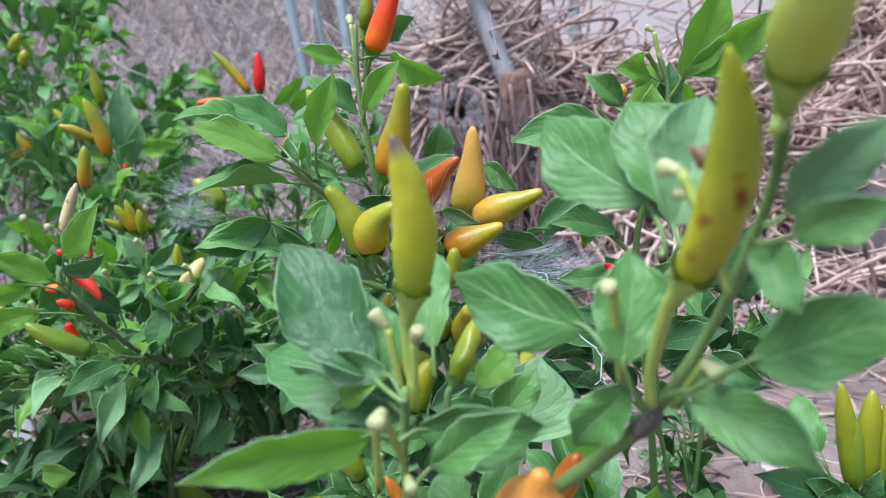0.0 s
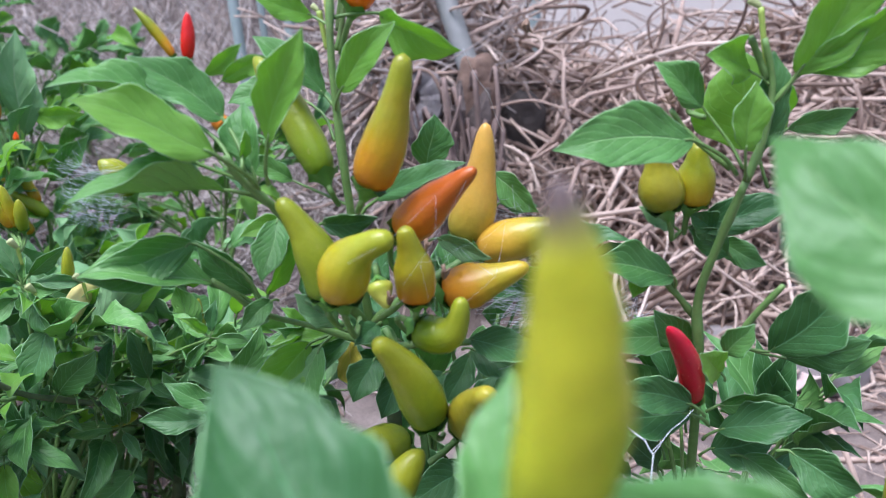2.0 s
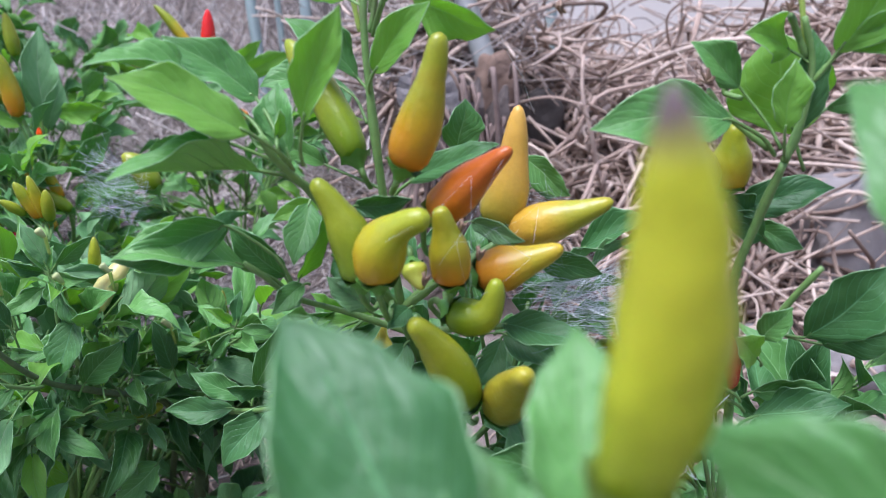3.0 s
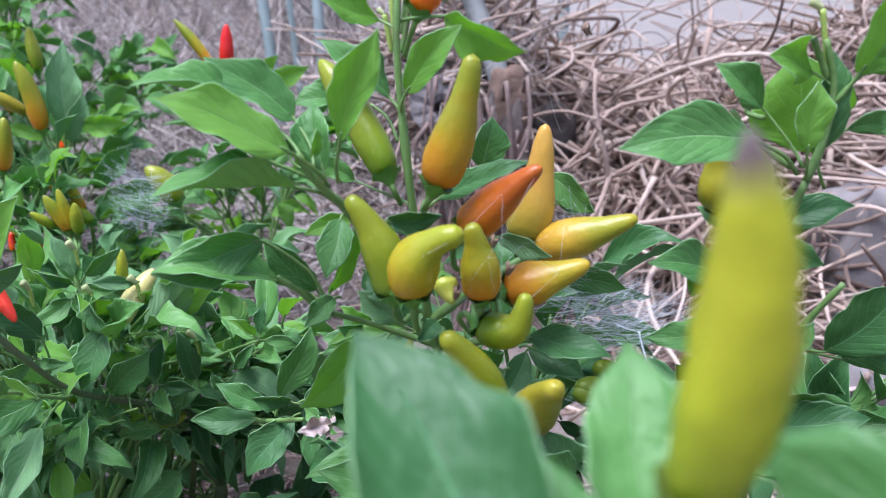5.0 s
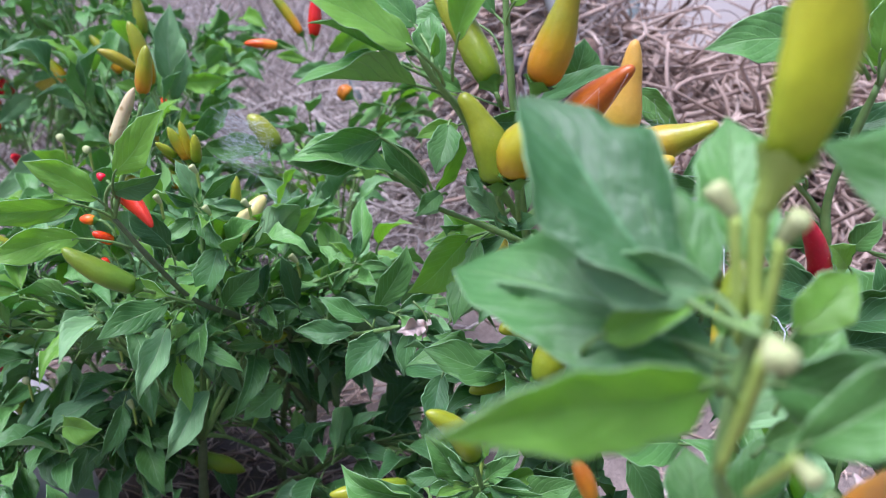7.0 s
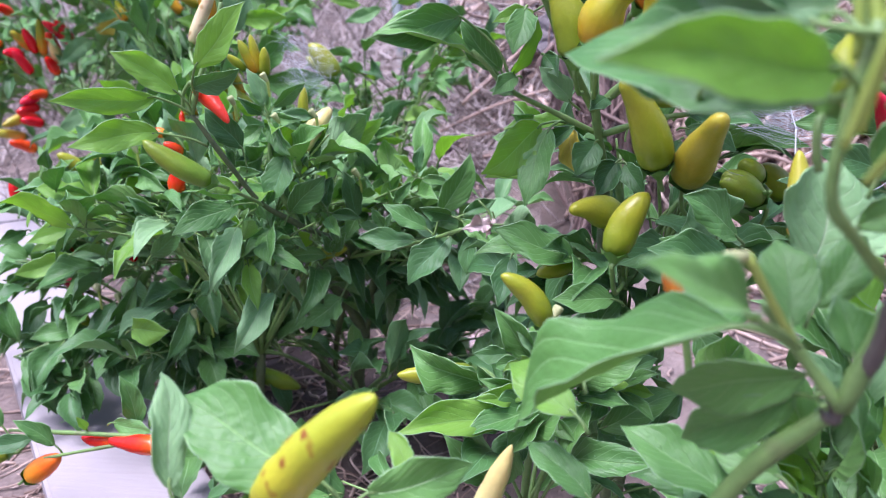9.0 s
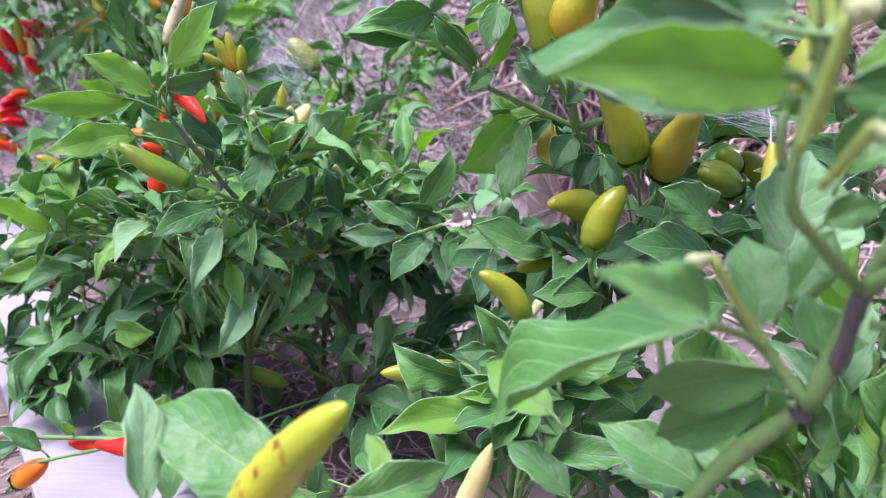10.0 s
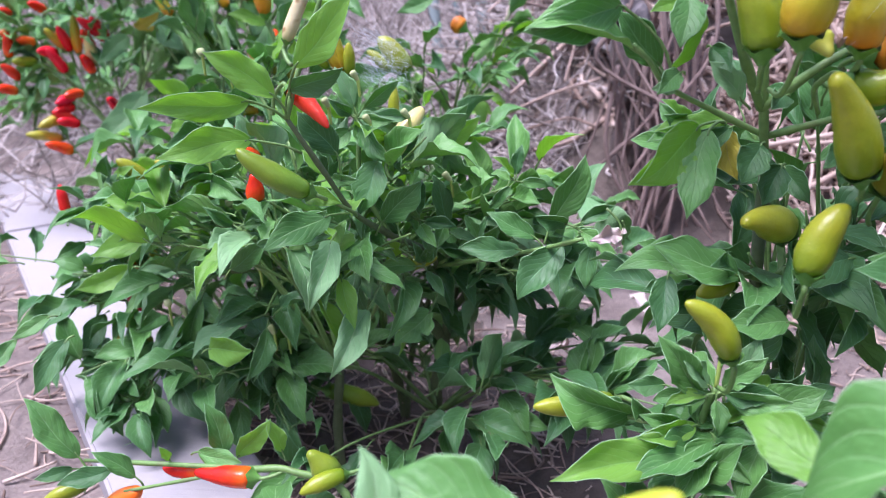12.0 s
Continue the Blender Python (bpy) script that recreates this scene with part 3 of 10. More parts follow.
def bush(plant, root, crown, reach, leaves, seed, tints, size=(0.035, 0.06), limbs=6):
    """Stems that fork from the root into a crown (a centre and its half-axes), with leaves along the twigs."""
    rng = random.Random(seed)
    root, crown = Vector(root), Vector(crown)
    fork = root.lerp(crown, 0.45) + Vector((rng.uniform(-0.01, 0.01), rng.uniform(-0.01, 0.01), 0))
    branch(plant, root, root.lerp(fork, 0.5) + Vector((rng.uniform(-0.006, 0.006), 0.004, 0)), fork, r=(0.0042, 0.0032), name="stem", woody=True)
    twigs = []
    for k in range(limbs):
        a = 2 * math.pi * (k + rng.uniform(-0.25, 0.25)) / limbs
        rise_k = rng.uniform(-0.35, 0.95)
        flat = math.sqrt(max(0.05, 1 - rise_k * rise_k)) * rng.uniform(0.7, 1.0)
        end = crown + Vector((math.cos(a) * flat * reach[0], math.sin(a) * flat * reach[1], rise_k * reach[2]))
        mid = fork.lerp(end, 0.5) + Vector((0, 0, 0.12 * (end - fork).length))
        branch(plant, fork, mid, end, r=(0.002, 0.0009))
        twigs.append((fork, mid, end))
        for j in range(3):
            side = end + Vector((rng.uniform(-1, 1) * reach[0], rng.uniform(-1, 1) * reach[1], rng.uniform(-0.7, 0.6) * reach[2])) * 0.55
            bend = mid.lerp(side, 0.5) + Vector((0, 0, 0.008))
            branch(plant, mid, bend, side, r=(0.0011, 0.0006))
            twigs.append((mid, bend, side))
    for i in range(leaves):
        a, b, c = twigs[i % len(twigs)]
        t = rng.uniform(0.1, 1.0) ** 0.5
        p = a.lerp(b, t * 2) if t < 0.5 else b.lerp(c, t * 2 - 1)
        p = p + Vector((rng.gauss(0, 0.003), rng.gauss(0, 0.003), rng.gauss(0, 0.003)))
        out = p - crown
        out.z *= 0.4
        way = out.normalized() * 0.85 + Vector((rng.gauss(0, 0.7), rng.gauss(0, 0.7), rng.gauss(0.0 + 0.35 * (p.z > crown.z + 0.4 * reach[2]), 0.45)))
        s = rng.uniform(*size)
        y = way.normalized()
        q = p + y * 0.22 * s
        if q.z + y.z * s < 0.012 or covers(q + y * 0.5 * s):
            continue
        scatter_leaf(plant, rng, q, way, s, rng.choice(tints))


def silk(name, threads, seed, radius, label):
    """Cobweb: fine threads, each from one place to another, hanging a little."""
    verts, faces = [], []
    for a, b in threads:
        a, b = np.array(a, float), np.array(b, float)
        mid = (a + b) / 2 - np.array((0, 0, 0.06)) * np.linalg.norm(b - a)
        spine = curve_through([a, mid, b], 4)
        faces += tube_faces(len(spine), 4, len(verts))
        verts += list(rings(spine, np.full(len(spine), radius), 4))
    return tagged(put(name, data_mesh(name, verts, faces, [SILK])), label, "cobweb", kind="stuff")


def web_sheet(corners, count, seed):
    """Threads across a four-cornered patch, with loose ends."""
    rng = random.Random(seed)
    a, b, c, d = (Vector(v) for v in corners)

    def inside(u, v):
        wild = Vector((rng.gauss(0, 1), rng.gauss(0, 1), rng.gauss(0, 1))) * 0.004
        return a.lerp(b, u).lerp(d.lerp(c, u), v) + wild

    out = []
    for _ in range(count):
        u, v = rng.random(), rng.random()
        if rng.random() < 0.4:
            out.append((inside(0, v), inside(1, min(1, max(0, v + rng.gauss(0, 0.3))))))
        else:
            k = rng.uniform(0.1, 0.4)
            w = rng.uniform(0, 6.28)
            out.append((inside(u, v), inside(u + k * math.cos(w), v + k * math.sin(w))))
    return out


# ---- the setting: soil, heap of dry stalks, wall, poles, board ----
def rise(x, y):
    """Height of the ground: nearly flat, a bank under the heap of dry stalks."""
    bank = max(0.0, min(1.0, (y - 1.12 - 0.25 * max(0.0, -x)) / 0.5))
    bank = bank * bank * (3 - 2 * bank)
    side = max(0.0, min(1.0, (x + 0.35) / 0.35))
    h = 0.35 * bank * (0.35 + 0.65 * side) * (1 + 0.18 * math.sin(x * 7 + 1) + 0.1 * math.sin(x * 17))
    lump = noise.noise((x * 9, y * 9, 0.3)) * 0.010 + noise.noise((x * 31, y * 31, 2.0)) * 0.005
    fade = max(0.0, 1 - max(abs(x), abs(y - 1)) / 8)
    far = max(0.0, min(1.0, (y - 2.15) / 0.9)) * max(0.0, min(1.0, (-0.12 - x) / 0.3))
    h = h * max(0.0, min(1.0, (3.2 - y) / 0.3)) + 0.8 * far * far * (3 - 2 * far)
    return (h + lump) * fade - (0.02 if fade < 0.01 else 0)


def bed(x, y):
    """The dark strip of soil under the plants."""
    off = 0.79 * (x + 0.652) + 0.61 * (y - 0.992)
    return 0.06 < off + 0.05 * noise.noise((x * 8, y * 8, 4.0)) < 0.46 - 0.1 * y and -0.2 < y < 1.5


def ground_sheet():
    fine = [-0.9 + 0.03 * i for i in range(82)]
    xs = [-400, -60, -12, -4, -2.4, -1.8, -1.4, -1.1] + fine + [1.8, 2.2, 3, 6, 20, 80, 400]
    ys = [-400, -60, -10, -3, -1, -0.4] + [0.0 + 0.03 * i for i in range(86)] + [2.62, 2.7, 2.78, 2.86, 2.95, 3.05, 3.2, 3.6, 4.5, 6, 8, 12, 60, 400]
    verts = [(x, y, rise(x, y)) for y in ys for x in xs]
    n = len(xs)
    faces = [[j * n + i, j * n + i + 1, (j + 1) * n + i + 1, (j + 1) * n + i] for j in range(len(ys) - 1) for i in range(n - 1)]
    # Slot 1: the darker bed, and heap-gap shade put into the ground colour.
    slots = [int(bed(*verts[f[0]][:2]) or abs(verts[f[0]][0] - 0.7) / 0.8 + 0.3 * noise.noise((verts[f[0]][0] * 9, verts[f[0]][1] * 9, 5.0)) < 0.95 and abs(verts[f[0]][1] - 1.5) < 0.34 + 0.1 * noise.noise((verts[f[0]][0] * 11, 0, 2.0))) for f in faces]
    ob = put("ground", data_mesh("ground", verts, faces, [SOIL, BED_AND_GAPSHADE], slots))
    return tagged(ob, "dry grey-brown garden soil, crumbly and bare", "soil", kind="structure")


ground_sheet()


def garden_wall(name, middle, size, material, label):
    """A rendered wall with rounded edges."""
    bm = bmesh.new()
    bmesh.ops.create_cube(bm, size=1, matrix=Matrix.Translation(middle) @ Matrix.Diagonal((*size, 1)))
    bmesh.ops.bevel(bm, geom=bm.edges[:], offset=0.012, segments=2, affect="EDGES")
    me = bpy.data.meshes.new(name)
    bm.to_mesh(me)
    bm.free()
    me.materials.append(material)
    return tagged(put(name, me), label, "wall", kind="structure")


garden_wall("wall_back", (2.95, 2.75, 0.9), (6.2, 0.16, 1.9), WALL, "pale grey rendered wall behind the stalk heap")
# Unseen wall behind the camera, added to block low sky light from the front.
garden_wall("wall_front", (0.0, -1.4, 0.47), (9.0, 0.16, 1.0), WALL, "plain grey wall added out of view to cut front light")


def strands(name, count, seed, where, length, radius, lean, material, label, category, wiggle=0.35, sides=4):
    """Many loose dry stalks as one mass: where(rng) gives a place on which a stalk rests."""
    rng = random.Random(seed)
    verts, faces = [], []
    for _ in range(count):
        x, y, z = where(rng)
        ln = rng.uniform(*length)
        a = rng.uniform(0, 2 * math.pi)
        up = rng.gauss(*lean)
        d = Vector((math.cos(a), math.sin(a), up)).normalized()
        side = Vector((-math.sin(a), math.cos(a), rng.uniform(-0.5, 0.5)))
        p0 = Vector((x, y, z))
        k1, k2 = rng.gauss(0, wiggle), rng.gauss(0, wiggle)
        sag = -0.25 * abs(k1) * ln
        line = [p0, p0 + d * ln * 0.35 + side * ln * k1 * 0.4, p0 + d * ln * 0.7 + side * ln * (k1 + k2) * 0.35 + Vector((0, 0, sag * 0.5)), p0 + d * ln + side * ln * k2 * 0.5 + Vector((0, 0, sag))]
        if wiggle > 0.8 and rng.random() < 0.6:
            line, way = [p0], d.copy()
            for _k in range(5):
                way = (way + Vector((rng.gauss(0, 0.55), rng.gauss(0, 0.55), rng.gauss(-0.12, 0.5)))).normalized()
                line.append(line[-1] + way * ln * 0.24)
        line = [Vector((q.x, q.y, max(q.z, rise(q.x, q.y) + 0.002))) for q in line]
        if any(-0.045 < q.x < 0.15 and (q.y < 1.42 and q.z > 0.24 or q.y < 1.33) for q in line) and rng.random() < 0.93:
            continue
        if any(0.145 < q.x < 0.262 and 0.2 < q.z < 0.315 and q.y < 1.5 for q in line) and rng.random() < 0.35:
            continue
        spine = curve_through(line, 3)
        r = rng.uniform(*radius)
        faces += tube_faces(len(spine), sides, len(verts))
        verts += list(rings(spine, np.linspace(r, r * 0.6, len(spine)), sides))
    ob = put(name, data_mesh(name, verts, faces, [material]))
    return tagged(ob, label, category, kind="stuff")


def on_heap(rng):
    x, y = rng.uniform(-0.05, 1.5), rng.gauss(1.42, 0.2)
    while noise.noise((x * 8, y * 7, 1.7)) > 0.12:
        x, y = rng.uniform(-0.05, 1.5), rng.gauss(1.42, 0.2)
    return x, y, rise(x, y) + abs(rng.gauss(0.0, 0.035))


def on_crest(rng):
    x, y = rng.uniform(0.02, 1.4), rng.gauss(1.38, 0.12)
    return x, y, rise(x, y) + rng.uniform(0.0, 0.09)


def on_brow(rng):
    x, y = rng.uniform(0.1, 0.5), rng.uniform(1.24, 1.36)
    return x, y, rise(x, y) + rng.uniform(0.05, 0.16)


def on_left_bank(rng):
    x, y = rng.uniform(-1.3, 0.05), rng.uniform(1.25, 2.3)
    return x, y, rise(x, y) + abs(rng.gauss(0, 0.02))


def on_left_heap(rng):
    x, y = rng.uniform(-0.55, 0.15), rng.gauss(1.55, 0.22)
    return x, y, rise(x, y) + abs(rng.gauss(0, 0.035))


def on_bed(rng):
    x, y = rng.uniform(-0.45, 0.25), rng.uniform(0.4, 0.95)
    return x, y, rise(x, y) + 0.003


def on_soil(rng):
    x, y = rng.uniform(-0.9, 1.2), rng.uniform(0.35, 1.6)
    return x, y, rise(x, y) + 0.003


strands("thick_root_tangle", 280, 15, on_crest, (0.14, 0.4), (0.0022, 0.0055), (-0.25, 0.4), STRAW, "thick pale roots trailing over the heap of stalks", "dry roots", 0.55, 7)
strands("hanging_roots", 110, 23, on_brow, (0.1, 0.24), (0.0018, 0.0042), (-1.4, -0.5), STRAW, "pale roots hanging down over the face of the heap", "dry roots", 0.35, 7)
strands("dry_stalk_heap", 3000, 5, on_heap, (0.08, 0.3), (0.0012, 0.005), (0.15, 0.6), STRAW, "heap of tangled dry pinkish-brown stalks and roots", "dry stalks", 1.0, 5)
strands("dry_grass", 1500, 6, on_left_bank, (0.08, 0.26), (0.0008, 0.0024), (0.45, 0.6), GREYSTRAW, "withered grey-brown grass stalks on the bank", "dry grass", 0.25)
def on_weeds(rng):
    x, y = rng.uniform(-2.1, -0.05), rng.uniform(1.75, 3.0)
    return x, y, rise(x, y)


strands("standing_dry_grass", 3600, 9, on_weeds, (0.12, 0.5), (0.0007, 0.0022), (0.9, 1.0), GREYSTRAW, "withered grey-brown grass on the earth bank", "dry grass", 0.3)
strands("pale_straw_heap", 2600, 12, on_left_heap, (0.05, 0.2), (0.0007, 0.0022), (0.25, 0.6), GREYSTRAW, "pale tangle of dry straw on the bank", "straw", 0.6)
strands("bed_litter", 1500, 17, on_bed, (0.01, 0.05), (0.0005, 0.0014), (0.05, 0.2), STRAW, "short bits of pale straw on the dark bed", "straw", 0.3)
strands("straw_litter", 3200, 7, on_soil, (0.015, 0.08), (0.0006, 0.0019), (0.05, 0.16), STRAW, "scattered bits of dry straw on the soil", "straw", 0.25)


def pole(foot, head, r, material, label):
    ob = thing("garden_pole", foot, label, "pole", "garden poles")
    tube("shaft", [foot, Vector(foot).lerp(Vector(head), 0.5) + Vector((0.004, 0, 0)), head], r, r * 0.92, material, ob, 12, 8)
    end = Vector(head)
    tube("cap", [end, end + (end - Vector(foot)).normalized() * r * 0.8], r * 0.94, r * 0.5, material, ob, 12, 2)
    return ob


pole((-0.26, 1.73, 0.08), (-0.37, 1.88, 0.95), 0.011, PIPE, "slim blue-green plastic garden pole")
pole((-0.23, 1.80, 0.08), (-0.31, 1.92, 0.92), 0.007, PIPE, "slim blue-green plastic garden pole")
pole((-0.18, 1.72, 0.08), (-0.235, 1.90, 0.98), 0.011, PIPE, "slim blue-green plastic garden pole")
pole((0.29, 1.88, 0.2), (0.31, 1.98, 0.98), 0.013, PIPE, "slim blue-green plastic garden pole")
pole((0.128, 1.40, 0.33), (0.01, 1.555, 0.66), 0.0175, GREYPIPE, "thick grey pipe leaning out of the stalk heap")


def board():
    """The white edging board along the bed, two lengths butted together."""
    d = Vector((0.61, -0.79, 0)).normalized()
    n = Vector((0.79, 0.61, 0)).normalized()
    ob = thing("edging_board", (-0.62, 0.96, 0), "whitewashed wooden edging board lying along the bed", "board")
    for a, b in ((-1.75, -0.322), (-0.318, 1.0)):
        bm = bmesh.new()
        bmesh.ops.create_cube(bm, size=1)
        for v in bm.verts:
            v.co = Vector((-0.652, 0.992, 0.014)) + d * (a if v.co.x < 0 else b) + n * v.co.y * 0.112 + Vector((0, 0, v.co.z * 0.03))
        bmesh.ops.bevel(bm, geom=bm.edges[:], offset=0.003, segments=2, affect="EDGES")
        me = bpy.data.meshes.new("plank")
        bm.to_mesh(me)
        bm.free()
        me.materials.append(BOARD)
        put("plank", me, ob)
    return ob


board()


def lump(name, at, size, seed, material, label, category, turn=0.0):
    """A weathered lump, its faces broken by noise."""
    bm = bmesh.new()
    bmesh.ops.create_icosphere(bm, subdivisions=4, radius=1)
    for v in bm.verts:
        p = v.co.copy()
        k = 1 + 0.22 * noise.noise(p * 1.4 + Vector((seed, 0, 0))) + 0.07 * noise.noise(p * 4 + Vector((0, seed, 0)))
        p = Vector([math.copysign(abs(c) ** 0.75, c) for c in p]) * k
        v.co = Vector((p.x * size[0], p.y * size[1], p.z * size[2]))
    bmesh.ops.rotate(bm, matrix=Matrix.Rotation(turn, 3, "Z"), verts=bm.verts)
    for f in bm.faces:
        f.smooth = True
    me = bpy.data.meshes.new(name)
    bm.to_mesh(me)
    bm.free()
    me.materials.append(material)
    return tagged(put(name, me, None, at), label, category)


lump("concrete_block", (0.69, 1.28, 0.08), (0.13, 0.08, 0.15), 3, STONE, "weathered pale grey block half buried in stalks", "block")
lump("root_stock", (0.13, 1.40, 0.31), (0.03, 0.032, 0.066), 5, BROWNWOOD, "rotten brown root stock at the foot of the pipe", "root", 0.3)
# Added black lump: its colour stands for the shade inside a heap hollow.
lump("rotten_wood", (0.21, 1.445, 0.245), (0.034, 0.03, 0.07), 14, HOLLOWSHADE, "black lump standing for the shade in a heap hollow", "wood", 0.2)
lump("stone", (0.53, 1.03, 0.02), (0.045, 0.035, 0.03), 8, STONE, "rounded pale stone lying on straw", "stone")
lump("stone", (0.44, 1.12, 0.02), (0.03, 0.03, 0.02), 11, STONE, "rounded pale stone lying on straw", "stone")


def log():
    """The cut end of an old log, cracked from its middle, lying in the heap."""
    ob = thing("log", (0.02, 1.36, 0.2), "old grey log with a cracked dark heart, lying in the heap", "log")
    sides, n = 28, 7
    axis = Vector((-0.1, -1.0, 0.12)).normalized()
    start = Vector((0.055, 1.62, 0.285))
    spine = np.array([start + axis * 0.25 * k / (n - 1) for k in range(n)])
    radii = np.array([0.05, 0.052, 0.05, 0.053, 0.051, 0.053, 0.049])
    verts = rings(spine, radii, sides, 0.9, 0.05, 4)
    verts = [Vector(v) * 1 + Vector((noise.noise(Vector(v) * 60), 0, noise.noise(Vector(v) * 55))) * 0.004 for v in verts]
    put("bark", data_mesh("bark", verts, tube_faces(n, sides, 0, False), [OLDWOOD]), ob)
    ring = np.array([verts[(n - 1) * sides + j] for j in range(sides)])
    mid = ring.mean(0)
    rng = np.random.default_rng(2)
    face, faces = [], []
    for k, s in enumerate((1.0, 0.8, 0.55, 0.3, 0.12)):
        for j in range(sides):
            deep = 0.009 * max(0.0, math.cos(j * 2.0) - 0.55) * (1 - abs(s - 0.4)) + (0.03 if s < 0.2 else 0.006 if s < 0.4 else 0)
            face.append(mid + (ring[j] - mid) * s - np.array(axis) * deep)
    for k in range(4):
        faces += [[k * sides + j, k * sides + (j + 1) % sides, (k + 1) * sides + (j + 1) % sides, (k + 1) * sides + j] for j in range(sides)]
    slots = [0] * (3 * sides) + [1] * sides + [1]
    faces.append([4 * sides + j for j in range(sides)])
    put("cut_end", data_mesh("cut_end", face, faces, [OLDWOOD, DARKWOOD], slots, smooth=False), ob)


log()


def stump():
    """A rotten root stock at the edge of the heap: upright slabs of uneven height with fibrous roots hanging over them."""
    ob = thing("stump", (0.08, 1.31, 0), "dark split stump with trailing dry roots, standing in the stalk heap", "stump")
    rng = random.Random(12)
    for k in range(15):
        a = k * 2.4
        x, y = 0.08 + 0.05 * math.cos(a) * math.sqrt((k + 1) / 15), 1.315 + 0.04 * math.sin(a) * math.sqrt((k + 1) / 15)
        h = rng.uniform(0.22, 0.36) - 0.4 * max(0.0, 0.07 - x)
        n, sides = 10, 9
        zs = np.linspace(-0.02, h, n)
        lean = rng.uniform(-0.06, 0.1)
        spine = np.array([(x + lean * (z - 0.15) + 0.006 * math.sin(z * 40 + k), y + 0.06 * z, z) for z in zs])
        r = rng.uniform(0.02, 0.032) * np.interp(zs / h, [-0.2, 0, 0.3, 0.7, 0.9, 1], [1.5, 1.25, 0.95, 0.85, 0.6, 0.12])
        verts = [Vector(v) + Vector((noise.noise(Vector(v) * 55 + Vector((k, 0, 0))), noise.noise(Vector(v) * 60), 0)) * 0.015 for v in rings(spine, r, sides, 0.6, 0.2, k)]
        put("slab", data_mesh("slab", verts, tube_faces(n, sides), [DARKWOOD], smooth=False), ob)
    for k in range(44):
        x, y, z = rng.uniform(0.005, 0.16), rng.uniform(1.235, 1.28), rng.uniform(0.2, 0.37)
        foot = (x + rng.gauss(0, 0.045), 1.2 + rng.uniform(-0.03, 0.03), max(0.012, z - rng.uniform(0.12, 0.34)))
        knee = (x + rng.gauss(0, 0.02), 1.225 + rng.uniform(-0.02, 0.02), z * 0.5 + foot[2] * 0.5 + rng.uniform(0, 0.03))
        r = rng.uniform(0.0014, 0.0046)
        tube("root", [(x, y + 0.03, z - 0.01), (x, y - 0.012, z + 0.008), knee, foot], r, r * 0.55, ROOT, ob, 6, 5, 0.3)


stump()


# ---- the main plant, with its cluster of ripening peppers ----
main_plant = thing("pepper_plant", (0.0300, 0.5000, 0.0000), "green pepper plant with a cluster of yellow and orange peppers", "pepper plant", "pepper plants")
branch(main_plant, (0.0300, 0.5000, -0.0050), (0.0220, 0.4950, 0.1200), (0.0120, 0.4870, 0.2400), (0.0080, 0.4800, 0.3100), r=(0.0038, 0.0028), name="stem", woody=True)
branch(main_plant, (0.0080, 0.4800, 0.3100), (0.0009, 0.4676, 0.3394), (-0.0055, 0.4587, 0.3953), (-0.0089, 0.4595, 0.4321), (-0.0103, 0.4609, 0.4604), (-0.0089, 0.4654, 0.4855), r=(0.0020, 0.0012), name="stem")
branch(main_plant, (-0.0003, 0.4676, 0.3394), (-0.0153, 0.4501, 0.3666), (-0.0283, 0.4384, 0.3960), (-0.0394, 0.4277, 0.4117), (-0.0453, 0.4228, 0.4227), r=(0.0021, 0.0012))
branch(main_plant, (0.0047, 0.4738, 0.3258), (-0.0203, 0.4677, 0.3384), (-0.0433, 0.4563, 0.3511), (-0.0525, 0.4495, 0.3625), (-0.0596, 0.4466, 0.3695), r=(0.0014, 0.0010))
branch(main_plant, (-0.0003, 0.4676, 0.3394), (0.0189, 0.4574, 0.3585), (0.0388, 0.4652, 0.3682), (0.0465, 0.4691, 0.3745), r=(0.0022, 0.0013))
branch(main_plant, (0.0047, 0.4738, 0.3258), (0.0257, 0.4509, 0.3379), (0.0411, 0.4415, 0.3421), r=(0.0018, 0.0011))
pepper(main_plant, (0.0034, 0.4264, 0.4101), (0.0170, 0.4247, 0.4565), 0.0081, "turning", shape="bulb", bend=(0.0028, -0.0007, -0.0020), stalk=(-0.0002, 0.4491, 0.3987))
pepper(main_plant, (-0.0153, 0.4623, 0.4065), (-0.0435, 0.4869, 0.4510), 0.0073, "lime", shape="finger", bend=(0.0033, 0.0005, 0.0018), stalk=(-0.0103, 0.4637, 0.3942))
pepper(main_plant, (-0.0130, 0.4280, 0.3680), (-0.0290, 0.4290, 0.4060), 0.0086, "lime", shape="bulb", bend=(0.0075, -0.0010, 0.0010), stalk=(-0.0075, 0.4502, 0.3503))
pepper(main_plant, (-0.0057, 0.4075, 0.3751), (0.0121, 0.3970, 0.4000), 0.0088, "yellow", shape="bulb", bend=(-0.0101, 0.0025, 0.0076), stalk=(-0.0028, 0.4501, 0.3502))
pepper(main_plant, (0.0148, 0.4357, 0.3898), (0.0414, 0.4226, 0.4172), 0.0080, "rust", shape="cone", bend=(-0.0008, 0.0004, 0.0012), stalk=(0.0194, 0.4642, 0.3638))
pepper(main_plant, (0.0415, 0.4724, 0.3747), (0.0498, 0.4719, 0.4251), 0.0094, "gold", shape="cone", bend=(0.0029, -0.0006, -0.0019), stalk=(0.0382, 0.4707, 0.3691))
pepper(main_plant, (0.0469, 0.4685, 0.3727), (0.0860, 0.4550, 0.3891), 0.0092, "peach", shape="cone", bend=(0.0014, -0.0004, -0.0014), stalk=(0.0400, 0.4751, 0.3664))
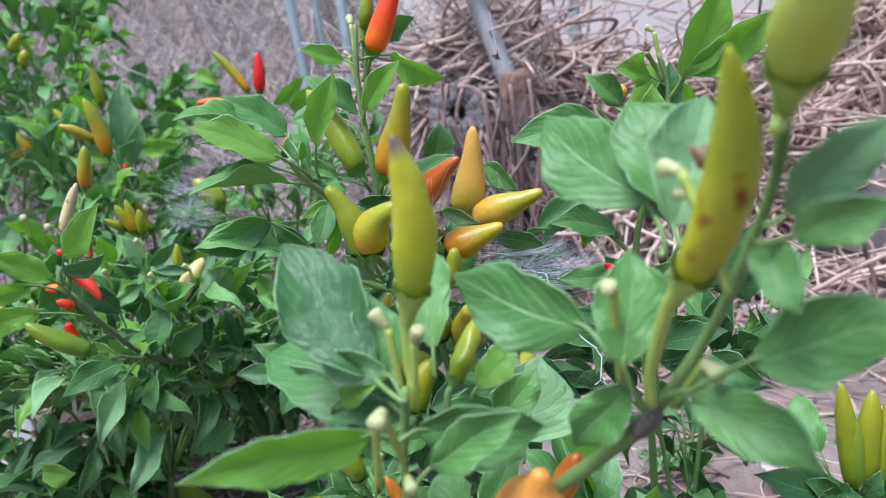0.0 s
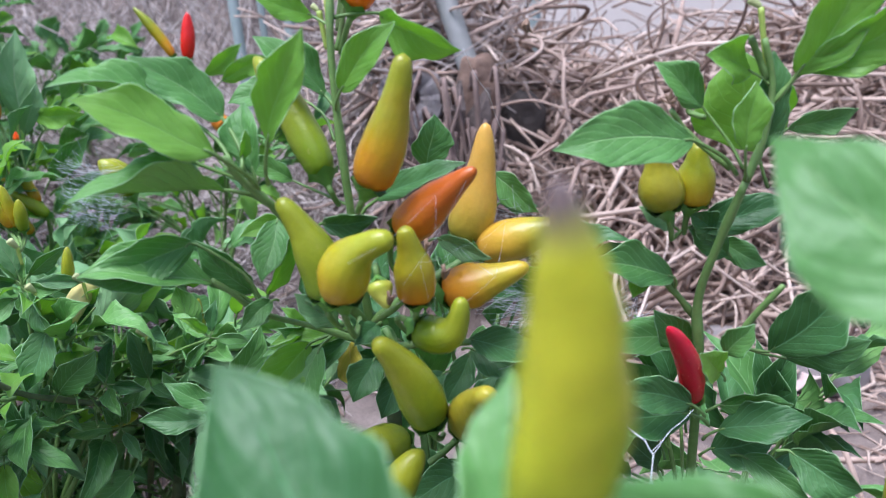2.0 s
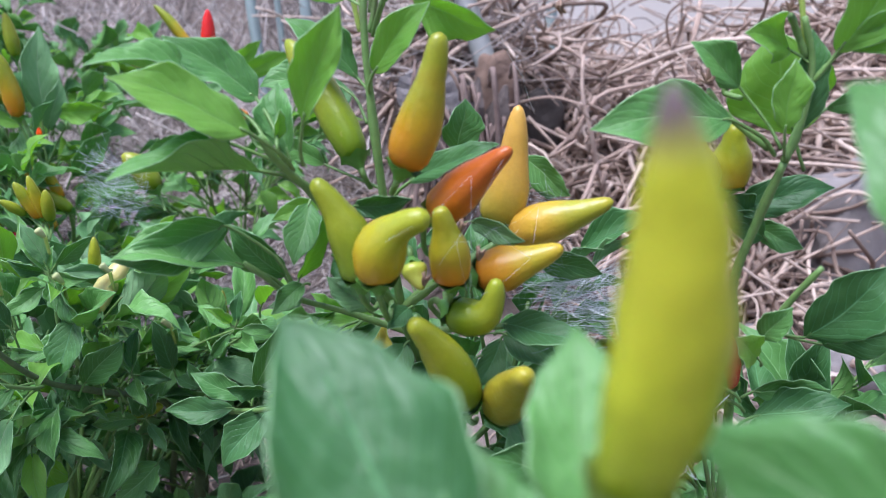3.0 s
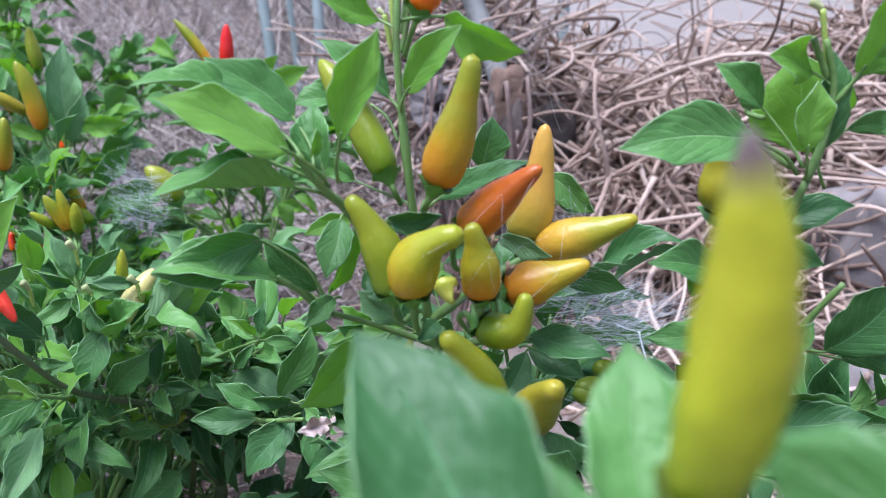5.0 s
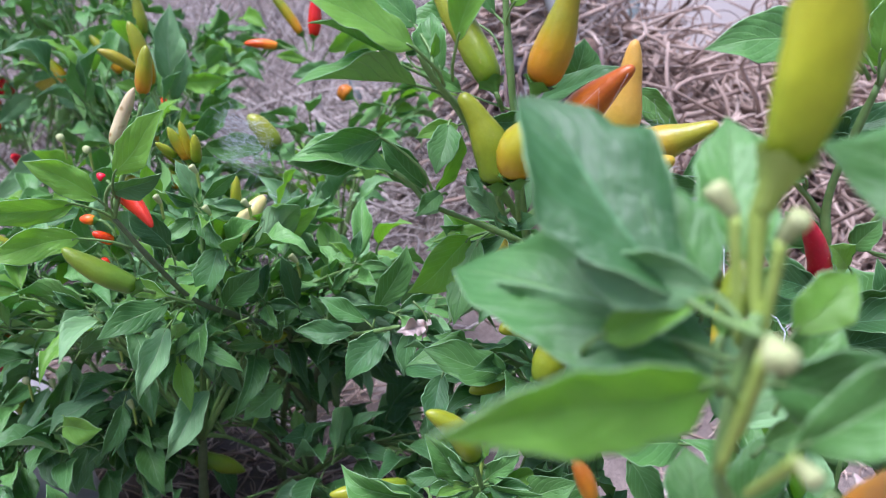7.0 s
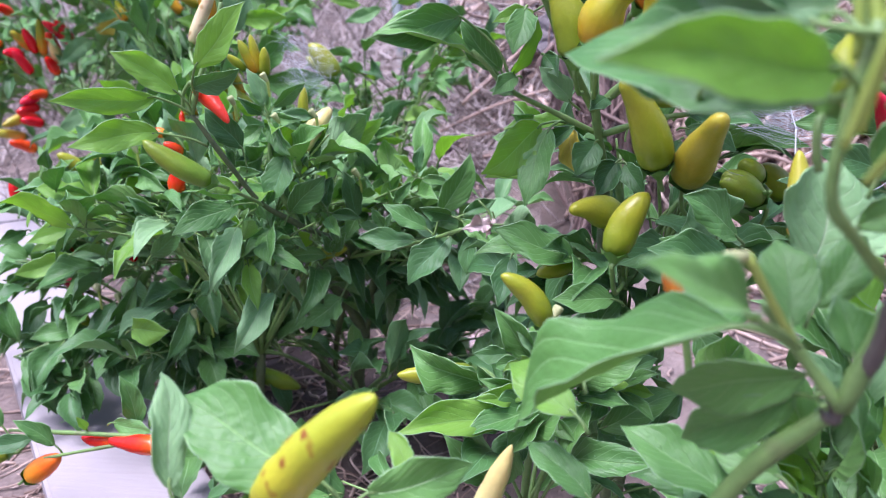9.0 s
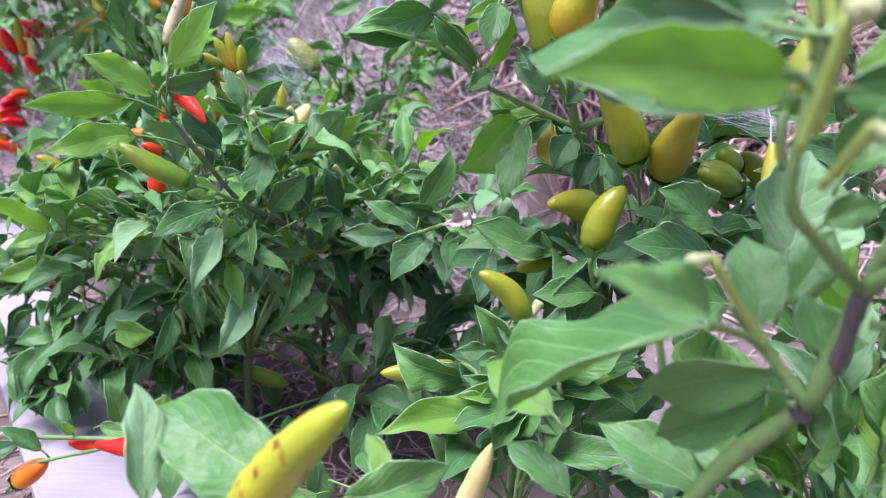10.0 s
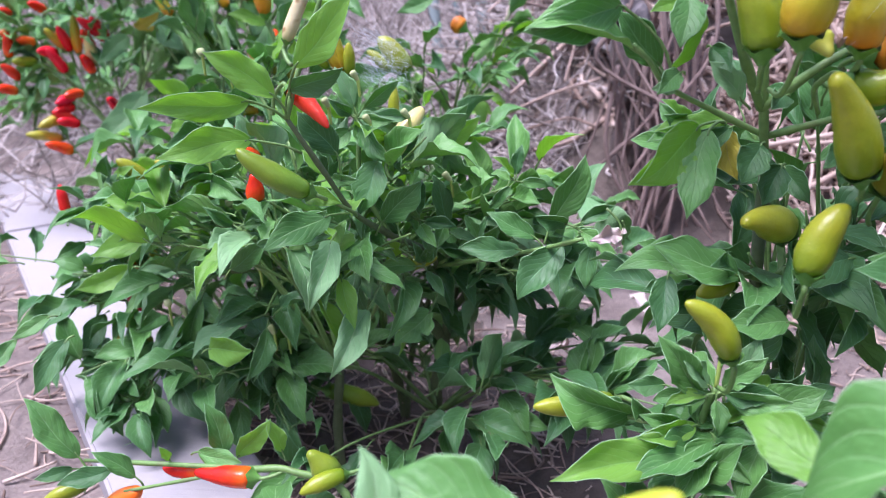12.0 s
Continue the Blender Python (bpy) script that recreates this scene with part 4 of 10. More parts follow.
pepper(main_plant, (0.0307, 0.4382, 0.3650), (0.0621, 0.4311, 0.3780), 0.0086, "amber", shape="cone", bend=(0.0009, -0.0005, -0.0017), stalk=(0.0285, 0.4568, 0.3573))
pepper(main_plant, (0.0197, 0.4190, 0.3697), (0.0155, 0.4144, 0.3989), 0.0074, "turning", shape="bulb", bend=(0.0025, -0.0002, -0.0004), stalk=(0.0185, 0.4506, 0.3534))
pepper(main_plant, (0.0060, 0.4260, 0.3747), (0.0096, 0.4194, 0.3670), 0.0047, "pale_lime", shape="cone", bend=(-0.0007, -0.0002, -0.0006), stalk=(0.0055, 0.4455, 0.3702))
stub(main_plant, (0.0098, 0.4141, 0.3703), (0, 0, 1), 0.0025)
stub(main_plant, (0.0234, 0.4155, 0.3894), (0, 0, 1), 0.0023)
stub(main_plant, (0.0296, 0.4210, 0.3769), (0, 0, 1), 0.0027)
pepper(main_plant, (0.0194, 0.4255, 0.3567), (0.0356, 0.4162, 0.3718), 0.0076, "lime", shape="bulb", bend=(0.0079, -0.0047, -0.0148), stalk=(0.0186, 0.4518, 0.3402))
pepper(main_plant, (0.0242, 0.4135, 0.3227), (0.0050, 0.4007, 0.3624), 0.0084, "lime", shape="bulb", bend=(0.0030, 0.0016, 0.0056), stalk=(0.0296, 0.4266, 0.3098))
pepper(main_plant, (0.0389, 0.4231, 0.3160), (0.0423, 0.3821, 0.3506), 0.0092, "olive", shape="bulb", bend=(-0.0004, 0.0005, 0.0017), stalk=(0.0462, 0.4520, 0.2912))
pepper(main_plant, (0.0886, 0.4857, 0.3016), (0.0774, 0.4788, 0.3126), 0.0064, "green", shape="finger", stalk=(0.0888, 0.4645, 0.3005))
pepper(main_plant, (0.0835, 0.4744, 0.2984), (0.0648, 0.4663, 0.3051), 0.0065, "green", shape="finger", stalk=(0.0863, 0.4645, 0.3005))
pepper(main_plant, (-0.0013, 0.4680, 0.4697), (0.0185, 0.4720, 0.5155), 0.0066, "scarlet", shape="cone", bend=(0.0011, 0.0005, 0.0018), stalk=(-0.0074, 0.4736, 0.4527))
pepper(main_plant, (-0.0051, 0.4779, 0.4831), (-0.0014, 0.4793, 0.5043), 0.0042, "green", shape="finger", stalk=(-0.0085, 0.4763, 0.4612))
pepper(main_plant, (-0.0062, 0.4770, 0.4734), (-0.0073, 0.4802, 0.4903), 0.0020, "green", shape="finger", stalk=(-0.0094, 0.4740, 0.4540))
bud(main_plant, (-0.0116, 0.4729, 0.4568), (-0.0130, 0.4789, 0.4857), 0.0025)
bud(main_plant, (-0.0127, 0.4721, 0.4544), (-0.0155, 0.4737, 0.4692), 0.0013)
pepper(main_plant, (0.0075, 0.4076, 0.2838), (0.0213, 0.4129, 0.3115), 0.0072, "lime", shape="finger", bend=(-0.0046, 0.0005, 0.0026), stalk=(0.0178, 0.4467, 0.2561))
pepper(main_plant, (0.0135, 0.4567, 0.2865), (-0.0111, 0.4366, 0.2957), 0.0088, "lime", shape="cone", bend=(-0.0006, 0.0020, 0.0059), stalk=(0.0200, 0.4725, 0.2689))
pepper(main_plant, (0.0872, 0.4754, 0.2923), (0.0663, 0.4683, 0.3077), 0.0079, "green", shape="finger", bend=(0.0000, 0.0009, 0.0028), stalk=(0.0879, 0.4900, 0.2727))
pepper(main_plant, (-0.0227, 0.3903, 0.2557), (-0.0427, 0.3865, 0.2805), 0.0058, "lime", shape="finger", bend=(0.0056, 0.0019, 0.0042), stalk=(-0.0203, 0.4137, 0.2304))
pepper(main_plant, (-0.0078, 0.4571, 0.2616), (-0.0257, 0.4445, 0.2600), 0.0050, "lime", shape="finger", stalk=(-0.0034, 0.4584, 0.2643))
branch(main_plant, (0.0211, 0.4740, 0.2420), (0.0238, 0.4917, 0.2623), (0.0170, 0.4976, 0.2969), (0.0057, 0.5005, 0.3236), r=(0.0023, 0.0016), name="stem")
branch(main_plant, (0.0232, 0.4829, 0.2520), (0.0040, 0.4778, 0.2572), (-0.0149, 0.4699, 0.2698), (-0.0256, 0.4610, 0.2775), r=(0.0018, 0.0012))
branch(main_plant, (0.0201, 0.4837, 0.2551), (0.0382, 0.4853, 0.2711), (0.0489, 0.4824, 0.2912), r=(0.0018, 0.0012))
leaf(main_plant, (-0.0461, 0.4142, 0.4252), (-0.0878, 0.4034, 0.4452), (0.30, -0.72, 0.62), 0.4, "young", fold=0.25, curl=0.05, stalk=(-0.0358, 0.4320, 0.4087))
leaf(main_plant, (-0.0622, 0.4376, 0.4356), (-0.0987, 0.4145, 0.4469), (0.40, -0.19, 0.90), 0.42, "broad", fold=0.9, curl=0.1, stalk=(-0.0430, 0.4267, 0.4183))
leaf(main_plant, (-0.0482, 0.4407, 0.4329), (-0.0792, 0.4378, 0.4557), (0.42, -0.78, 0.47), 0.46, "mid", fold=0.45, curl=0.04, stalk=(-0.0400, 0.4263, 0.4173))
leaf(main_plant, (-0.0559, 0.4283, 0.4194), (-0.0886, 0.4127, 0.4348), (0.40, 0.07, 0.92), 0.42, "broad", fold=1.1, curl=0.08, stalk=(-0.0359, 0.4326, 0.4074))
leaf(main_plant, (-0.0470, 0.4293, 0.4094), (-0.0911, 0.3996, 0.4122), (0.06, 0.00, 1.00), 0.42, "broad", fold=1.1, curl=0.06, stalk=(-0.0339, 0.4352, 0.4024))
leaf(main_plant, (-0.0297, 0.4199, 0.4278), (-0.0143, 0.4105, 0.4663), (-0.35, -0.92, 0.20), 0.36, "young", fold=0.4, curl=0.05, stalk=(-0.0319, 0.4295, 0.4112))
leaf(main_plant, (-0.0372, 0.4317, 0.4147), (-0.0414, 0.4463, 0.4380), (-0.28, -0.84, 0.47), 0.5, "mid", fold=0.5, stalk=(-0.0359, 0.4329, 0.4084))
leaf(main_plant, (-0.0410, 0.4312, 0.4195), (-0.0392, 0.4315, 0.4309), (0.58, -0.81, -0.07), 0.4, "young", stalk=(-0.0353, 0.4356, 0.4035))
leaf(main_plant, (-0.0522, 0.4413, 0.4211), (-0.0446, 0.4436, 0.4292), (0.38, -0.92, -0.09), 0.5, "mid", stalk=(-0.0414, 0.4290, 0.4157))
leaf(main_plant, (-0.0139, 0.4714, 0.4365), (-0.0417, 0.4737, 0.4594), (0.39, -0.74, 0.55), 0.42, "mid", fold=0.6, stalk=(-0.0094, 0.4602, 0.4309))
leaf(main_plant, (-0.0307, 0.4924, 0.4356), (-0.0556, 0.4865, 0.4318), (0.06, -0.72, 0.69), 0.6, "broad", fold=0.5, stalk=(-0.0109, 0.4663, 0.4198))
leaf(main_plant, (-0.0297, 0.4767, 0.4014), (-0.0495, 0.4750, 0.4117), (0.24, -0.92, 0.31), 0.4, "broad", stalk=(-0.0067, 0.4606, 0.3949))
leaf(main_plant, (-0.0069, 0.4527, 0.4406), (0.0146, 0.4485, 0.4659), (-0.32, -0.94, 0.11), 0.4, "young", fold=0.45, stalk=(-0.0089, 0.4595, 0.4321))
leaf(main_plant, (0.0080, 0.4650, 0.4682), (0.0387, 0.4451, 0.4564), (-0.60, -0.70, -0.38), 0.5, "young", fold=0.45, curl=0.14, stalk=(-0.0093, 0.4628, 0.4667))
leaf(main_plant, (-0.0170, 0.4673, 0.4671), (-0.0395, 0.4575, 0.4750), (0.48, -0.79, 0.39), 0.42, "young", fold=0.3, stalk=(-0.0098, 0.4615, 0.4625))
leaf(main_plant, (-0.0041, 0.4855, 0.4797), (0.0211, 0.4965, 0.4864), (0.44, -0.86, -0.25), 0.5, "broad", stalk=(-0.0092, 0.4626, 0.4730))
leaf(main_plant, (-0.0595, 0.4481, 0.3675), (-0.1047, 0.4306, 0.3760), (0.31, -0.37, 0.88), 0.5, "broad", fold=0.75, curl=0.12, stalk=(-0.0438, 0.4565, 0.3516))
leaf(main_plant, (-0.0461, 0.4588, 0.3591), (-0.0667, 0.4561, 0.3831), (0.17, -0.99, 0.03), 0.46, "mid", fold=0.45, stalk=(-0.0433, 0.4565, 0.3516))
leaf(main_plant, (-0.0414, 0.4631, 0.3563), (-0.0304, 0.4615, 0.3859), (0.70, -0.65, -0.29), 0.34, "young", fold=0.5, stalk=(-0.0428, 0.4565, 0.3516))
leaf(main_plant, (-0.0312, 0.4720, 0.3861), (-0.0514, 0.4655, 0.3807), (0.16, -0.88, 0.44), 0.4, "young", stalk=(-0.0269, 0.4474, 0.3914))
leaf(main_plant, (-0.0398, 0.4556, 0.3488), (-0.0515, 0.4460, 0.3510), (0.60, -0.63, 0.49), 0.4, "pale", stalk=(-0.0409, 0.4563, 0.3511))
leaf(main_plant, (-0.0321, 0.5014, 0.3111), (-0.0550, 0.4828, 0.3001), (0.53, -0.81, 0.27), 0.5, "young", fold=0.6, curl=0.16, stalk=(-0.0187, 0.4844, 0.3246))
leaf(main_plant, (-0.0296, 0.5069, 0.3123), (-0.0514, 0.5038, 0.3177), (0.26, -0.72, 0.65), 0.5, "mid", fold=0.5, stalk=(-0.0187, 0.4844, 0.3246))
leaf(main_plant, (-0.0124, 0.4539, 0.3451), (-0.0286, 0.4490, 0.3623), (0.46, -0.87, 0.19), 0.5, "pale", stalk=(-0.0077, 0.4577, 0.3409))
leaf(main_plant, (-0.0213, 0.4844, 0.3246), (-0.0339, 0.4717, 0.3164), (0.33, -0.72, 0.61), 0.45, "dark")
leaf(main_plant, (0.0043, 0.4492, 0.3479), (-0.0048, 0.4376, 0.3436), (0.31, -0.53, 0.79), 0.6, "dark")
leaf(main_plant, (-0.0213, 0.5036, 0.2506), (-0.0469, 0.4983, 0.2659), (0.51, -0.57, 0.65), 0.45, "mid", fold=0.4)
leaf(main_plant, (-0.0244, 0.5011, 0.2423), (-0.0424, 0.4911, 0.2425), (0.26, -0.44, 0.86), 0.45, "dark", fold=0.4)
leaf(main_plant, (0.0264, 0.5015, 0.4006), (0.0300, 0.5034, 0.4241), (0.25, -0.97, 0.04), 0.75, "mid", wave=0.03)
leaf(main_plant, (0.0048, 0.4541, 0.3981), (0.0400, 0.4427, 0.4145), (-0.48, -0.64, 0.60), 0.3, "dark", fold=0.5, curl=0.1)
leaf(main_plant, (-0.0157, 0.4472, 0.3913), (0.0066, 0.4378, 0.3961), (-0.36, -0.92, -0.16), 0.42, "dark")
leaf(main_plant, (0.0551, 0.4903, 0.3999), (0.0742, 0.4801, 0.3849), (-0.47, -0.88, 0.00), 0.5, "mid")
leaf(main_plant, (0.0291, 0.4540, 0.3821), (0.0502, 0.4464, 0.3758), (-0.32, -0.95, 0.07), 0.35, "pale")
leaf(main_plant, (0.0595, 0.4913, 0.3866), (0.0743, 0.4857, 0.3861), (-0.34, -0.91, 0.24), 0.5, "dark")
leaf(main_plant, (0.0406, 0.4464, 0.3410), (0.0723, 0.4293, 0.3383), (-0.22, -0.53, 0.82), 0.42, "dark", fold=0.4, curl=0.12)
leaf(main_plant, (0.0426, 0.4545, 0.3334), (0.0641, 0.4410, 0.3248), (-0.23, -0.76, 0.61), 0.55, "dark")
leaf(main_plant, (0.0582, 0.4776, 0.3587), (0.0872, 0.4700, 0.3528), (-0.22, -0.96, 0.15), 0.4, "mid")
leaf(main_plant, (0.0310, 0.4428, 0.3285), (0.0176, 0.4351, 0.3197), (-0.02, -0.74, 0.67), 0.5, "dark")
leaf(main_plant, (-0.0105, 0.4822, 0.3312), (-0.0448, 0.4768, 0.3265), (-0.01, -0.61, 0.79), 0.35, "young", fold=0.5)
leaf(main_plant, (-0.0081, 0.4814, 0.3288), (-0.0303, 0.4724, 0.3146), (-0.11, -0.75, 0.65), 0.35, "dark")
leaf(main_plant, (0.0019, 0.4687, 0.3234), (-0.0079, 0.4586, 0.3075), (0.08, -0.86, 0.50), 0.7, "dark", wave=0.04)
leaf(main_plant, (0.0139, 0.4749, 0.3120), (0.0036, 0.4647, 0.2956), (0.04, -0.86, 0.51), 0.6, "dark")
leaf(main_plant, (0.0432, 0.4676, 0.3253), (0.0327, 0.4568, 0.3071), (-0.03, -0.85, 0.52), 0.5, "dark")
leaf(main_plant, (-0.0643, 0.4465, 0.3843), (-0.1054, 0.4328, 0.3760), (0.29, -0.95, 0.11), 0.4, "mid", stalk=(-0.0409, 0.4541, 0.3542))
leaf(main_plant, (-0.0256, 0.4688, 0.3316), (-0.0554, 0.4485, 0.3101), (0.49, -0.86, 0.13), 0.5, "young", fold=0.3, stalk=(-0.0122, 0.4803, 0.3308))
leaf(main_plant, (-0.0212, 0.4687, 0.3301), (-0.0328, 0.4451, 0.2947), (-0.25, -0.77, 0.59), 0.42, "mid", fold=0.3, stalk=(-0.0122, 0.4803, 0.3308))
leaf(main_plant, (-0.0103, 0.4894, 0.3259), (-0.0057, 0.4721, 0.3052), (-0.46, -0.73, 0.51), 0.5, "yellow")
leaf(main_plant, (0.0181, 0.4959, 0.3070), (-0.0088, 0.4811, 0.3014), (0.25, -0.71, 0.66), 0.5, "dark")
leaf(main_plant, (0.0212, 0.4961, 0.3069), (0.0307, 0.4811, 0.2917), (-0.59, -0.73, 0.35), 0.5, "dark")
leaf(main_plant, (0.0541, 0.4188, 0.2898), (0.0418, 0.4162, 0.3163), (0.29, -0.96, 0.04), 0.9, "pale", wave=0.03)
leaf(main_plant, (-0.0068, 0.4485, 0.2672), (-0.0484, 0.4403, 0.2844), (0.38, -0.71, 0.59), 0.45, "mid", fold=0.4)
leaf(main_plant, (-0.0387, 0.4463, 0.2686), (-0.0447, 0.4282, 0.2480), (-0.06, -0.74, 0.67), 0.45, "dark")
leaf(main_plant, (0.0125, 0.4343, 0.2519), (-0.0189, 0.4222, 0.2553), (0.33, -0.66, 0.67), 0.45, "mid")
leaf(main_plant, (0.0425, 0.4551, 0.2747), (0.0125, 0.4398, 0.2680), (0.24, -0.75, 0.62), 0.5, "dark")
leaf(main_plant, (-0.0353, 0.4661, 0.3882), (-0.0405, 0.4479, 0.3672), (-0.01, -0.75, 0.66), 0.5, "mid")
leaf(main_plant, (-0.0381, 0.4552, 0.3568), (-0.0500, 0.4411, 0.3495), (0.42, -0.67, 0.61), 0.45, "mid")
leaf(main_plant, (-0.0257, 0.4596, 0.3669), (-0.0190, 0.4464, 0.3576), (-0.51, -0.65, 0.56), 0.5, "dark")
leaf(main_plant, (-0.0253, 0.4880, 0.3190), (-0.0397, 0.4824, 0.3075), (-0.04, -0.88, 0.48), 0.35, "young", fold=0.8904, curl=0.152, wave=0.04, stalk=(-0.0216, 0.4889, 0.3222))
leaf(main_plant, (-0.0265, 0.4880, 0.3191), (-0.0458, 0.4818, 0.3079), (-0.03, -0.85, 0.53), 0.37, "mid", fold=0.8964, curl=0.1156, wave=0.04, stalk=(-0.0216, 0.4889, 0.3222))
leaf(main_plant, (-0.0273, 0.4886, 0.3209), (-0.0482, 0.4742, 0.3218), (0.37, -0.48, 0.79), 0.37, "broad", fold=0.5702, curl=0.155, wave=0.04, stalk=(-0.0216, 0.4889, 0.3222))
leaf(main_plant, (-0.0269, 0.4889, 0.3220), (-0.0458, 0.4705, 0.3290), (0.72, -0.64, 0.26), 0.38, "young", fold=0.7806, curl=0.1831, wave=0.04, stalk=(-0.0216, 0.4889, 0.3222))
leaf(main_plant, (-0.0262, 0.4892, 0.3228), (-0.0448, 0.4899, 0.3253), (0.05, -0.80, 0.59), 0.37, "mid", fold=0.6487, curl=0.1739, wave=0.04, stalk=(-0.0216, 0.4889, 0.3222))
leaf(main_plant, (-0.0259, 0.4894, 0.3237), (-0.0414, 0.4769, 0.3355), (0.56, -0.82, -0.13), 0.43, "broad", fold=0.4071, curl=0.1127, wave=0.04, stalk=(-0.0216, 0.4889, 0.3222))
leaf(main_plant, (-0.0256, 0.4900, 0.3254), (-0.0411, 0.4890, 0.3400), (0.45, -0.78, 0.43), 0.4, "young", fold=0.5316, curl=0.1876, wave=0.04, stalk=(-0.0216, 0.4889, 0.3222))
leaf(main_plant, (-0.0250, 0.4900, 0.3255), (-0.0393, 0.4984, 0.3375), (-0.38, -0.91, 0.19), 0.44, "mid", fold=0.6958, curl=0.1339, wave=0.04, stalk=(-0.0216, 0.4889, 0.3222))


# ---- the plant beside the heap, with a red pepper ----
heap_plant = thing("pepper_plant", (0.1550, 0.5000, 0.0000), "leafy green pepper plant with one red pepper, beside dry stalks", "pepper plant", "pepper plants")
branch(heap_plant, (0.1550, 0.5000, -0.0050), (0.1520, 0.4800, 0.1500), (0.1397, 0.4516, 0.3113), (0.1353, 0.4493, 0.3533), (0.1392, 0.4427, 0.3826), (0.1435, 0.4348, 0.4077), r=(0.0026, 0.0015), name="stem")
branch(heap_plant, (0.1435, 0.4348, 0.4077), (0.1483, 0.4348, 0.4245), (0.1496, 0.4355, 0.4432), (0.1449, 0.4355, 0.4594), r=(0.0017, 0.0011))
branch(heap_plant, (0.1354, 0.4523, 0.3463), (0.1252, 0.4512, 0.3586), (0.1114, 0.4501, 0.3707), r=(0.0016, 0.0010))
branch(heap_plant, (0.1398, 0.4524, 0.3139), (0.1484, 0.4395, 0.3400), (0.1529, 0.4336, 0.3547), (0.1593, 0.4274, 0.3688), r=(0.0018, 0.0011))
leaf(heap_plant, (0.1208, 0.4302, 0.4243), (0.0671, 0.4205, 0.4231), (0.15, -0.90, 0.42), 0.4, "mid", fold=0.3, curl=0.1, stalk=(0.1401, 0.4357, 0.4101))
leaf(heap_plant, (0.1297, 0.4486, 0.4335), (0.1095, 0.4492, 0.4504), (0.17, -0.96, 0.23), 0.5, "mid", fold=0.5, stalk=(0.1425, 0.4363, 0.4123))
leaf(heap_plant, (0.1616, 0.4679, 0.4119), (0.1492, 0.4675, 0.4542), (-0.47, -0.87, -0.15), 0.86, "young", wave=0.05, fold=0.25, curl=0.1, stalk=(0.1686, 0.4699, 0.3965))
leaf(heap_plant, (0.1385, 0.4265, 0.4208), (0.1405, 0.4291, 0.4457), (-0.10, -0.99, 0.11), 0.5, "young", wave=0.03, stalk=(0.1435, 0.4348, 0.4077))
leaf(heap_plant, (0.1500, 0.4382, 0.4188), (0.1521, 0.4443, 0.4547), (0.15, -0.98, 0.16), 0.42, "dark", fold=0.5, stalk=(0.1461, 0.4362, 0.4121))
leaf(heap_plant, (0.1417, 0.4371, 0.4479), (0.1213, 0.4292, 0.4544), (0.42, -0.86, 0.27), 0.65, "young", wave=0.04, stalk=(0.1484, 0.4355, 0.4432))
leaf(heap_plant, (0.1558, 0.4313, 0.4470), (0.1763, 0.4245, 0.4932), (-0.20, -0.98, -0.05), 0.38, "young", fold=0.4, stalk=(0.1500, 0.4353, 0.4362))
leaf(heap_plant, (0.1581, 0.4316, 0.4480), (0.1975, 0.4192, 0.4781), (-0.20, -0.97, -0.14), 0.36, "young", fold=0.4, curl=0.1, stalk=(0.1500, 0.4353, 0.4362))
leaf(heap_plant, (0.1638, 0.4371, 0.4493), (0.1873, 0.4293, 0.4595), (-0.37, -0.92, 0.15), 0.42, "young", fold=0.4, stalk=(0.1500, 0.4353, 0.4362))
leaf(heap_plant, (0.1620, 0.4453, 0.4254), (0.1866, 0.4420, 0.4335), (-0.11, -0.99, -0.07), 0.36, "mid", fold=0.3, stalk=(0.1475, 0.4376, 0.4166))
leaf(heap_plant, (0.1240, 0.4481, 0.3654), (0.0865, 0.4412, 0.3738), (0.27, -0.77, 0.58), 0.45, "mid", fold=0.5, stalk=(0.1252, 0.4512, 0.3586))
leaf(heap_plant, (0.1191, 0.4498, 0.3704), (0.0978, 0.4474, 0.3777), (0.18, -0.96, 0.22), 0.45, "mid", stalk=(0.1252, 0.4512, 0.3586))
leaf(heap_plant, (0.1114, 0.4501, 0.3707), (0.1058, 0.4414, 0.3593), (-0.12, -0.76, 0.64), 0.6, "young", stalk=(0.1139, 0.4496, 0.3694))
leaf(heap_plant, (0.1264, 0.4590, 0.3833), (0.1099, 0.4571, 0.3928), (0.31, -0.88, 0.36), 0.5, "pale")
leaf(heap_plant, (0.1427, 0.4529, 0.3818), (0.1288, 0.4509, 0.3911), (0.15, -0.99, 0.01), 0.7, "dark")
leaf(heap_plant, (0.1339, 0.4583, 0.3321), (0.0911, 0.4552, 0.3358), (0.11, -0.77, 0.63), 0.4, "mid")
leaf(heap_plant, (0.1364, 0.4566, 0.3269), (0.1184, 0.4537, 0.3495), (0.10, -0.99, -0.05), 0.5, "mid")
leaf(heap_plant, (0.1306, 0.4324, 0.3162), (0.0943, 0.4270, 0.3295), (0.21, -0.96, 0.18), 0.36, "dark", fold=0.3)
leaf(heap_plant, (0.1335, 0.4400, 0.3075), (0.0805, 0.4326, 0.3132), (0.17, -0.76, 0.62), 0.36, "dark")
leaf(heap_plant, (0.1427, 0.4358, 0.3280), (0.1297, 0.4295, 0.3401), (0.46, -0.89, 0.03), 0.7, "young", wave=0.04)
leaf(heap_plant, (0.1444, 0.4381, 0.3353), (0.1527, 0.4325, 0.3512), (-0.60, -0.80, 0.03), 0.6, "mid")
leaf(heap_plant, (0.1489, 0.4497, 0.3058), (0.1771, 0.4401, 0.3109), (-0.31, -0.95, -0.04), 0.45, "mid", fold=0.3)
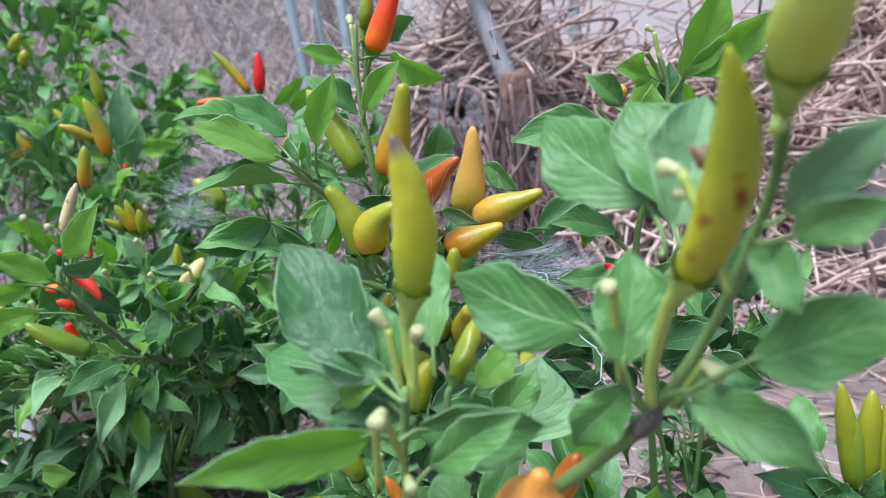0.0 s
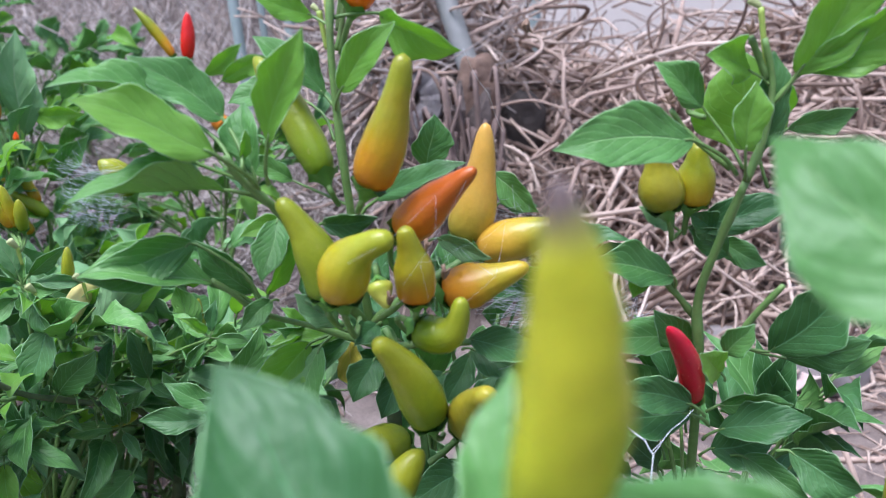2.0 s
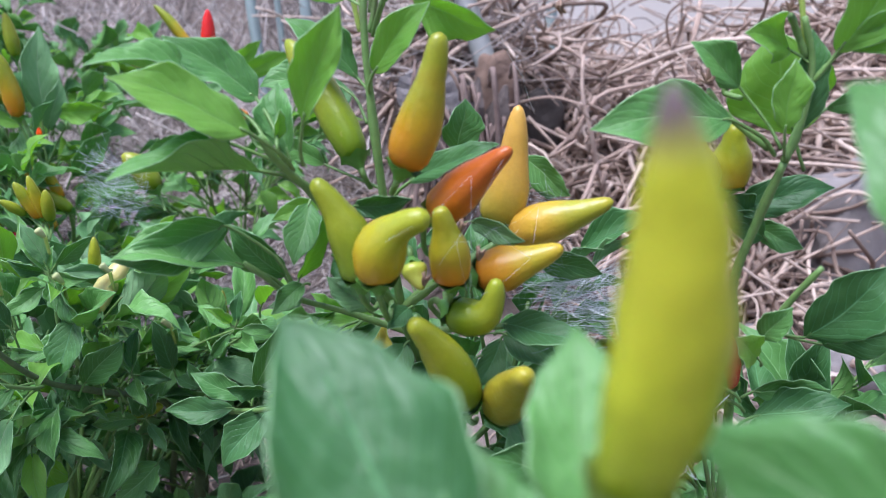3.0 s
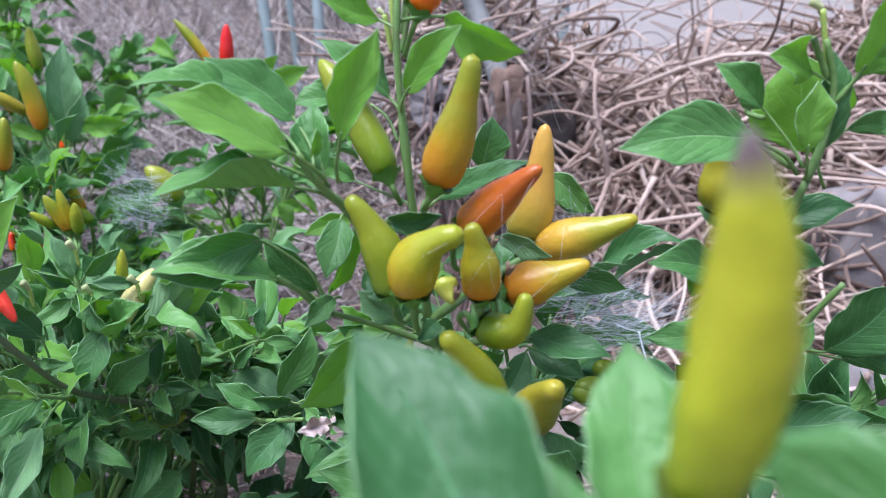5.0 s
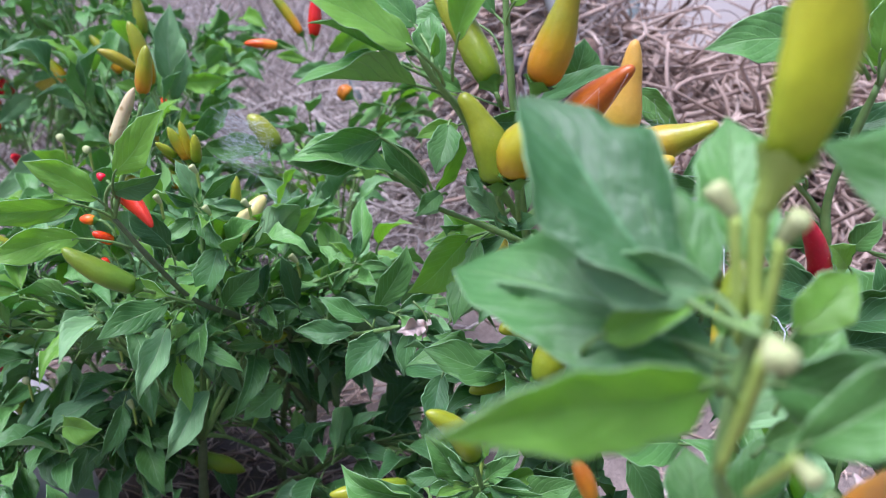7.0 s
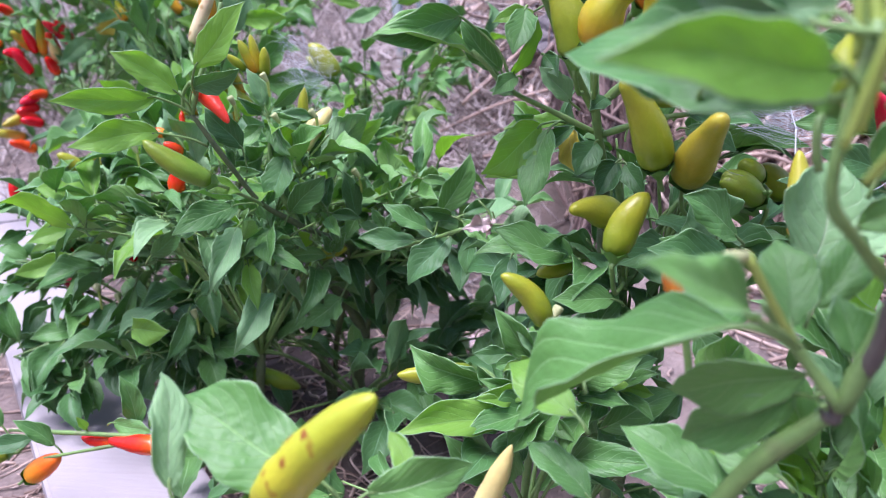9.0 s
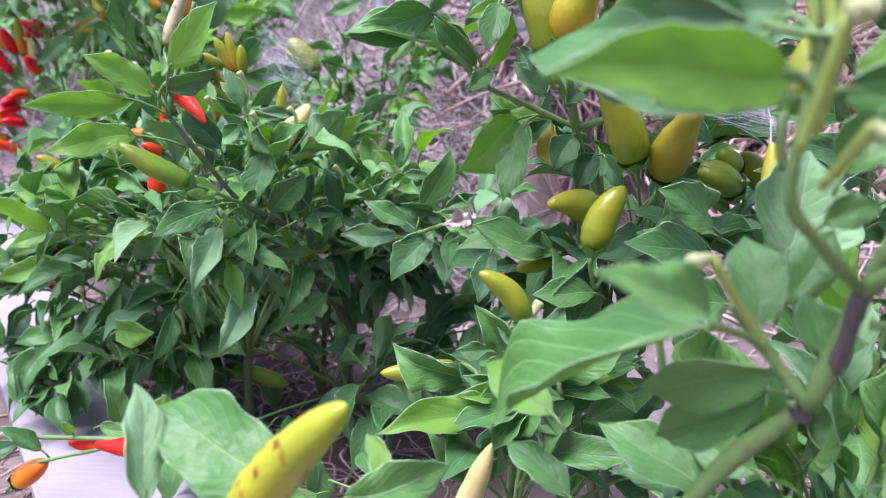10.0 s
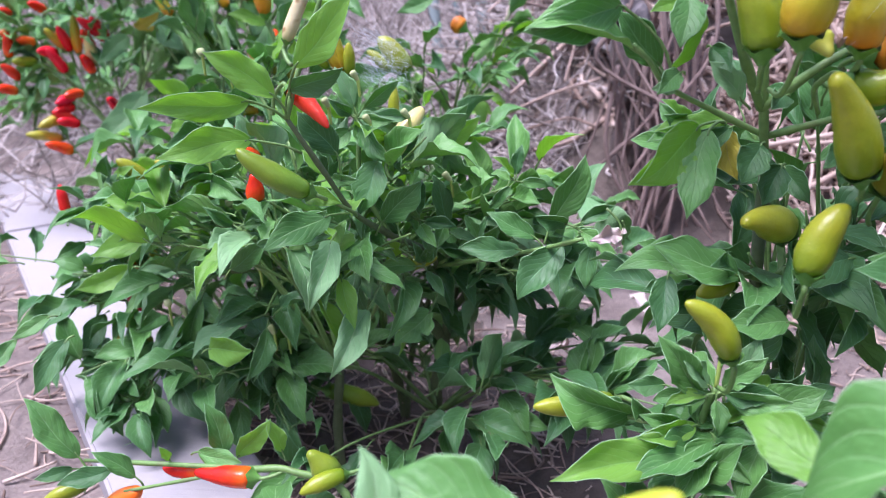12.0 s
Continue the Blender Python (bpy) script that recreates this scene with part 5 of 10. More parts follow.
leaf(heap_plant, (0.1484, 0.4464, 0.2955), (0.1825, 0.4335, 0.3069), (-0.44, -0.55, 0.71), 0.45, "dark", curl=0.12)
leaf(heap_plant, (0.1486, 0.4528, 0.2825), (0.1739, 0.4447, 0.2920), (-0.42, -0.78, 0.47), 0.7, "dark")
leaf(heap_plant, (0.1695, 0.4256, 0.2977), (0.1946, 0.4114, 0.2878), (-0.44, -0.88, 0.16), 0.62, "dark", fold=0.5, curl=0.15)
leaf(heap_plant, (0.1587, 0.4428, 0.2848), (0.1831, 0.4276, 0.2718), (-0.27, -0.84, 0.47), 0.4, "mid")
leaf(heap_plant, (0.1716, 0.4575, 0.3266), (0.1981, 0.4470, 0.3624), (-0.47, -0.88, 0.09), 0.55, "dark", fold=0.5, curl=0.1, stalk=(0.1551, 0.4603, 0.3331))
leaf(heap_plant, (0.1811, 0.4607, 0.3217), (0.2111, 0.4482, 0.3354), (-0.40, -0.91, 0.05), 0.45, "dark", fold=0.3, stalk=(0.1551, 0.4603, 0.3331))
leaf(heap_plant, (0.1496, 0.4573, 0.3717), (0.1291, 0.4520, 0.3850), (0.20, -0.98, -0.09), 0.5, "dark")
leaf(heap_plant, (0.1321, 0.4568, 0.3840), (0.1711, 0.4479, 0.3938), (-0.31, -0.81, 0.50), 0.36, "dark", fold=0.4, curl=0.12)
leaf(heap_plant, (0.1472, 0.4637, 0.3746), (0.1632, 0.4505, 0.3687), (-0.52, -0.79, 0.33), 0.5, "mid")
pepper(heap_plant, (0.1179, 0.4471, 0.3948), (0.1122, 0.4443, 0.4186), 0.0089, "olive", shape="bulb", bend=(-0.0015, 0.0001, 0.0001), stalk=(0.1234, 0.4528, 0.3800))
pepper(heap_plant, (0.1294, 0.4520, 0.3947), (0.1294, 0.4495, 0.4197), 0.0080, "yellow", shape="bulb", bend=(0.0015, -0.0001, -0.0001), stalk=(0.1302, 0.4581, 0.3807))
pepper(heap_plant, (0.1293, 0.4597, 0.4353), (0.1308, 0.4600, 0.4432), 0.0040, "gold", shape="finger", stalk=(0.1323, 0.4524, 0.4290))
pepper(heap_plant, (0.1346, 0.4418, 0.3132), (0.1131, 0.4193, 0.3563), 0.0052, "red", shape="finger", bend=(0.0050, 0.0004, 0.0030), stalk=(0.1392, 0.4484, 0.3010))
pepper(heap_plant, (0.1340, 0.4500, 0.3059), (0.1168, 0.4430, 0.3156), 0.0045, "red", shape="finger", bend=(-0.0000, -0.0002, -0.0005), stalk=(0.1407, 0.4528, 0.2985))
pepper(heap_plant, (0.1109, 0.5075, 0.2870), (0.0942, 0.5032, 0.3054), 0.0080, "lime", shape="finger", bend=(0.0001, 0.0007, 0.0023), stalk=(0.1081, 0.4609, 0.3051))
stub(heap_plant, (0.1374, 0.4310, 0.4613), (0, 0, 1), 0.0025)
stub(heap_plant, (0.1136, 0.4394, 0.4363), (0, 0, 1), 0.0026)
bud(heap_plant, (0.1475, 0.4369, 0.4477), (0.1431, 0.4390, 0.4704), 0.0018)
branch(heap_plant, (0.1474, 0.4362, 0.4455), (0.1431, 0.4358, 0.4538), (0.1386, 0.4326, 0.4600), r=(0.0012, 0.0012))
branch(heap_plant, (0.1378, 0.4365, 0.4124), (0.1228, 0.4406, 0.4244), (0.1145, 0.4397, 0.4341), r=(0.0012, 0.0010))


# ---- the near plant that the camera passes ----
near_plant = thing("pepper_plant", (0.0500, 0.2700, 0.0000), "tall pepper plant with lime peppers, cream buds and broad leaves", "pepper plant", "pepper plants")
branch(near_plant, (0.0500, 0.2700, -0.0050), (0.0200, 0.2620, 0.1200), (-0.0020, 0.2580, 0.2000), (0.0200, 0.2480, 0.2700), (0.0410, 0.2380, 0.3040), r=(0.0040, 0.0023), name="stem")
branch(near_plant, (0.0410, 0.2380, 0.3040), (0.0440, 0.2310, 0.3200), (0.0440, 0.2253, 0.3389), r=(0.0021, 0.0018), dark=True)
branch(near_plant, (0.0440, 0.2253, 0.3389), (0.0310, 0.2175, 0.3520), (0.0230, 0.2144, 0.3644), (0.0260, 0.2120, 0.3950), r=(0.0013, 0.0012))
branch(near_plant, (0.0440, 0.2253, 0.3389), (0.0705, 0.2118, 0.3656), (0.0869, 0.1940, 0.3909), r=(0.0021, 0.0019), knots=0.3)
branch(near_plant, (0.0869, 0.1940, 0.3909), (0.0980, 0.1920, 0.4100), (0.1040, 0.1860, 0.4280), (0.1080, 0.1760, 0.4520), (0.1060, 0.1650, 0.4690), r=(0.0015, 0.0012))
branch(near_plant, (0.0838, 0.1965, 0.3868), (0.0869, 0.1940, 0.3909), (0.0880, 0.1925, 0.3950), r=(0.0024, 0.0019), dark=True, name="node")
branch(near_plant, (0.0395, 0.2385, 0.3005), (0.0410, 0.2380, 0.3040), (0.0417, 0.2372, 0.3062), r=(0.0026, 0.0022), dark=True, name="node")
pepper(near_plant, (0.0294, 0.2174, 0.4195), (0.0290, 0.2109, 0.4632), 0.0056, "scorched", bend=(0.0058, 0.0006, 0.0), stalk=(0.0282, 0.2153, 0.3912), shape="horn", pale=True, lumpy=0.13)
pepper(near_plant, (0.0917, 0.1778, 0.4333), (0.0916, 0.1539, 0.4823), 0.0053, "spotted", shape="horn", pale=True, lumpy=0.12, bend=(0.0092, -0.0003, -0.0017), stalk=(0.0868, 0.1905, 0.3966))
pepper(near_plant, (0.1034, 0.1558, 0.4766), (0.1033, 0.1391, 0.5007), 0.0060, "pale_lime", shape="finger", pale=True, bend=(-0.0009, -0.0003, -0.0008), stalk=(0.1003, 0.1550, 0.4674))
pepper(near_plant, (-0.1076, 0.2507, 0.2563), (-0.0708, 0.2376, 0.3016), 0.0072, "spotted", shape="finger", lumpy=0.1, bend=(-0.0022, 0.0005, 0.0021), stalk=(-0.1132, 0.2523, 0.2469))
pepper(near_plant, (0.0550, 0.2170, 0.3430), (0.0610, 0.2100, 0.3685), 0.0108, "tangerine", shape="round", stalk=(0.0470, 0.2250, 0.3310))
pepper(near_plant, (0.0670, 0.2350, 0.3420), (0.0740, 0.2350, 0.3580), 0.0042, "rust", shape="finger", stalk=(0.0610, 0.2370, 0.3300))
pepper(near_plant, (0.0665, 0.3539, 0.3104), (0.0665, 0.3644, 0.3415), 0.0046, "peach", shape="finger", bend=(0.0012, 0.0001, -0.0000), stalk=(0.0666, 0.3512, 0.3025))
pepper(near_plant, (-0.0510, 0.3220, 0.1970), (-0.0360, 0.3190, 0.2390), 0.0048, "cream", shape="horn", bend=(0.0015, 0, 0.001))
leaf(near_plant, (0.0159, 0.2213, 0.3947), (-0.0125, 0.2552, 0.4251), (-0.00, -0.67, 0.74), 0.46, "dark", curl=0.05, fold=0.3, stalk=(0.0256, 0.2075, 0.3932))
leaf(near_plant, (0.0211, 0.2254, 0.3939), (0.0127, 0.2445, 0.4121), (0.17, -0.64, 0.75), 0.45, "mid", stalk=(0.0259, 0.2075, 0.3932))
leaf(near_plant, (0.0326, 0.2353, 0.3954), (0.0323, 0.2615, 0.4201), (-0.13, -0.68, 0.72), 0.44, "mid", fold=0.3, curl=0.05)
leaf(near_plant, (0.0448, 0.2429, 0.3787), (0.0584, 0.2485, 0.3896), (-0.20, -0.75, 0.63), 0.6, "young", fold=0.2)
leaf(near_plant, (0.0736, 0.2033, 0.4126), (0.0402, 0.2317, 0.4194), (-0.57, -0.75, 0.34), 0.46, "mid", curl=0.05, fold=0.1, wave=0.02, stalk=(0.0785, 0.1970, 0.4058))
leaf(near_plant, (0.0622, 0.3242, 0.3108), (0.0712, 0.3399, 0.3437), (0.11, -0.91, 0.40), 1, "pale", wave=0.03, fold=0.3)
leaf(near_plant, (0.0245, 0.2241, 0.3793), (-0.0257, 0.2689, 0.3827), (-0.36, -0.46, 0.81), 0.42, "mid", curl=0.06, fold=0.15, stalk=(0.0270, 0.2106, 0.3863))
leaf(near_plant, (0.0150, 0.2351, 0.3818), (-0.0185, 0.2611, 0.3839), (-0.61, -0.79, -0.00), 0.26, "pale", fold=0.3, stalk=(0.0244, 0.2154, 0.3850))
leaf(near_plant, (0.0210, 0.2188, 0.3961), (-0.0013, 0.2343, 0.3974), (-0.56, -0.82, 0.12), 0.4, "pale", fold=0.3, stalk=(0.0253, 0.2119, 0.3904))
leaf(near_plant, (0.0035, 0.2319, 0.3825), (0.0218, 0.2187, 0.3958), (-0.67, -0.71, 0.21), 0.3, "young", fold=0.3)
leaf(near_plant, (0.0282, 0.2098, 0.3836), (0.0627, 0.2193, 0.3775), (0.29, -0.93, 0.23), 0.46, "mid")
leaf(near_plant, (0.0942, 0.2280, 0.4368), (0.0711, 0.2628, 0.4562), (-0.56, -0.66, 0.50), 0.5, "mid", fold=0.15, stalk=(0.0901, 0.1952, 0.4325))
leaf(near_plant, (0.1028, 0.2173, 0.4353), (0.0934, 0.2463, 0.4617), (-0.17, -0.69, 0.70), 0.6, "mid", fold=0.2, stalk=(0.0901, 0.1892, 0.4300))
leaf(near_plant, (0.1009, 0.1664, 0.4186), (0.1293, 0.1556, 0.4306), (-0.46, -0.81, 0.36), 0.5, "broad", fold=0.1, curl=0.1, stalk=(0.0929, 0.1906, 0.3961))
leaf(near_plant, (0.0940, 0.1828, 0.4045), (0.1168, 0.1645, 0.3925), (-0.35, -0.78, 0.52), 0.42, "broad", fold=0.2, curl=0.1, stalk=(0.0890, 0.1945, 0.3920))
leaf(near_plant, (0.0799, 0.1885, 0.4084), (0.0844, 0.2062, 0.4316), (0.04, -0.80, 0.60), 0.58, "broad", fold=0.15, stalk=(0.0869, 0.1942, 0.3915))
leaf(near_plant, (0.0820, 0.1965, 0.3999), (0.0700, 0.2052, 0.3784), (-0.53, -0.84, -0.04), 0.5, "broad", stalk=(0.0869, 0.1940, 0.3909))
leaf(near_plant, (0.0935, 0.1983, 0.4388), (0.1064, 0.2175, 0.4657), (0.06, -0.83, 0.56), 0.6, "pale", stalk=(0.0969, 0.1710, 0.4342))
leaf(near_plant, (0.1047, 0.1606, 0.4505), (0.1206, 0.1563, 0.4685), (-0.19, -0.98, -0.06), 0.5, "pale", stalk=(0.1004, 0.1599, 0.4489))
leaf(near_plant, (0.1055, 0.1594, 0.4465), (0.1215, 0.1520, 0.4545), (-0.44, -0.89, 0.06), 0.45, "broad", stalk=(0.0992, 0.1589, 0.4460))
leaf(near_plant, (0.0310, 0.2027, 0.3759), (0.0571, 0.2032, 0.3912), (-0.12, -0.96, 0.25), 0.4, "broad", stalk=(0.0275, 0.1969, 0.3747))
leaf(near_plant, (0.1009, 0.1638, 0.4444), (0.1045, 0.1505, 0.4345), (-0.47, -0.61, 0.64), 0.5, "broad")
bud(near_plant, (0.0249, 0.2162, 0.3877), (0.0219, 0.2171, 0.4111), 0.0022)
bud(near_plant, (0.0279, 0.2149, 0.3867), (0.0293, 0.2132, 0.4078), 0.0021)
bud(near_plant, (0.0237, 0.2073, 0.3760), (0.0214, 0.1912, 0.3985), 0.0025)
bud(near_plant, (0.0801, 0.1956, 0.4009), (0.0780, 0.1908, 0.4262), 0.0022)
bud(near_plant, (0.0178, 0.1976, 0.3748), (0.0205, 0.1893, 0.3980), 0.0019)
bud(near_plant, (0.0237, 0.2012, 0.3681), (0.0269, 0.1895, 0.3805), 0.0017)
bud(near_plant, (0.0922, 0.1933, 0.3947), (0.0969, 0.1797, 0.4113), 0.0022)
bud(near_plant, (0.0980, 0.1710, 0.4341), (0.0901, 0.1824, 0.4557), 0.0020)
bud(near_plant, (0.0979, 0.1703, 0.4320), (0.0921, 0.1809, 0.4505), 0.0016)
stub(near_plant, (0.0940, 0.1775, 0.4564), (0, 0, 1), 0.0030)
bud(near_plant, (0.0297, 0.2369, 0.3193), (0.0110, 0.2279, 0.3447), 0.0021)
branch(near_plant, (0.0403, 0.2334, 0.3060), (0.0297, 0.2369, 0.3193), (0.0202, 0.2348, 0.3314), r=(0.0016, 0.0012))
branch(near_plant, (0.0403, 0.2334, 0.3060), (0.0460, 0.2317, 0.3306), (0.0507, 0.2281, 0.3503), r=(0.0024, 0.0018))
leaf(near_plant, (0.0152, 0.2373, 0.3245), (-0.0337, 0.2754, 0.2687), (-0.75, 0.01, 0.66), 0.4, "broad", fold=0.75, curl=0.1, wave=0.03, stalk=(0.0297, 0.2369, 0.3193))
leaf(near_plant, (0.0081, 0.2050, 0.3405), (-0.0179, 0.1851, 0.3575), (0.70, -0.42, 0.58), 0.36, "broad", curl=0.1, fold=0.4, stalk=(0.0229, 0.2182, 0.3284))
leaf(near_plant, (0.0175, 0.2022, 0.3875), (-0.0273, 0.1793, 0.3904), (0.46, -0.88, 0.16), 0.26, "young", curl=0.06, fold=0.4, stalk=(0.0227, 0.2082, 0.3790))
pepper(near_plant, (0.0367, 0.2613, 0.3718), (0.0457, 0.2771, 0.3884), 0.0040, "lime", shape="finger", lumpy=0.3, bend=(0.0011, -0.0002, -0.0008), stalk=(0.0350, 0.2549, 0.3578))
stub(near_plant, (0.0460, 0.2752, 0.3887), (0, 0, 1), 0.0025)
leaf(near_plant, (0.0359, 0.2447, 0.3094), (0.0069, 0.2682, 0.2925), (-0.46, -0.82, -0.34), 0.4, "broad", fold=0.3, stalk=(0.0350, 0.2340, 0.3092))
leaf(near_plant, (0.0349, 0.2476, 0.3023), (0.0139, 0.2729, 0.2733), (-0.72, -0.69, -0.08), 0.3, "broad", stalk=(0.0364, 0.2333, 0.3067))
leaf(near_plant, (0.0316, 0.2479, 0.3200), (0.0318, 0.2693, 0.3362), (-0.17, -0.59, 0.79), 0.55, "broad", fold=0.2, stalk=(0.0323, 0.2363, 0.3167))
leaf(near_plant, (0.0425, 0.2645, 0.3191), (0.0577, 0.2768, 0.3356), (-0.11, -0.74, 0.66), 0.5, "broad")
leaf(near_plant, (0.0428, 0.2376, 0.3178), (0.0399, 0.2467, 0.3297), (-0.05, -0.80, 0.60), 0.6, "broad")
leaf(near_plant, (-0.0095, 0.2905, 0.2377), (-0.0310, 0.3077, 0.2474), (-0.02, -0.51, 0.86), 0.4, "mid", fold=0.3)
leaf(near_plant, (0.0344, 0.2858, 0.2433), (0.0007, 0.3079, 0.2552), (0.01, -0.46, 0.89), 0.45, "mid", fold=0.3)
leaf(near_plant, (0.0471, 0.2806, 0.2558), (0.0293, 0.3004, 0.2566), (-0.59, -0.55, 0.59), 0.5, "broad")
leaf(near_plant, (-0.0919, 0.2589, 0.2607), (-0.1415, 0.2755, 0.2761), (0.04, -0.62, 0.79), 0.5, "broad", curl=0.1, fold=0.2, stalk=(-0.0852, 0.2574, 0.2543))
leaf(near_plant, (-0.1344, 0.2499, 0.2613), (-0.1447, 0.2734, 0.2866), (0.62, -0.43, 0.65), 0.36, "pale", fold=0.3, stalk=(-0.1314, 0.2512, 0.2487))
leaf(near_plant, (-0.0804, 0.2674, 0.2512), (-0.0483, 0.2821, 0.2547), (0.37, -0.88, 0.30), 0.5, "broad", stalk=(-0.0872, 0.2645, 0.2447))
leaf(near_plant, (-0.1080, 0.2661, 0.2549), (-0.1183, 0.2778, 0.2609), (-0.05, -0.49, 0.87), 0.5, "young")
leaf(near_plant, (-0.0679, 0.2787, 0.2499), (-0.0769, 0.2915, 0.2591), (-0.05, -0.60, 0.80), 0.4, "young")
branch(near_plant, (-0.0020, 0.2580, 0.2000), (-0.0713, 0.2732, 0.2346), (-0.0917, 0.2547, 0.2481), (-0.1132, 0.2528, 0.2485), r=(0.0022, 0.0014))
leaf(near_plant, (0.0518, 0.2617, 0.3551), (0.0654, 0.2686, 0.3720), (-0.19, -0.84, 0.50), 0.6, "broad")
leaf(near_plant, (0.0465, 0.2572, 0.3434), (0.0602, 0.2602, 0.3484), (0.02, -0.89, 0.46), 0.6, "broad")
leaf(near_plant, (-0.0154, 0.2932, 0.2671), (-0.0378, 0.3191, 0.2716), (-0.34, -0.44, 0.83), 0.45, "young", fold=0.2)
leaf(near_plant, (-0.0152, 0.2789, 0.2870), (-0.0197, 0.2920, 0.2952), (-0.48, -0.58, 0.66), 0.5, "young")
pepper(near_plant, (0.0116, 0.2831, 0.3104), (0.0063, 0.2865, 0.3218), 0.0028, "rust", shape="finger", bend=(0.0009, 0.0001, -0.0000))


# ---- the low plant in front, with hooked young leaves ----
low_plant = thing("pepper_plant", (-0.0300, 0.4300, 0.0000), "low green pepper plant with curled young leaves and lime peppers", "pepper plant", "pepper plants")
branch(low_plant, (-0.0300, 0.4300, -0.0050), (-0.0300, 0.4300, 0.1000), (-0.0243, 0.4240, 0.1994), (-0.0202, 0.4182, 0.2281), r=(0.0024, 0.0014), name="stem")
leaf(low_plant, (0.0580, 0.4000, 0.2960), (0.0300, 0.3880, 0.3170), (-0.15, -0.72, 0.68), 0.5, "mid", fold=0.25, stalk=(0.0640, 0.4140, 0.2880))
leaf(low_plant, (0.0580, 0.4050, 0.2820), (0.0180, 0.3930, 0.2920), (-0.15, -0.72, 0.68), 0.5, "dark", fold=0.25, stalk=(0.0640, 0.4190, 0.2740))
leaf(low_plant, (0.0650, 0.3900, 0.2650), (0.0260, 0.3780, 0.2740), (-0.15, -0.72, 0.68), 0.5, "mid", fold=0.25, stalk=(0.0710, 0.4040, 0.2570))
leaf(low_plant, (0.0500, 0.4100, 0.2780), (0.0240, 0.3980, 0.2950), (-0.15, -0.72, 0.68), 0.5, "mid", fold=0.25, stalk=(0.0560, 0.4240, 0.2700))
leaf(low_plant, (0.0440, 0.4000, 0.2520), (0.0580, 0.3880, 0.2310), (-0.15, -0.72, 0.68), 0.5, "mid", fold=0.25, stalk=(0.0500, 0.4140, 0.2440))
branch(low_plant, (-0.0243, 0.4240, 0.1994), (-0.0420, 0.4335, 0.2004), (-0.0579, 0.4467, 0.1964), r=(0.0012, 0.0009))
branch(low_plant, (-0.0243, 0.4240, 0.1994), (-0.0040, 0.4274, 0.2044), (0.0163, 0.4298, 0.2066), r=(0.0012, 0.0009))
leaf(low_plant, (-0.0487, 0.4474, 0.1961), (-0.0909, 0.4464, 0.2193), (0.07, -0.99, 0.09), 0.46, "broad", fold=0.9, curl=0.25, wave=0.06, stalk=(-0.0258, 0.4248, 0.2022))
leaf(low_plant, (-0.0474, 0.4509, 0.1907), (-0.0872, 0.4385, 0.2106), (0.50, -0.62, 0.60), 0.3, "pale", fold=0.8, wave=0.05, stalk=(-0.0258, 0.4248, 0.2022))
pepper(low_plant, (-0.0586, 0.4578, 0.1981), (-0.0978, 0.4447, 0.2004), 0.0059, "lime", shape="finger", bend=(-0.0000, -0.0006, -0.0018), stalk=(-0.0454, 0.4431, 0.1985))
leaf(low_plant, (-0.0258, 0.4214, 0.2233), (-0.0465, 0.4189, 0.2521), (0.14, -0.99, 0.01), 0.42, "mid", fold=0.8, wave=0.05, stalk=(-0.0210, 0.4204, 0.2192))
leaf(low_plant, (-0.0230, 0.4180, 0.2282), (-0.0355, 0.4161, 0.2413), (0.51, -0.77, 0.38), 0.5, "pale", stalk=(-0.0210, 0.4208, 0.2205))
leaf(low_plant, (-0.0146, 0.4186, 0.2280), (-0.0024, 0.4221, 0.2509), (-0.16, -0.96, 0.23), 0.4, "pale", stalk=(-0.0201, 0.4209, 0.2205))
leaf(low_plant, (-0.0330, 0.4224, 0.1969), (-0.0715, 0.3974, 0.1950), (0.32, -0.55, 0.77), 0.4, "pale", fold=0.8, wave=0.05, stalk=(-0.0243, 0.4245, 0.2008))
leaf(low_plant, (-0.0272, 0.4167, 0.2099), (-0.0549, 0.4040, 0.2103), (0.36, -0.77, 0.52), 0.36, "young", fold=0.8, wave=0.05, stalk=(-0.0237, 0.4250, 0.2021))
leaf(low_plant, (-0.0301, 0.4110, 0.1939), (-0.0919, 0.3863, 0.1985), (0.28, -0.55, 0.78), 0.3, "young", fold=0.8, wave=0.05, curl=0.1, stalk=(-0.0243, 0.4230, 0.1966))
leaf(low_plant, (-0.0188, 0.4155, 0.2043), (-0.0384, 0.3963, 0.1837), (-0.12, -0.67, 0.74), 0.45, "broad", fold=0.8, wave=0.05, stalk=(-0.0237, 0.4250, 0.2021))
leaf(low_plant, (0.0011, 0.4170, 0.2038), (-0.0107, 0.3974, 0.1803), (-0.32, -0.64, 0.70), 0.42, "broad", fold=0.7, wave=0.05, stalk=(-0.0098, 0.4265, 0.2031))
leaf(low_plant, (-0.0046, 0.4193, 0.2120), (0.0252, 0.4170, 0.2292), (-0.28, -0.89, 0.36), 0.5, "mid", stalk=(-0.0127, 0.4262, 0.2032))
leaf(low_plant, (-0.0189, 0.4173, 0.2408), (-0.0175, 0.4201, 0.2487), (-0.04, -0.94, 0.34), 0.6, "young")
leaf(low_plant, (-0.0388, 0.4304, 0.2218), (-0.0562, 0.4291, 0.2223), (0.08, -0.89, 0.45), 0.5, "dark")
leaf(low_plant, (-0.0272, 0.4279, 0.1803), (-0.0476, 0.4092, 0.1615), (0.11, -0.76, 0.64), 0.5, "dark")
leaf(low_plant, (-0.0170, 0.4198, 0.2036), (-0.0589, 0.3912, 0.1953), (0.10, -0.40, 0.91), 0.36, "mid", fold=0.7, wave=0.05, stalk=(-0.0147, 0.4258, 0.2200))
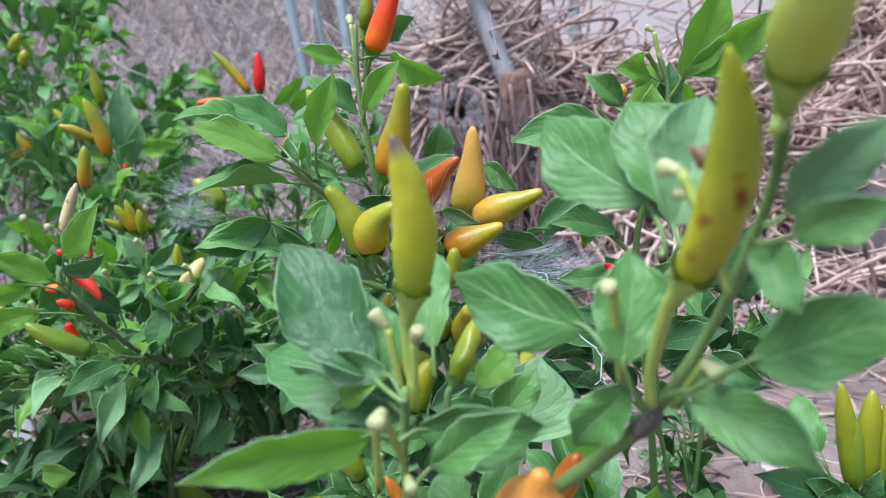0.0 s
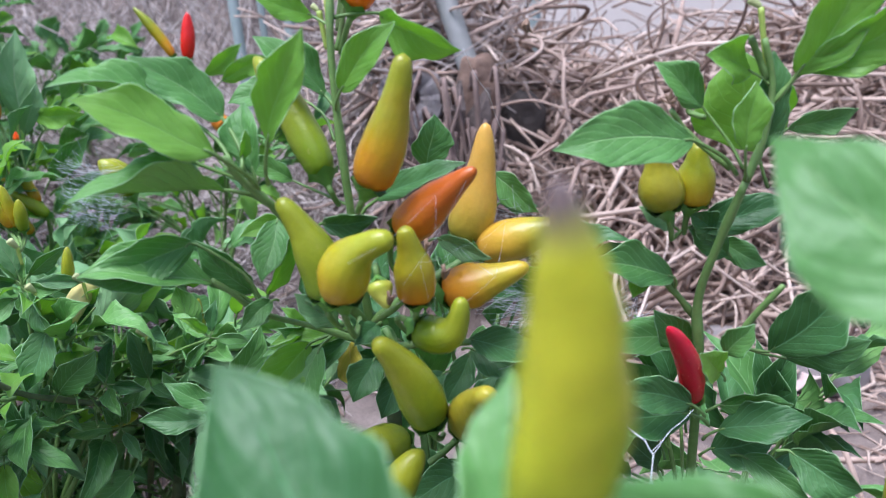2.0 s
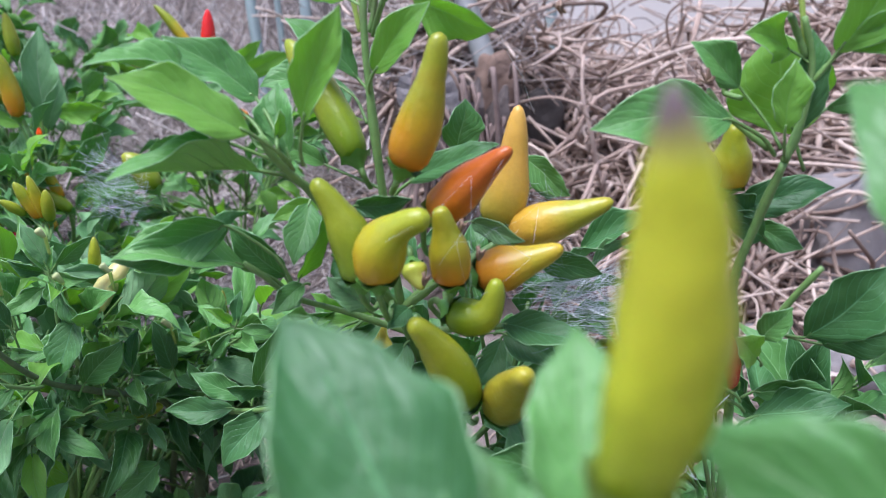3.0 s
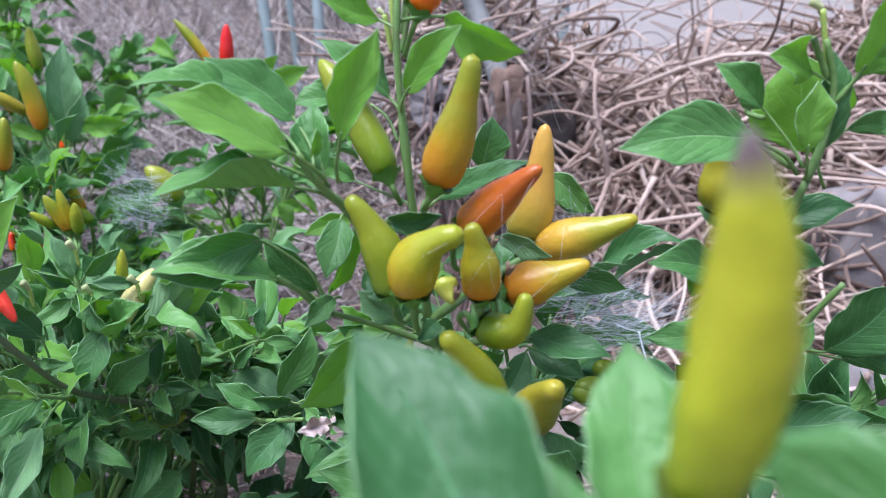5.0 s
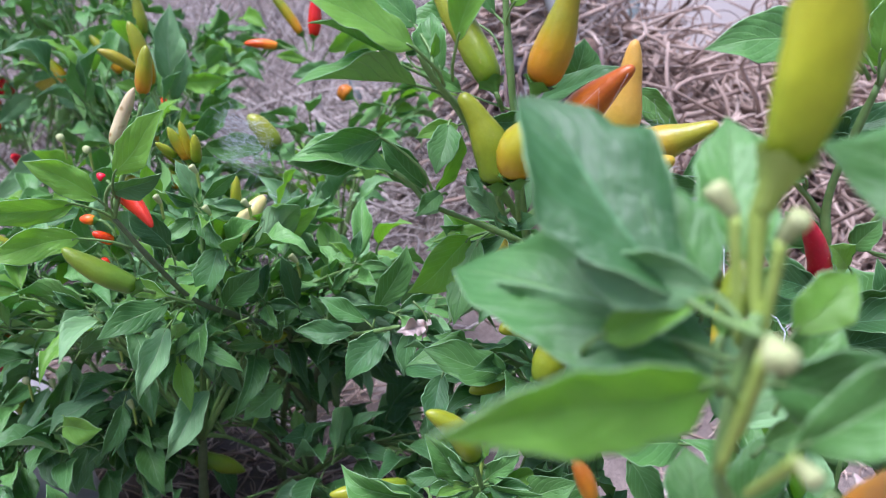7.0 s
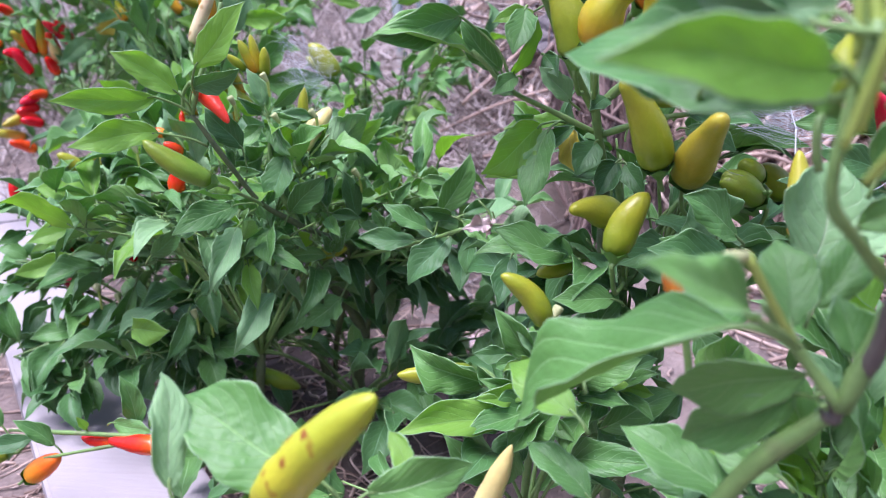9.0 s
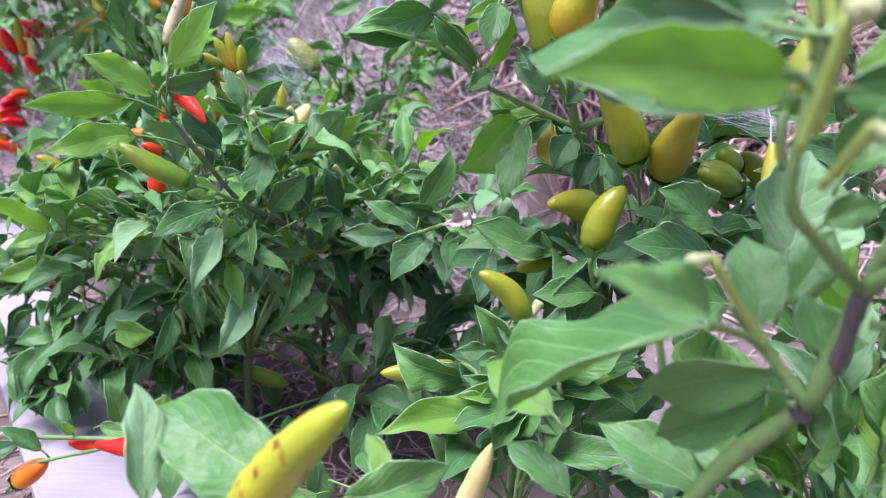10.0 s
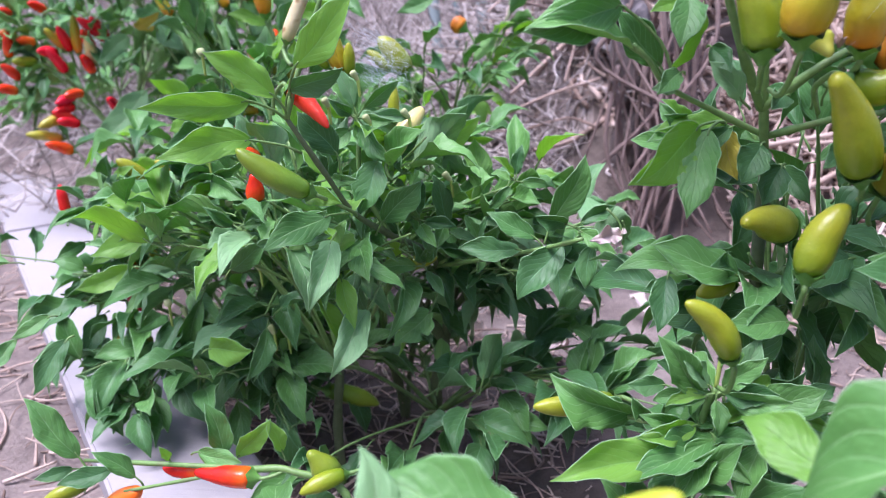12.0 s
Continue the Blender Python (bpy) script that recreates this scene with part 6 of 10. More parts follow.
leaf(low_plant, (-0.0072, 0.4355, 0.2148), (0.0168, 0.4317, 0.2121), (-0.14, -0.98, 0.13), 0.42, "young", stalk=(-0.0147, 0.4267, 0.2223))
leaf(low_plant, (0.0032, 0.4668, 0.2101), (0.0189, 0.4701, 0.2451), (-0.35, -0.90, 0.24), 0.5, "mid")
leaf(low_plant, (0.0345, 0.4898, 0.2054), (0.0196, 0.4869, 0.2318), (-0.01, -0.99, -0.12), 0.5, "pale")
leaf(low_plant, (0.0419, 0.4679, 0.2014), (0.0352, 0.4673, 0.2320), (-0.25, -0.97, -0.07), 0.4, "pale", fold=1, wave=0.06)
leaf(low_plant, (0.0488, 0.4960, 0.2189), (0.0761, 0.4924, 0.2307), (-0.29, -0.86, 0.41), 0.5, "dark")
leaf(low_plant, (-0.0204, 0.4466, 0.2200), (-0.0414, 0.4462, 0.2254), (0.11, -0.91, 0.39), 0.5, "dark")
leaf(low_plant, (-0.0119, 0.4179, 0.1964), (-0.0267, 0.4139, 0.1896), (-0.07, -0.79, 0.61), 0.6, "mid")
bud(low_plant, (-0.0202, 0.4182, 0.2281), (-0.0184, 0.4193, 0.2466), 0.0028)
leaf(low_plant, (-0.0238, 0.4168, 0.2250), (-0.0443, 0.4269, 0.2155), (-0.55, -0.72, 0.43), 0.32, "mid", fold=0.6259, curl=0.2005, wave=0.02698, stalk=(-0.0202, 0.4173, 0.2255))
leaf(low_plant, (-0.0166, 0.4178, 0.2260), (0.0047, 0.4310, 0.2237), (0.48, -0.68, 0.56), 0.4, "young", fold=0.8734, curl=0.246, wave=0.03479, stalk=(-0.0202, 0.4173, 0.2255))
leaf(low_plant, (-0.0157, 0.4175, 0.2250), (0.0091, 0.4063, 0.2288), (-0.43, -0.89, 0.17), 0.42, "broad", fold=0.9657, curl=0.1664, wave=0.02534, stalk=(-0.0202, 0.4173, 0.2255))
leaf(low_plant, (-0.0201, 0.4164, 0.2228), (-0.0197, 0.4090, 0.2086), (0.19, -0.87, 0.46), 0.49, "mid", fold=0.5343, curl=0.1305, wave=0.04565, stalk=(-0.0202, 0.4173, 0.2255))
leaf(low_plant, (-0.0165, 0.4176, 0.2254), (0.0041, 0.4095, 0.2297), (-0.41, -0.81, 0.42), 0.49, "dark", fold=0.8055, curl=0.119, wave=0.02868, stalk=(-0.0202, 0.4173, 0.2255))
leaf(low_plant, (-0.0173, 0.4183, 0.2277), (-0.0017, 0.4118, 0.2462), (-0.56, -0.81, 0.18), 0.39, "mid", fold=0.5024, curl=0.05534, wave=0.0585, stalk=(-0.0202, 0.4173, 0.2255))
leaf(low_plant, (-0.0233, 0.4167, 0.2246), (-0.0407, 0.4188, 0.2167), (-0.40, -0.51, 0.76), 0.31, "young", fold=0.7223, curl=0.2051, wave=0.03104, stalk=(-0.0202, 0.4173, 0.2255))
leaf(low_plant, (-0.0212, 0.4180, 0.2278), (-0.0263, 0.4350, 0.2354), (-0.22, -0.45, 0.86), 0.39, "broad", fold=0.9736, curl=0.2258, wave=0.0358, stalk=(-0.0202, 0.4173, 0.2255))
leaf(low_plant, (-0.0208, 0.4195, 0.2008), (-0.0050, 0.4004, 0.1914), (-0.64, -0.69, 0.33), 0.38, "mid", fold=0.9506, curl=0.05837, wave=0.02315, stalk=(-0.0238, 0.4203, 0.2041))
leaf(low_plant, (-0.0198, 0.4212, 0.2057), (0.0022, 0.4155, 0.2201), (-0.57, -0.46, 0.68), 0.4, "young", fold=0.8201, curl=0.1317, wave=0.04819, stalk=(-0.0238, 0.4203, 0.2041))
leaf(low_plant, (-0.0282, 0.4204, 0.2054), (-0.0528, 0.4145, 0.2160), (0.30, -0.94, 0.17), 0.4, "broad", fold=0.7805, curl=0.1421, wave=0.04468, stalk=(-0.0238, 0.4203, 0.2041))
leaf(low_plant, (-0.0204, 0.4204, 0.2035), (-0.0022, 0.4052, 0.2090), (-0.64, -0.60, 0.47), 0.38, "mid", fold=0.4674, curl=0.1669, wave=0.03949, stalk=(-0.0238, 0.4203, 0.2041))
leaf(low_plant, (-0.0232, 0.4215, 0.2075), (-0.0199, 0.4399, 0.2211), (-0.49, -0.46, 0.74), 0.42, "dark", fold=0.4879, curl=0.1735, wave=0.0329, stalk=(-0.0238, 0.4203, 0.2041))
leaf(low_plant, (-0.0203, 0.4212, 0.2059), (-0.0008, 0.4202, 0.2190), (-0.46, -0.63, 0.63), 0.45, "mid", fold=0.5709, curl=0.07299, wave=0.03661, stalk=(-0.0238, 0.4203, 0.2041))
leaf(low_plant, (-0.0287, 0.4195, 0.2030), (-0.0568, 0.4228, 0.1920), (-0.03, -0.98, -0.21), 0.43, "young", fold=0.5717, curl=0.1254, wave=0.05594, stalk=(-0.0238, 0.4203, 0.2041))
leaf(low_plant, (-0.0252, 0.4213, 0.2073), (-0.0334, 0.4356, 0.2211), (0.21, -0.62, 0.76), 0.37, "broad", fold=0.757, curl=0.1313, wave=0.04519, stalk=(-0.0238, 0.4203, 0.2041))
leaf(low_plant, (-0.0236, 0.4212, 0.2065), (-0.0221, 0.4362, 0.2147), (0.48, -0.46, 0.75), 0.49, "mid", fold=0.6123, curl=0.1585, wave=0.05083, stalk=(-0.0238, 0.4203, 0.2041))
leaf(low_plant, (-0.0041, 0.4222, 0.2048), (0.0195, 0.4075, 0.2090), (-0.44, -0.49, 0.75), 0.49, "mid", fold=0.9779, curl=0.05802, wave=0.04142, stalk=(-0.0086, 0.4221, 0.2056))
leaf(low_plant, (-0.0038, 0.4229, 0.2068), (0.0240, 0.4318, 0.2116), (0.13, -0.75, 0.65), 0.47, "young", fold=0.8504, curl=0.09616, wave=0.05719, stalk=(-0.0086, 0.4221, 0.2056))
leaf(low_plant, (-0.0056, 0.4228, 0.2069), (0.0124, 0.4335, 0.2109), (0.50, -0.86, 0.07), 0.31, "broad", fold=0.8159, curl=0.0818, wave=0.04588, stalk=(-0.0086, 0.4221, 0.2056))
leaf(low_plant, (-0.0118, 0.4211, 0.2036), (-0.0299, 0.4255, 0.1864), (-0.25, -0.97, 0.02), 0.38, "mid", fold=0.6226, curl=0.07043, wave=0.03916, stalk=(-0.0086, 0.4221, 0.2056))
leaf(low_plant, (-0.0046, 0.4231, 0.2076), (0.0182, 0.4307, 0.2177), (0.33, -0.94, -0.04), 0.46, "dark", fold=0.7958, curl=0.02116, wave=0.04502, stalk=(-0.0086, 0.4221, 0.2056))
leaf(low_plant, (-0.0129, 0.4219, 0.2061), (-0.0376, 0.4341, 0.2014), (-0.34, -0.35, 0.87), 0.4, "mid", fold=0.4117, curl=0.2413, wave=0.02674, stalk=(-0.0086, 0.4221, 0.2056))
leaf(low_plant, (-0.0115, 0.4214, 0.2044), (-0.0278, 0.4122, 0.2006), (0.49, -0.87, 0.01), 0.33, "young", fold=0.8513, curl=0.1865, wave=0.02494, stalk=(-0.0086, 0.4221, 0.2056))
leaf(low_plant, (-0.0431, 0.4327, 0.1983), (-0.0497, 0.4381, 0.1803), (-0.38, -0.92, -0.14), 0.33, "mid", fold=0.9339, curl=0.1346, wave=0.04683, stalk=(-0.0420, 0.4335, 0.2004))
leaf(low_plant, (-0.0383, 0.4342, 0.2016), (-0.0169, 0.4462, 0.2042), (0.49, -0.87, 0.02), 0.34, "young", fold=0.7023, curl=0.2289, wave=0.04795, stalk=(-0.0420, 0.4335, 0.2004))
leaf(low_plant, (-0.0384, 0.4345, 0.2026), (-0.0181, 0.4256, 0.2222), (-0.62, -0.72, 0.31), 0.47, "broad", fold=0.8928, curl=0.05599, wave=0.03874, stalk=(-0.0420, 0.4335, 0.2004))
leaf(low_plant, (-0.0381, 0.4333, 0.1990), (-0.0161, 0.4236, 0.1956), (-0.37, -0.91, 0.18), 0.39, "mid", fold=0.6228, curl=0.2213, wave=0.04042, stalk=(-0.0420, 0.4335, 0.2004))
leaf(low_plant, (-0.0378, 0.4338, 0.2003), (-0.0132, 0.4487, 0.1921), (0.55, -0.57, 0.61), 0.44, "dark", fold=0.7181, curl=0.2351, wave=0.05698, stalk=(-0.0420, 0.4335, 0.2004))
leaf(low_plant, (-0.0440, 0.4339, 0.2023), (-0.0543, 0.4265, 0.2176), (0.20, -0.93, -0.31), 0.43, "mid", fold=0.8232, curl=0.07993, wave=0.05351, stalk=(-0.0420, 0.4335, 0.2004))
leaf(low_plant, (0.0166, 0.4290, 0.2042), (0.0339, 0.4183, 0.1947), (0.09, -0.58, 0.81), 0.31, "mid", fold=0.8897, curl=0.04257, wave=0.03003, stalk=(0.0134, 0.4296, 0.2067))
leaf(low_plant, (0.0166, 0.4297, 0.2061), (0.0356, 0.4324, 0.2017), (0.23, -0.86, 0.46), 0.41, "young", fold=0.9384, curl=0.009121, wave=0.03524, stalk=(0.0134, 0.4296, 0.2067))
leaf(low_plant, (0.0132, 0.4306, 0.2097), (0.0129, 0.4413, 0.2243), (-0.61, -0.64, 0.46), 0.3, "broad", fold=0.5432, curl=0.0835, wave=0.05071, stalk=(0.0134, 0.4296, 0.2067))
leaf(low_plant, (0.0104, 0.4285, 0.2042), (-0.0071, 0.4170, 0.1933), (0.42, -0.87, 0.25), 0.38, "mid", fold=0.937, curl=0.2246, wave=0.05823, stalk=(0.0134, 0.4296, 0.2067))
leaf(low_plant, (0.0168, 0.4305, 0.2087), (0.0363, 0.4359, 0.2202), (-0.19, -0.73, 0.65), 0.47, "dark", fold=0.8543, curl=0.1897, wave=0.04473, stalk=(0.0134, 0.4296, 0.2067))
leaf(low_plant, (0.0171, 0.4302, 0.2075), (0.0364, 0.4233, 0.2178), (-0.52, -0.68, 0.52), 0.31, "mid", fold=0.5172, curl=0.2263, wave=0.04133, stalk=(0.0134, 0.4296, 0.2067))
leaf(low_plant, (0.0105, 0.4285, 0.2041), (-0.0055, 0.4289, 0.1855), (-0.37, -0.88, 0.30), 0.47, "young", fold=0.8553, curl=0.239, wave=0.03759, stalk=(0.0134, 0.4296, 0.2067))
leaf(low_plant, (-0.0002, 0.4413, 0.2133), (-0.0156, 0.4242, 0.2028), (0.26, -0.66, 0.70), 0.31, "mid", fold=0.9343, curl=0.1306, wave=0.02825, stalk=(0.0025, 0.4425, 0.2162))
leaf(low_plant, (0.0060, 0.4426, 0.2157), (0.0252, 0.4390, 0.2151), (-0.14, -0.83, 0.53), 0.31, "young", fold=0.9873, curl=0.1084, wave=0.05111, stalk=(0.0025, 0.4425, 0.2162))
leaf(low_plant, (0.0049, 0.4427, 0.2162), (0.0190, 0.4477, 0.2143), (0.35, -0.84, 0.42), 0.33, "broad", fold=0.912, curl=0.08951, wave=0.04879, stalk=(0.0025, 0.4425, 0.2162))
leaf(low_plant, (0.0049, 0.4419, 0.2139), (0.0193, 0.4436, 0.1979), (0.42, -0.86, 0.28), 0.41, "mid", fold=0.8438, curl=0.03449, wave=0.0332, stalk=(0.0025, 0.4425, 0.2162))
leaf(low_plant, (0.0057, 0.4432, 0.2174), (0.0216, 0.4317, 0.2318), (-0.31, -0.88, -0.36), 0.44, "dark", fold=0.503, curl=0.2297, wave=0.02018, stalk=(0.0025, 0.4425, 0.2162))
leaf(low_plant, (0.0064, 0.4427, 0.2159), (0.0268, 0.4340, 0.2196), (-0.41, -0.77, 0.49), 0.33, "mid", fold=0.6592, curl=0.1266, wave=0.04069, stalk=(0.0025, 0.4425, 0.2162))
leaf(low_plant, (-0.0299, 0.4081, 0.1851), (-0.0131, 0.3951, 0.1895), (-0.44, -0.29, 0.85), 0.46, "mid", fold=0.8, curl=0.0221, wave=0.04612, stalk=(-0.0329, 0.4081, 0.1859))
leaf(low_plant, (-0.0333, 0.4090, 0.1888), (-0.0354, 0.4200, 0.2021), (0.26, -0.73, 0.64), 0.36, "young", fold=0.9484, curl=0.1841, wave=0.04398, stalk=(-0.0329, 0.4081, 0.1859))
leaf(low_plant, (-0.0297, 0.4092, 0.1885), (-0.0118, 0.3988, 0.2129), (-0.55, -0.84, 0.04), 0.5, "broad", fold=0.9364, curl=0.01446, wave=0.03135, stalk=(-0.0329, 0.4081, 0.1859))
leaf(low_plant, (-0.0336, 0.4070, 0.1829), (-0.0375, 0.4120, 0.1583), (0.23, -0.95, -0.23), 0.36, "mid", fold=0.7806, curl=0.04068, wave=0.05651, stalk=(-0.0329, 0.4081, 0.1859))
leaf(low_plant, (-0.0347, 0.4084, 0.1873), (-0.0448, 0.4121, 0.1945), (0.38, -0.49, 0.78), 0.35, "dark", fold=0.4629, curl=0.1253, wave=0.04401, stalk=(-0.0329, 0.4081, 0.1859))
leaf(low_plant, (-0.0326, 0.4088, 0.1879), (-0.0309, 0.4112, 0.2004), (-0.62, -0.75, 0.23), 0.33, "mid", fold=0.9439, curl=0.06509, wave=0.02283, stalk=(-0.0329, 0.4081, 0.1859))
bush(low_plant, (-.03, .43, -.005), (-.03, .44, .13), (.08, .05, .06), 26, 41, ("dark", "mid", "mid"), (.03, .05), 4)
bush(near_plant, (.05, .27, .0), (.095, .315, .17), (.07, .05, .075), 120, 51, ("mid", "broad", "young", "pale"), (.035, .055), 6)
bush(heap_plant, (.155, .5, .0), (.18, .52, .2), (.06, .05, .08), 70, 52, ("mid", "dark", "dark"), (.035, .055), 4)
bush(main_plant, (.03, .5, .0), (.035, .505, .27), (.06, .04, .065), 95, 53, ("mid", "dark", "dark"), (.03, .05), 6)


# ---- the wide bush in the bed, with cream, green and red peppers ----
wide_plant = thing("pepper_plant", (-0.2100, 0.7600, 0.0000), "wide bushy pepper plant with dark leaves and mixed peppers", "pepper plant", "pepper plants")
bush(wide_plant, (-.21, .76, -.005), (-.23, .73, .18), (.16, .11, .10), 290, 21, ("dark", "dark", "mid", "mid", "dark", "pale"), (.03, .058), 12)
bush(wide_plant, (-.19, .74, -.005), (-.18, .68, .075), (.19, .1, .05), 150, 23, ("dark", "dark", "mid"), (.035, .055), 7)
middle_plant = thing("pepper_plant", (-.25, .66, 0), "bushy pepper plant with fresh green top leaves", "pepper plant", "pepper plants")
bush(middle_plant, (-.25, .66, -.005), (-.25, .645, .235), (.12, .07, .06), 200, 24, ("mid", "broad", "young", "pale", "broad", "young"), (.028, .052), 10)
side_plant = thing("pepper_plant", (-.33, .79, 0), "dark leafy pepper plant beside the white board", "pepper plant", "pepper plants")
bush(side_plant, (-.33, .79, -.005), (-.395, .75, .115), (.14, .11, .085), 300, 22, ("dark", "dark", "dark", "mid", "mid"), (.028, .052), 12)
branch(wide_plant, (-0.1720, 0.7450, -0.0050), (-0.1800, 0.7350, 0.0360), (-0.1690, 0.7200, 0.1010), r=(0.0062, 0.005), name="stem", woody=True)
branch(wide_plant, (-0.1690, 0.7200, 0.1000), (-0.1910, 0.7100, 0.1430), (-0.2210, 0.7000, 0.1880), r=(0.0046, 0.0026), name="stem", woody=True)
branch(wide_plant, (-0.1690, 0.7200, 0.1000), (-0.1610, 0.7250, 0.1430), (-0.1540, 0.7300, 0.1890), r=(0.0042, 0.0024), name="stem", woody=True)
branch(wide_plant, (-0.1630, 0.7220, 0.1280), (-0.1350, 0.7200, 0.1610), (-0.1060, 0.7100, 0.1910), r=(0.0030, 0.0018), woody=True)
branch(wide_plant, (-0.2100, 0.7600, -0.0050), (-0.2000, 0.7400, 0.0800), (-0.1679, 0.6632, 0.1900), (-0.1924, 0.6115, 0.2308), (-0.2085, 0.5765, 0.2565), (-0.2189, 0.5497, 0.2891), (-0.2340, 0.5336, 0.3235), r=(0.0024, 0.0014), name="stem", woody=True)
branch(wide_plant, (-0.2340, 0.5336, 0.3235), (-0.2285, 0.5351, 0.3421), (-0.2197, 0.5384, 0.3651), (-0.2107, 0.5363, 0.3880), r=(0.0018, 0.0012))
branch(wide_plant, (-0.1924, 0.6115, 0.2308), (-0.2100, 0.6112, 0.2653), (-0.2109, 0.6117, 0.2983), (-0.2132, 0.6156, 0.3258), r=(0.0018, 0.0011))
branch(wide_plant, (-0.1608, 0.6716, 0.1820), (-0.1486, 0.6941, 0.2138), (-0.1400, 0.7071, 0.2346), r=(0.0018, 0.0012))
branch(wide_plant, (-0.1679, 0.6632, 0.1900), (-0.1380, 0.6290, 0.2069), (-0.0964, 0.5779, 0.2333), (-0.0700, 0.5441, 0.2523), r=(0.0018, 0.0012))
leaf(wide_plant, (-0.2362, 0.5223, 0.3375), (-0.2677, 0.5070, 0.3624), (0.56, -0.80, 0.22), 0.4, "young", fold=0.3, stalk=(-0.2340, 0.5339, 0.3245))
leaf(wide_plant, (-0.2496, 0.5205, 0.3353), (-0.2959, 0.4856, 0.3375), (0.60, -0.80, -0.03), 0.27, "young", fold=0.35, curl=0.1, stalk=(-0.2347, 0.5336, 0.3235))
leaf(wide_plant, (-0.2530, 0.5283, 0.3125), (-0.2952, 0.4971, 0.3089), (0.53, -0.76, 0.37), 0.34, "young", fold=0.3, curl=0.12, stalk=(-0.2295, 0.5426, 0.3020))
leaf(wide_plant, (-0.2230, 0.5180, 0.3528), (-0.1883, 0.5122, 0.3895), (-0.11, -0.99, -0.06), 0.38, "young", fold=0.3, stalk=(-0.2302, 0.5328, 0.3357))
leaf(wide_plant, (-0.2298, 0.5289, 0.3397), (-0.1985, 0.5252, 0.3524), (0.04, -0.93, -0.37), 0.42, "dark", fold=0.4, stalk=(-0.2333, 0.5348, 0.3267))
leaf(wide_plant, (-0.2127, 0.5583, 0.2975), (-0.2343, 0.5550, 0.3242), (0.36, -0.92, 0.18), 0.5, "dark", stalk=(-0.2150, 0.5658, 0.2734))
leaf(wide_plant, (-0.2212, 0.5656, 0.2586), (-0.2567, 0.5366, 0.2444), (0.43, -0.76, 0.49), 0.4, "mid", fold=0.2, curl=0.1, stalk=(-0.2085, 0.5761, 0.2554))
leaf(wide_plant, (-0.2178, 0.5514, 0.2472), (-0.2243, 0.5129, 0.2134), (0.19, -0.67, 0.72), 0.36, "pale", fold=0.9, curl=0.2, twist=1, wave=0.05, stalk=(-0.2124, 0.5750, 0.2529))
leaf(wide_plant, (-0.2008, 0.5670, 0.1955), (-0.2196, 0.5284, 0.1646), (0.28, -0.68, 0.68), 0.38, "pale", curl=0.2, fold=0.8, wave=0.05, twist=0.6, stalk=(-0.1966, 0.6031, 0.2073))
leaf(wide_plant, (-0.1681, 0.6248, 0.1705), (-0.1929, 0.6054, 0.1506), (0.18, -0.81, 0.56), 0.6, "mid", bites=0.5, stalk=(-0.1658, 0.6496, 0.1805))
leaf(wide_plant, (-0.2059, 0.5806, 0.2367), (-0.2202, 0.5638, 0.2219), (0.45, -0.77, 0.45), 0.6, "dark", twist=0.6)
leaf(wide_plant, (-0.1974, 0.6026, 0.2839), (-0.2078, 0.5855, 0.2517), (0.01, -0.88, 0.47), 0.55, "dark", fold=0.4)
leaf(wide_plant, (-0.2136, 0.6029, 0.3042), (-0.2335, 0.5914, 0.2909), (0.27, -0.89, 0.36), 0.45, "mid")
leaf(wide_plant, (-0.2116, 0.6075, 0.3172), (-0.2237, 0.6098, 0.3425), (0.56, -0.76, 0.33), 0.4, "pale")
leaf(wide_plant, (-0.2057, 0.6079, 0.3171), (-0.1827, 0.6103, 0.3340), (0.29, -0.92, -0.27), 0.36, "mid")
leaf(wide_plant, (-0.1758, 0.6321, 0.2874), (-0.1407, 0.6340, 0.3157), (0.24, -0.94, -0.24), 0.36, "mid", fold=0.3)
leaf(wide_plant, (-0.1675, 0.6307, 0.2813), (-0.1325, 0.6320, 0.3077), (0.21, -0.95, -0.23), 0.4, "young", fold=0.3)
leaf(wide_plant, (-0.1815, 0.6238, 0.2955), (-0.2021, 0.6150, 0.3057), (0.49, -0.83, 0.26), 0.4, "dark")
leaf(wide_plant, (-0.1949, 0.5948, 0.2447), (-0.1684, 0.5961, 0.2731), (0.16, -0.98, -0.10), 0.5, "mid")
leaf(wide_plant, (-0.1571, 0.6455, 0.2289), (-0.1679, 0.6462, 0.2646), (0.42, -0.90, 0.14), 0.4, "dark")
leaf(wide_plant, (-0.0876, 0.5739, 0.2507), (-0.0678, 0.5796, 0.2939), (0.34, -0.94, -0.03), 0.4, "mid", fold=0.3)
leaf(wide_plant, (-0.0964, 0.5804, 0.2406), (-0.1273, 0.5831, 0.2561), (0.23, -0.77, 0.59), 0.4, "mid")
leaf(wide_plant, (-0.1055, 0.5867, 0.2303), (-0.1449, 0.5838, 0.2313), (0.07, -0.78, 0.62), 0.4, "dark")
leaf(wide_plant, (-0.0800, 0.5708, 0.2397), (-0.1066, 0.5578, 0.2079), (-0.18, -0.85, 0.50), 0.5, "dark")
leaf(wide_plant, (-0.0635, 0.5530, 0.2456), (-0.0672, 0.5444, 0.2213), (-0.27, -0.89, 0.36), 0.5, "dark")
leaf(wide_plant, (-0.2315, 0.5410, 0.2822), (-0.2047, 0.5304, 0.2757), (-0.28, -0.91, 0.31), 0.4, "young")
leaf(wide_plant, (-0.3002, 0.5955, 0.2101), (-0.2712, 0.5948, 0.2321), (0.09, -0.98, -0.16), 0.4, "dark")
